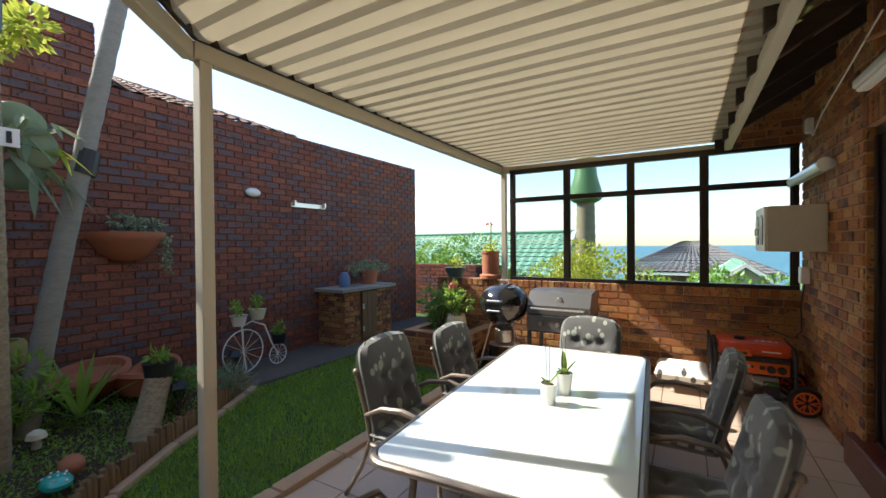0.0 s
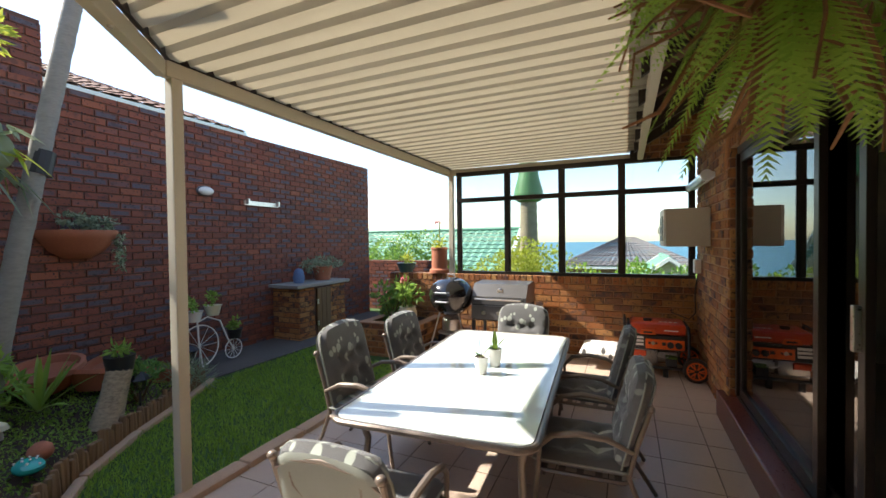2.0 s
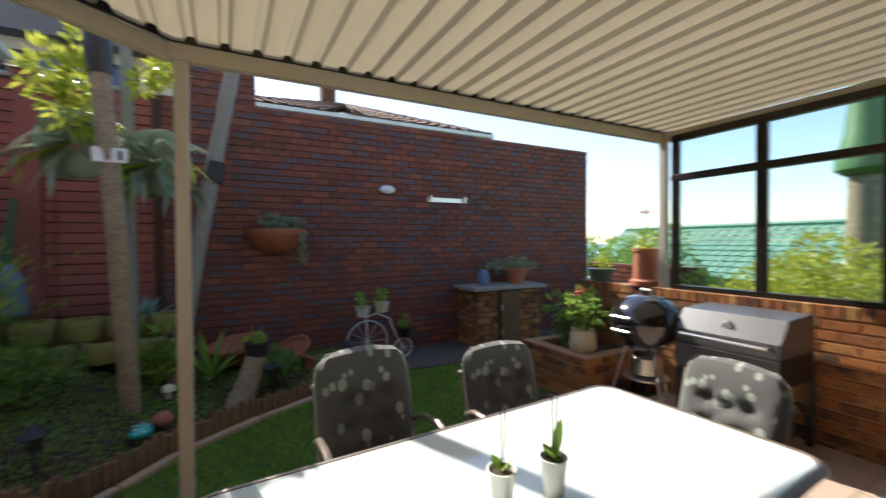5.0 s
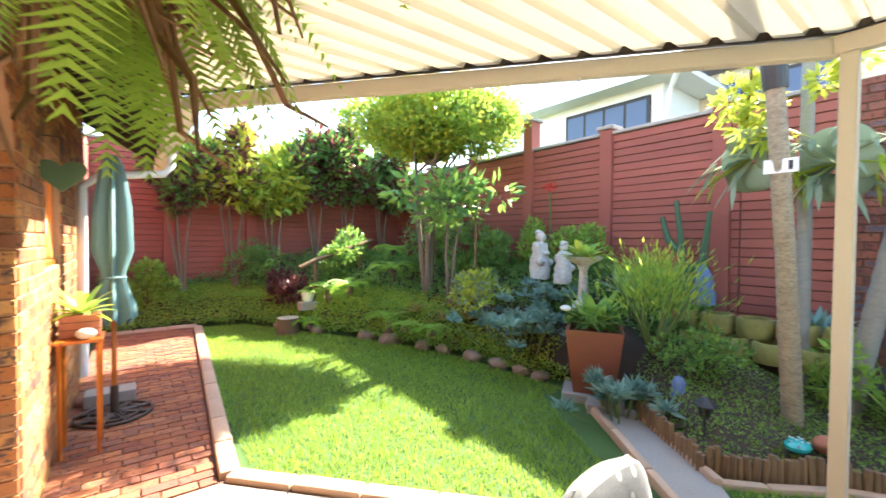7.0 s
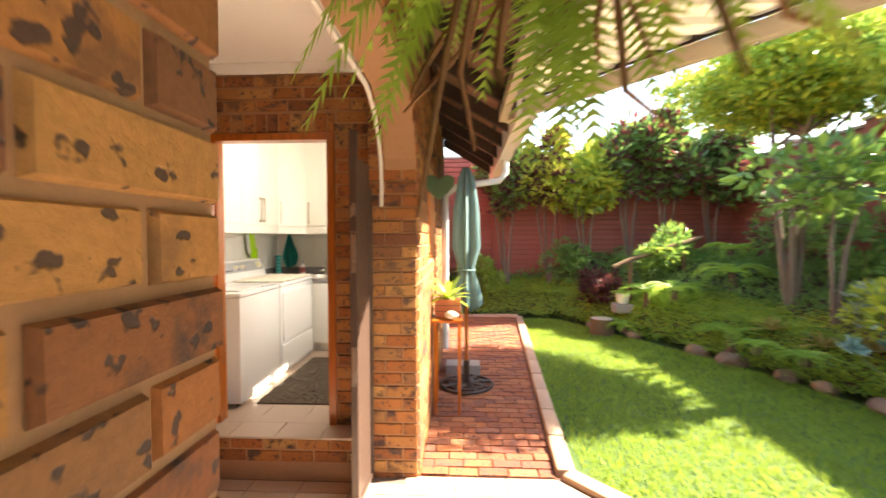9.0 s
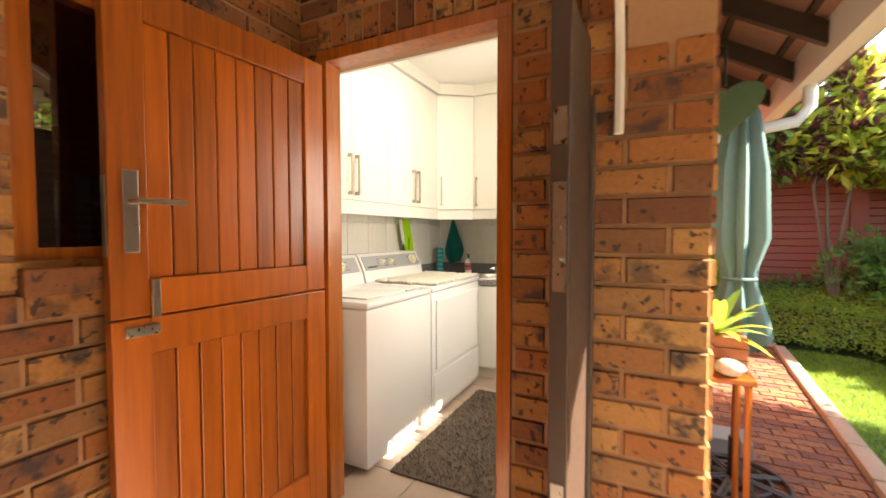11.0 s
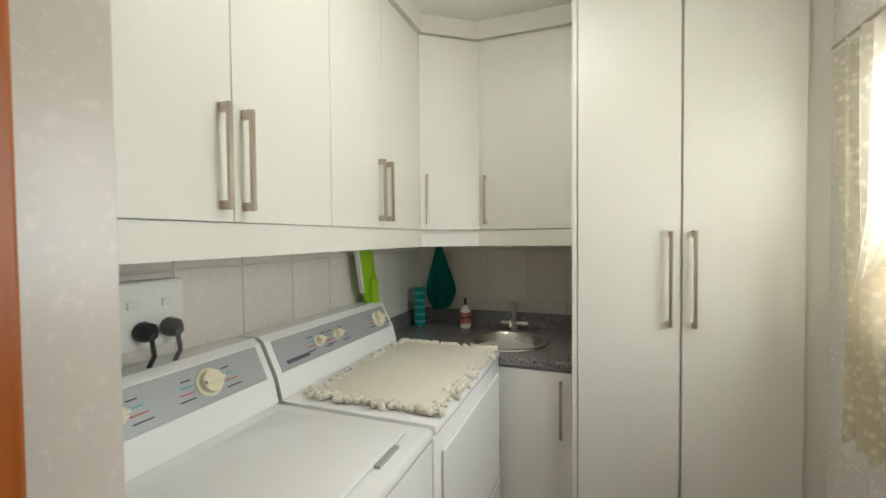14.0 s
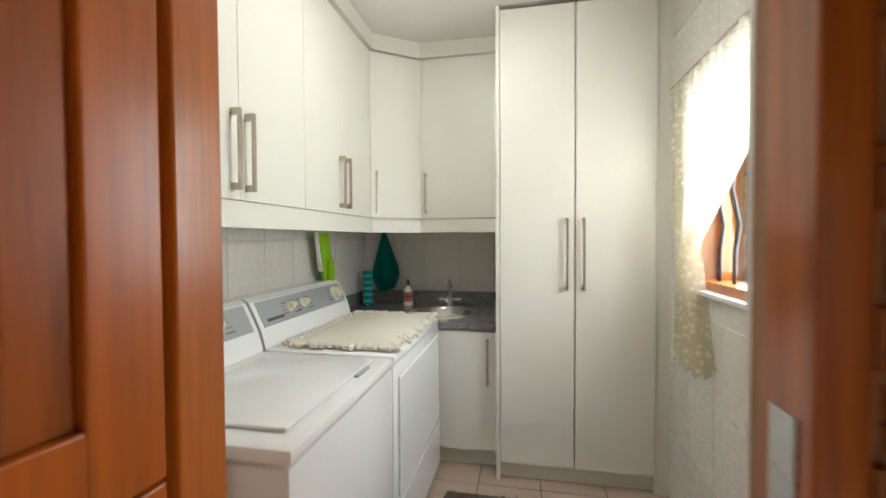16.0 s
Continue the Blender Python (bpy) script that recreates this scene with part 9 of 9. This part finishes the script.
def white_house():
    t = thing("house", "white double-storey neighbour house with dark timber windows", "house", at=(-11.5, -7.2, 0))
    part("wall", one(box, -3, 1.2, -3.0, 3.2, 0, 5.6), WHITE_WALL, t)
    part("wall", one(box, -5, -1.0, 2.0, 8.0, 0, 6.2), CREAM_WALL, t)
    part("roof", prism(bmesh.new(), [(-3.4, 5.6), (3.9, 5.6), (3.9, 5.75), (-0.2, 6.6), (-3.4, 5.75)], "x", -3.2, 1.9), WHITE_WALL, t, "white gable with a deep eave")
    part("roof", prism(bmesh.new(), [(1.6, 6.2), (8.6, 6.2), (5.0, 8.2)], "x", -5.4, -0.5), GREY_ROOF, t)
    for y0, y1, z0, z1, x in ((0.3, 2.9, 4.3, 5.35, 1.2), (3.6, 6.2, 5.0, 5.9, -1.0)):
        wdw = part("window", one(box, x, x + 0.08, y0, y1, z0, z1), BRONZE_ALU, t)
        n = 4
        for k in range(n):
            a = y0 + 0.08 + k * (y1 - y0 - 0.08) / n
            part("pane", one(box, x + 0.081, x + 0.09, a, a + (y1 - y0 - 0.08) / n - 0.08, z0 + 0.1, z1 - 0.1), WIN_DARK, wdw)
    part("cowl", one(tube, [(-1.0, -1.2, 6.2), (-1.0, -1.2, 7.4)], 0.35, 10), STEEL, t, "metal chimney cowl")
    part("gutter", one(tube, [(1.95, 3.9, 5.6), (1.5, 3.5, 5.2), (1.4, 3.3, 4.2)], 0.06, 8), WHITE_WALL, t)


m, b = blank("dark_window_glass")
b.inputs["Base Color"].default_value = (0.08, 0.1, 0.16, 1)
b.inputs["Roughness"].default_value = 0.05
WIN_DARK = m
white_house()

# plants seaward of the window
sea_palm = ringed("palm_tree", "stout royal palm trunk with a green crownshaft", [(-1.95, 9.2, -0.1), (-1.95, 9.2, 1.2), (-1.95, 9.2, 2.55)], 0.24, BARK_PALM, 0.2)
part("crownshaft", one(lathe, [(0.24, 2.6), (0.36, 2.68), (0.36, 2.85), (0.26, 3.2), (0.2, 3.8), (0.15, 4.4), (0, 4.5)], 18), surface("green_crownshaft", (0.07, 0.19, 0.06), 0.4, var=0.15, bump=0.05), sea_palm, "smooth green crownshaft", True)
for k in range(8):
    a = k * 0.785
    ferny(sea_palm, [((0, 0, 4.4), (math.cos(a), math.sin(a), 0.9), 2.2, 0.8, 0.5, 26)], LEAF_MID)
YELLOW_LEAF = leafy("golden_leaf", (0.3, 0.36, 0.03), (0.55, 0.55, 0.08))
shrub("round_bush", "clipped round golden-green bush outside the window", (-1.55, 6.6, 0.0), (0.95, 0.85, 0.8), 7000, 0.06, 0.045, YELLOW_LEAF, "bush", top=0.82, clumps=24)
shrub("hedge_bush", "dense green bush outside the window", (0.75, 6.5, 0.0), (0.6, 0.6, 0.7), 3000, 0.08, 0.05, LEAF_MID, "bush", top=0.62, material2=LEAF_DARK, clumps=16)
for x, y, w, z in ((-3.2, 7.2, 0.6, 0.55), (-2.4, 6.0, 0.5, 0.5), (-0.4, 7.6, 0.7, 0.45), (0.2, 7.9, 0.7, 0.5), (1.5, 7.5, 0.7, 0.55)):
    shrub("hedge_bush", "green hedge bush beyond the low wall", (x, y, 0.0), (w, 0.5, 0.55), 1600, 0.08, 0.045, LEAF_MID, "bush", "hedge", top=z, material2=LEAF_LIME, clumps=12)
for x, y, w in ((-4.6, 8.3, 0.8), (-5.6, 8.6, 0.9), (-6.8, 8.8, 0.9)):
    shrub("hedge_bush", "dark green hedge above the low boundary wall", (x, y, 0.0), (w, 0.6, 0.85), 2200, 0.09, 0.05, LEAF_DARK, "bush", "hedge", top=0.9, material2=LEAF_MID, clumps=14)

# paving bricks of the path
def path_span(v0, v1):
    y = -1.96 - (v0 + v1) / 2
    return [(0.012, 1.05 - (0.06 - (-1.98 - y) * 0.076 + 0.07))]


PAVE = Matrix(((-1, 0, 0, 1.06), (0, 0, -1, -1.96), (0, -1, 0, -0.012), (0, 0, 0, 1)))
later(path, PAVE, (5.6, path_span), 0.2, 0.097, 0.005, 0.014, 0.004, PAVER_BRICK, "paver", singles=(0, 1.5, 0, 4.8), rest="paver_rest", jitter=0.004)

# ---- bricks, tiles and other pieces, last ----
lay_tiles()
for a, k in PIECES:
    lay_pieces(*a, **k)

# the patio, the garden and all that stands on them lie lower than the house floor
HOUSE_LEVEL = ("wall_", "window", "door", "ceiling", "roof", "rafter", "batten", "fascia", "gutter", "trim", "floor_", "bulkhead", "reveal", "patio_awning", "house", "water", "camera", "sun", "tube_", "step", "junction_box", "flood_light", "hanging_fern", "heart_ornament", "ornament_hook", "chimney_pot", "green_trough", "stable_door")
for ob in list(bpy.data.objects):
    indoors = ob.location.x > 1.23 and ob.location.y < -2.2
    if ob.parent is None and not indoors and not ob.name.startswith(HOUSE_LEVEL):
        ob.location.z += LOW
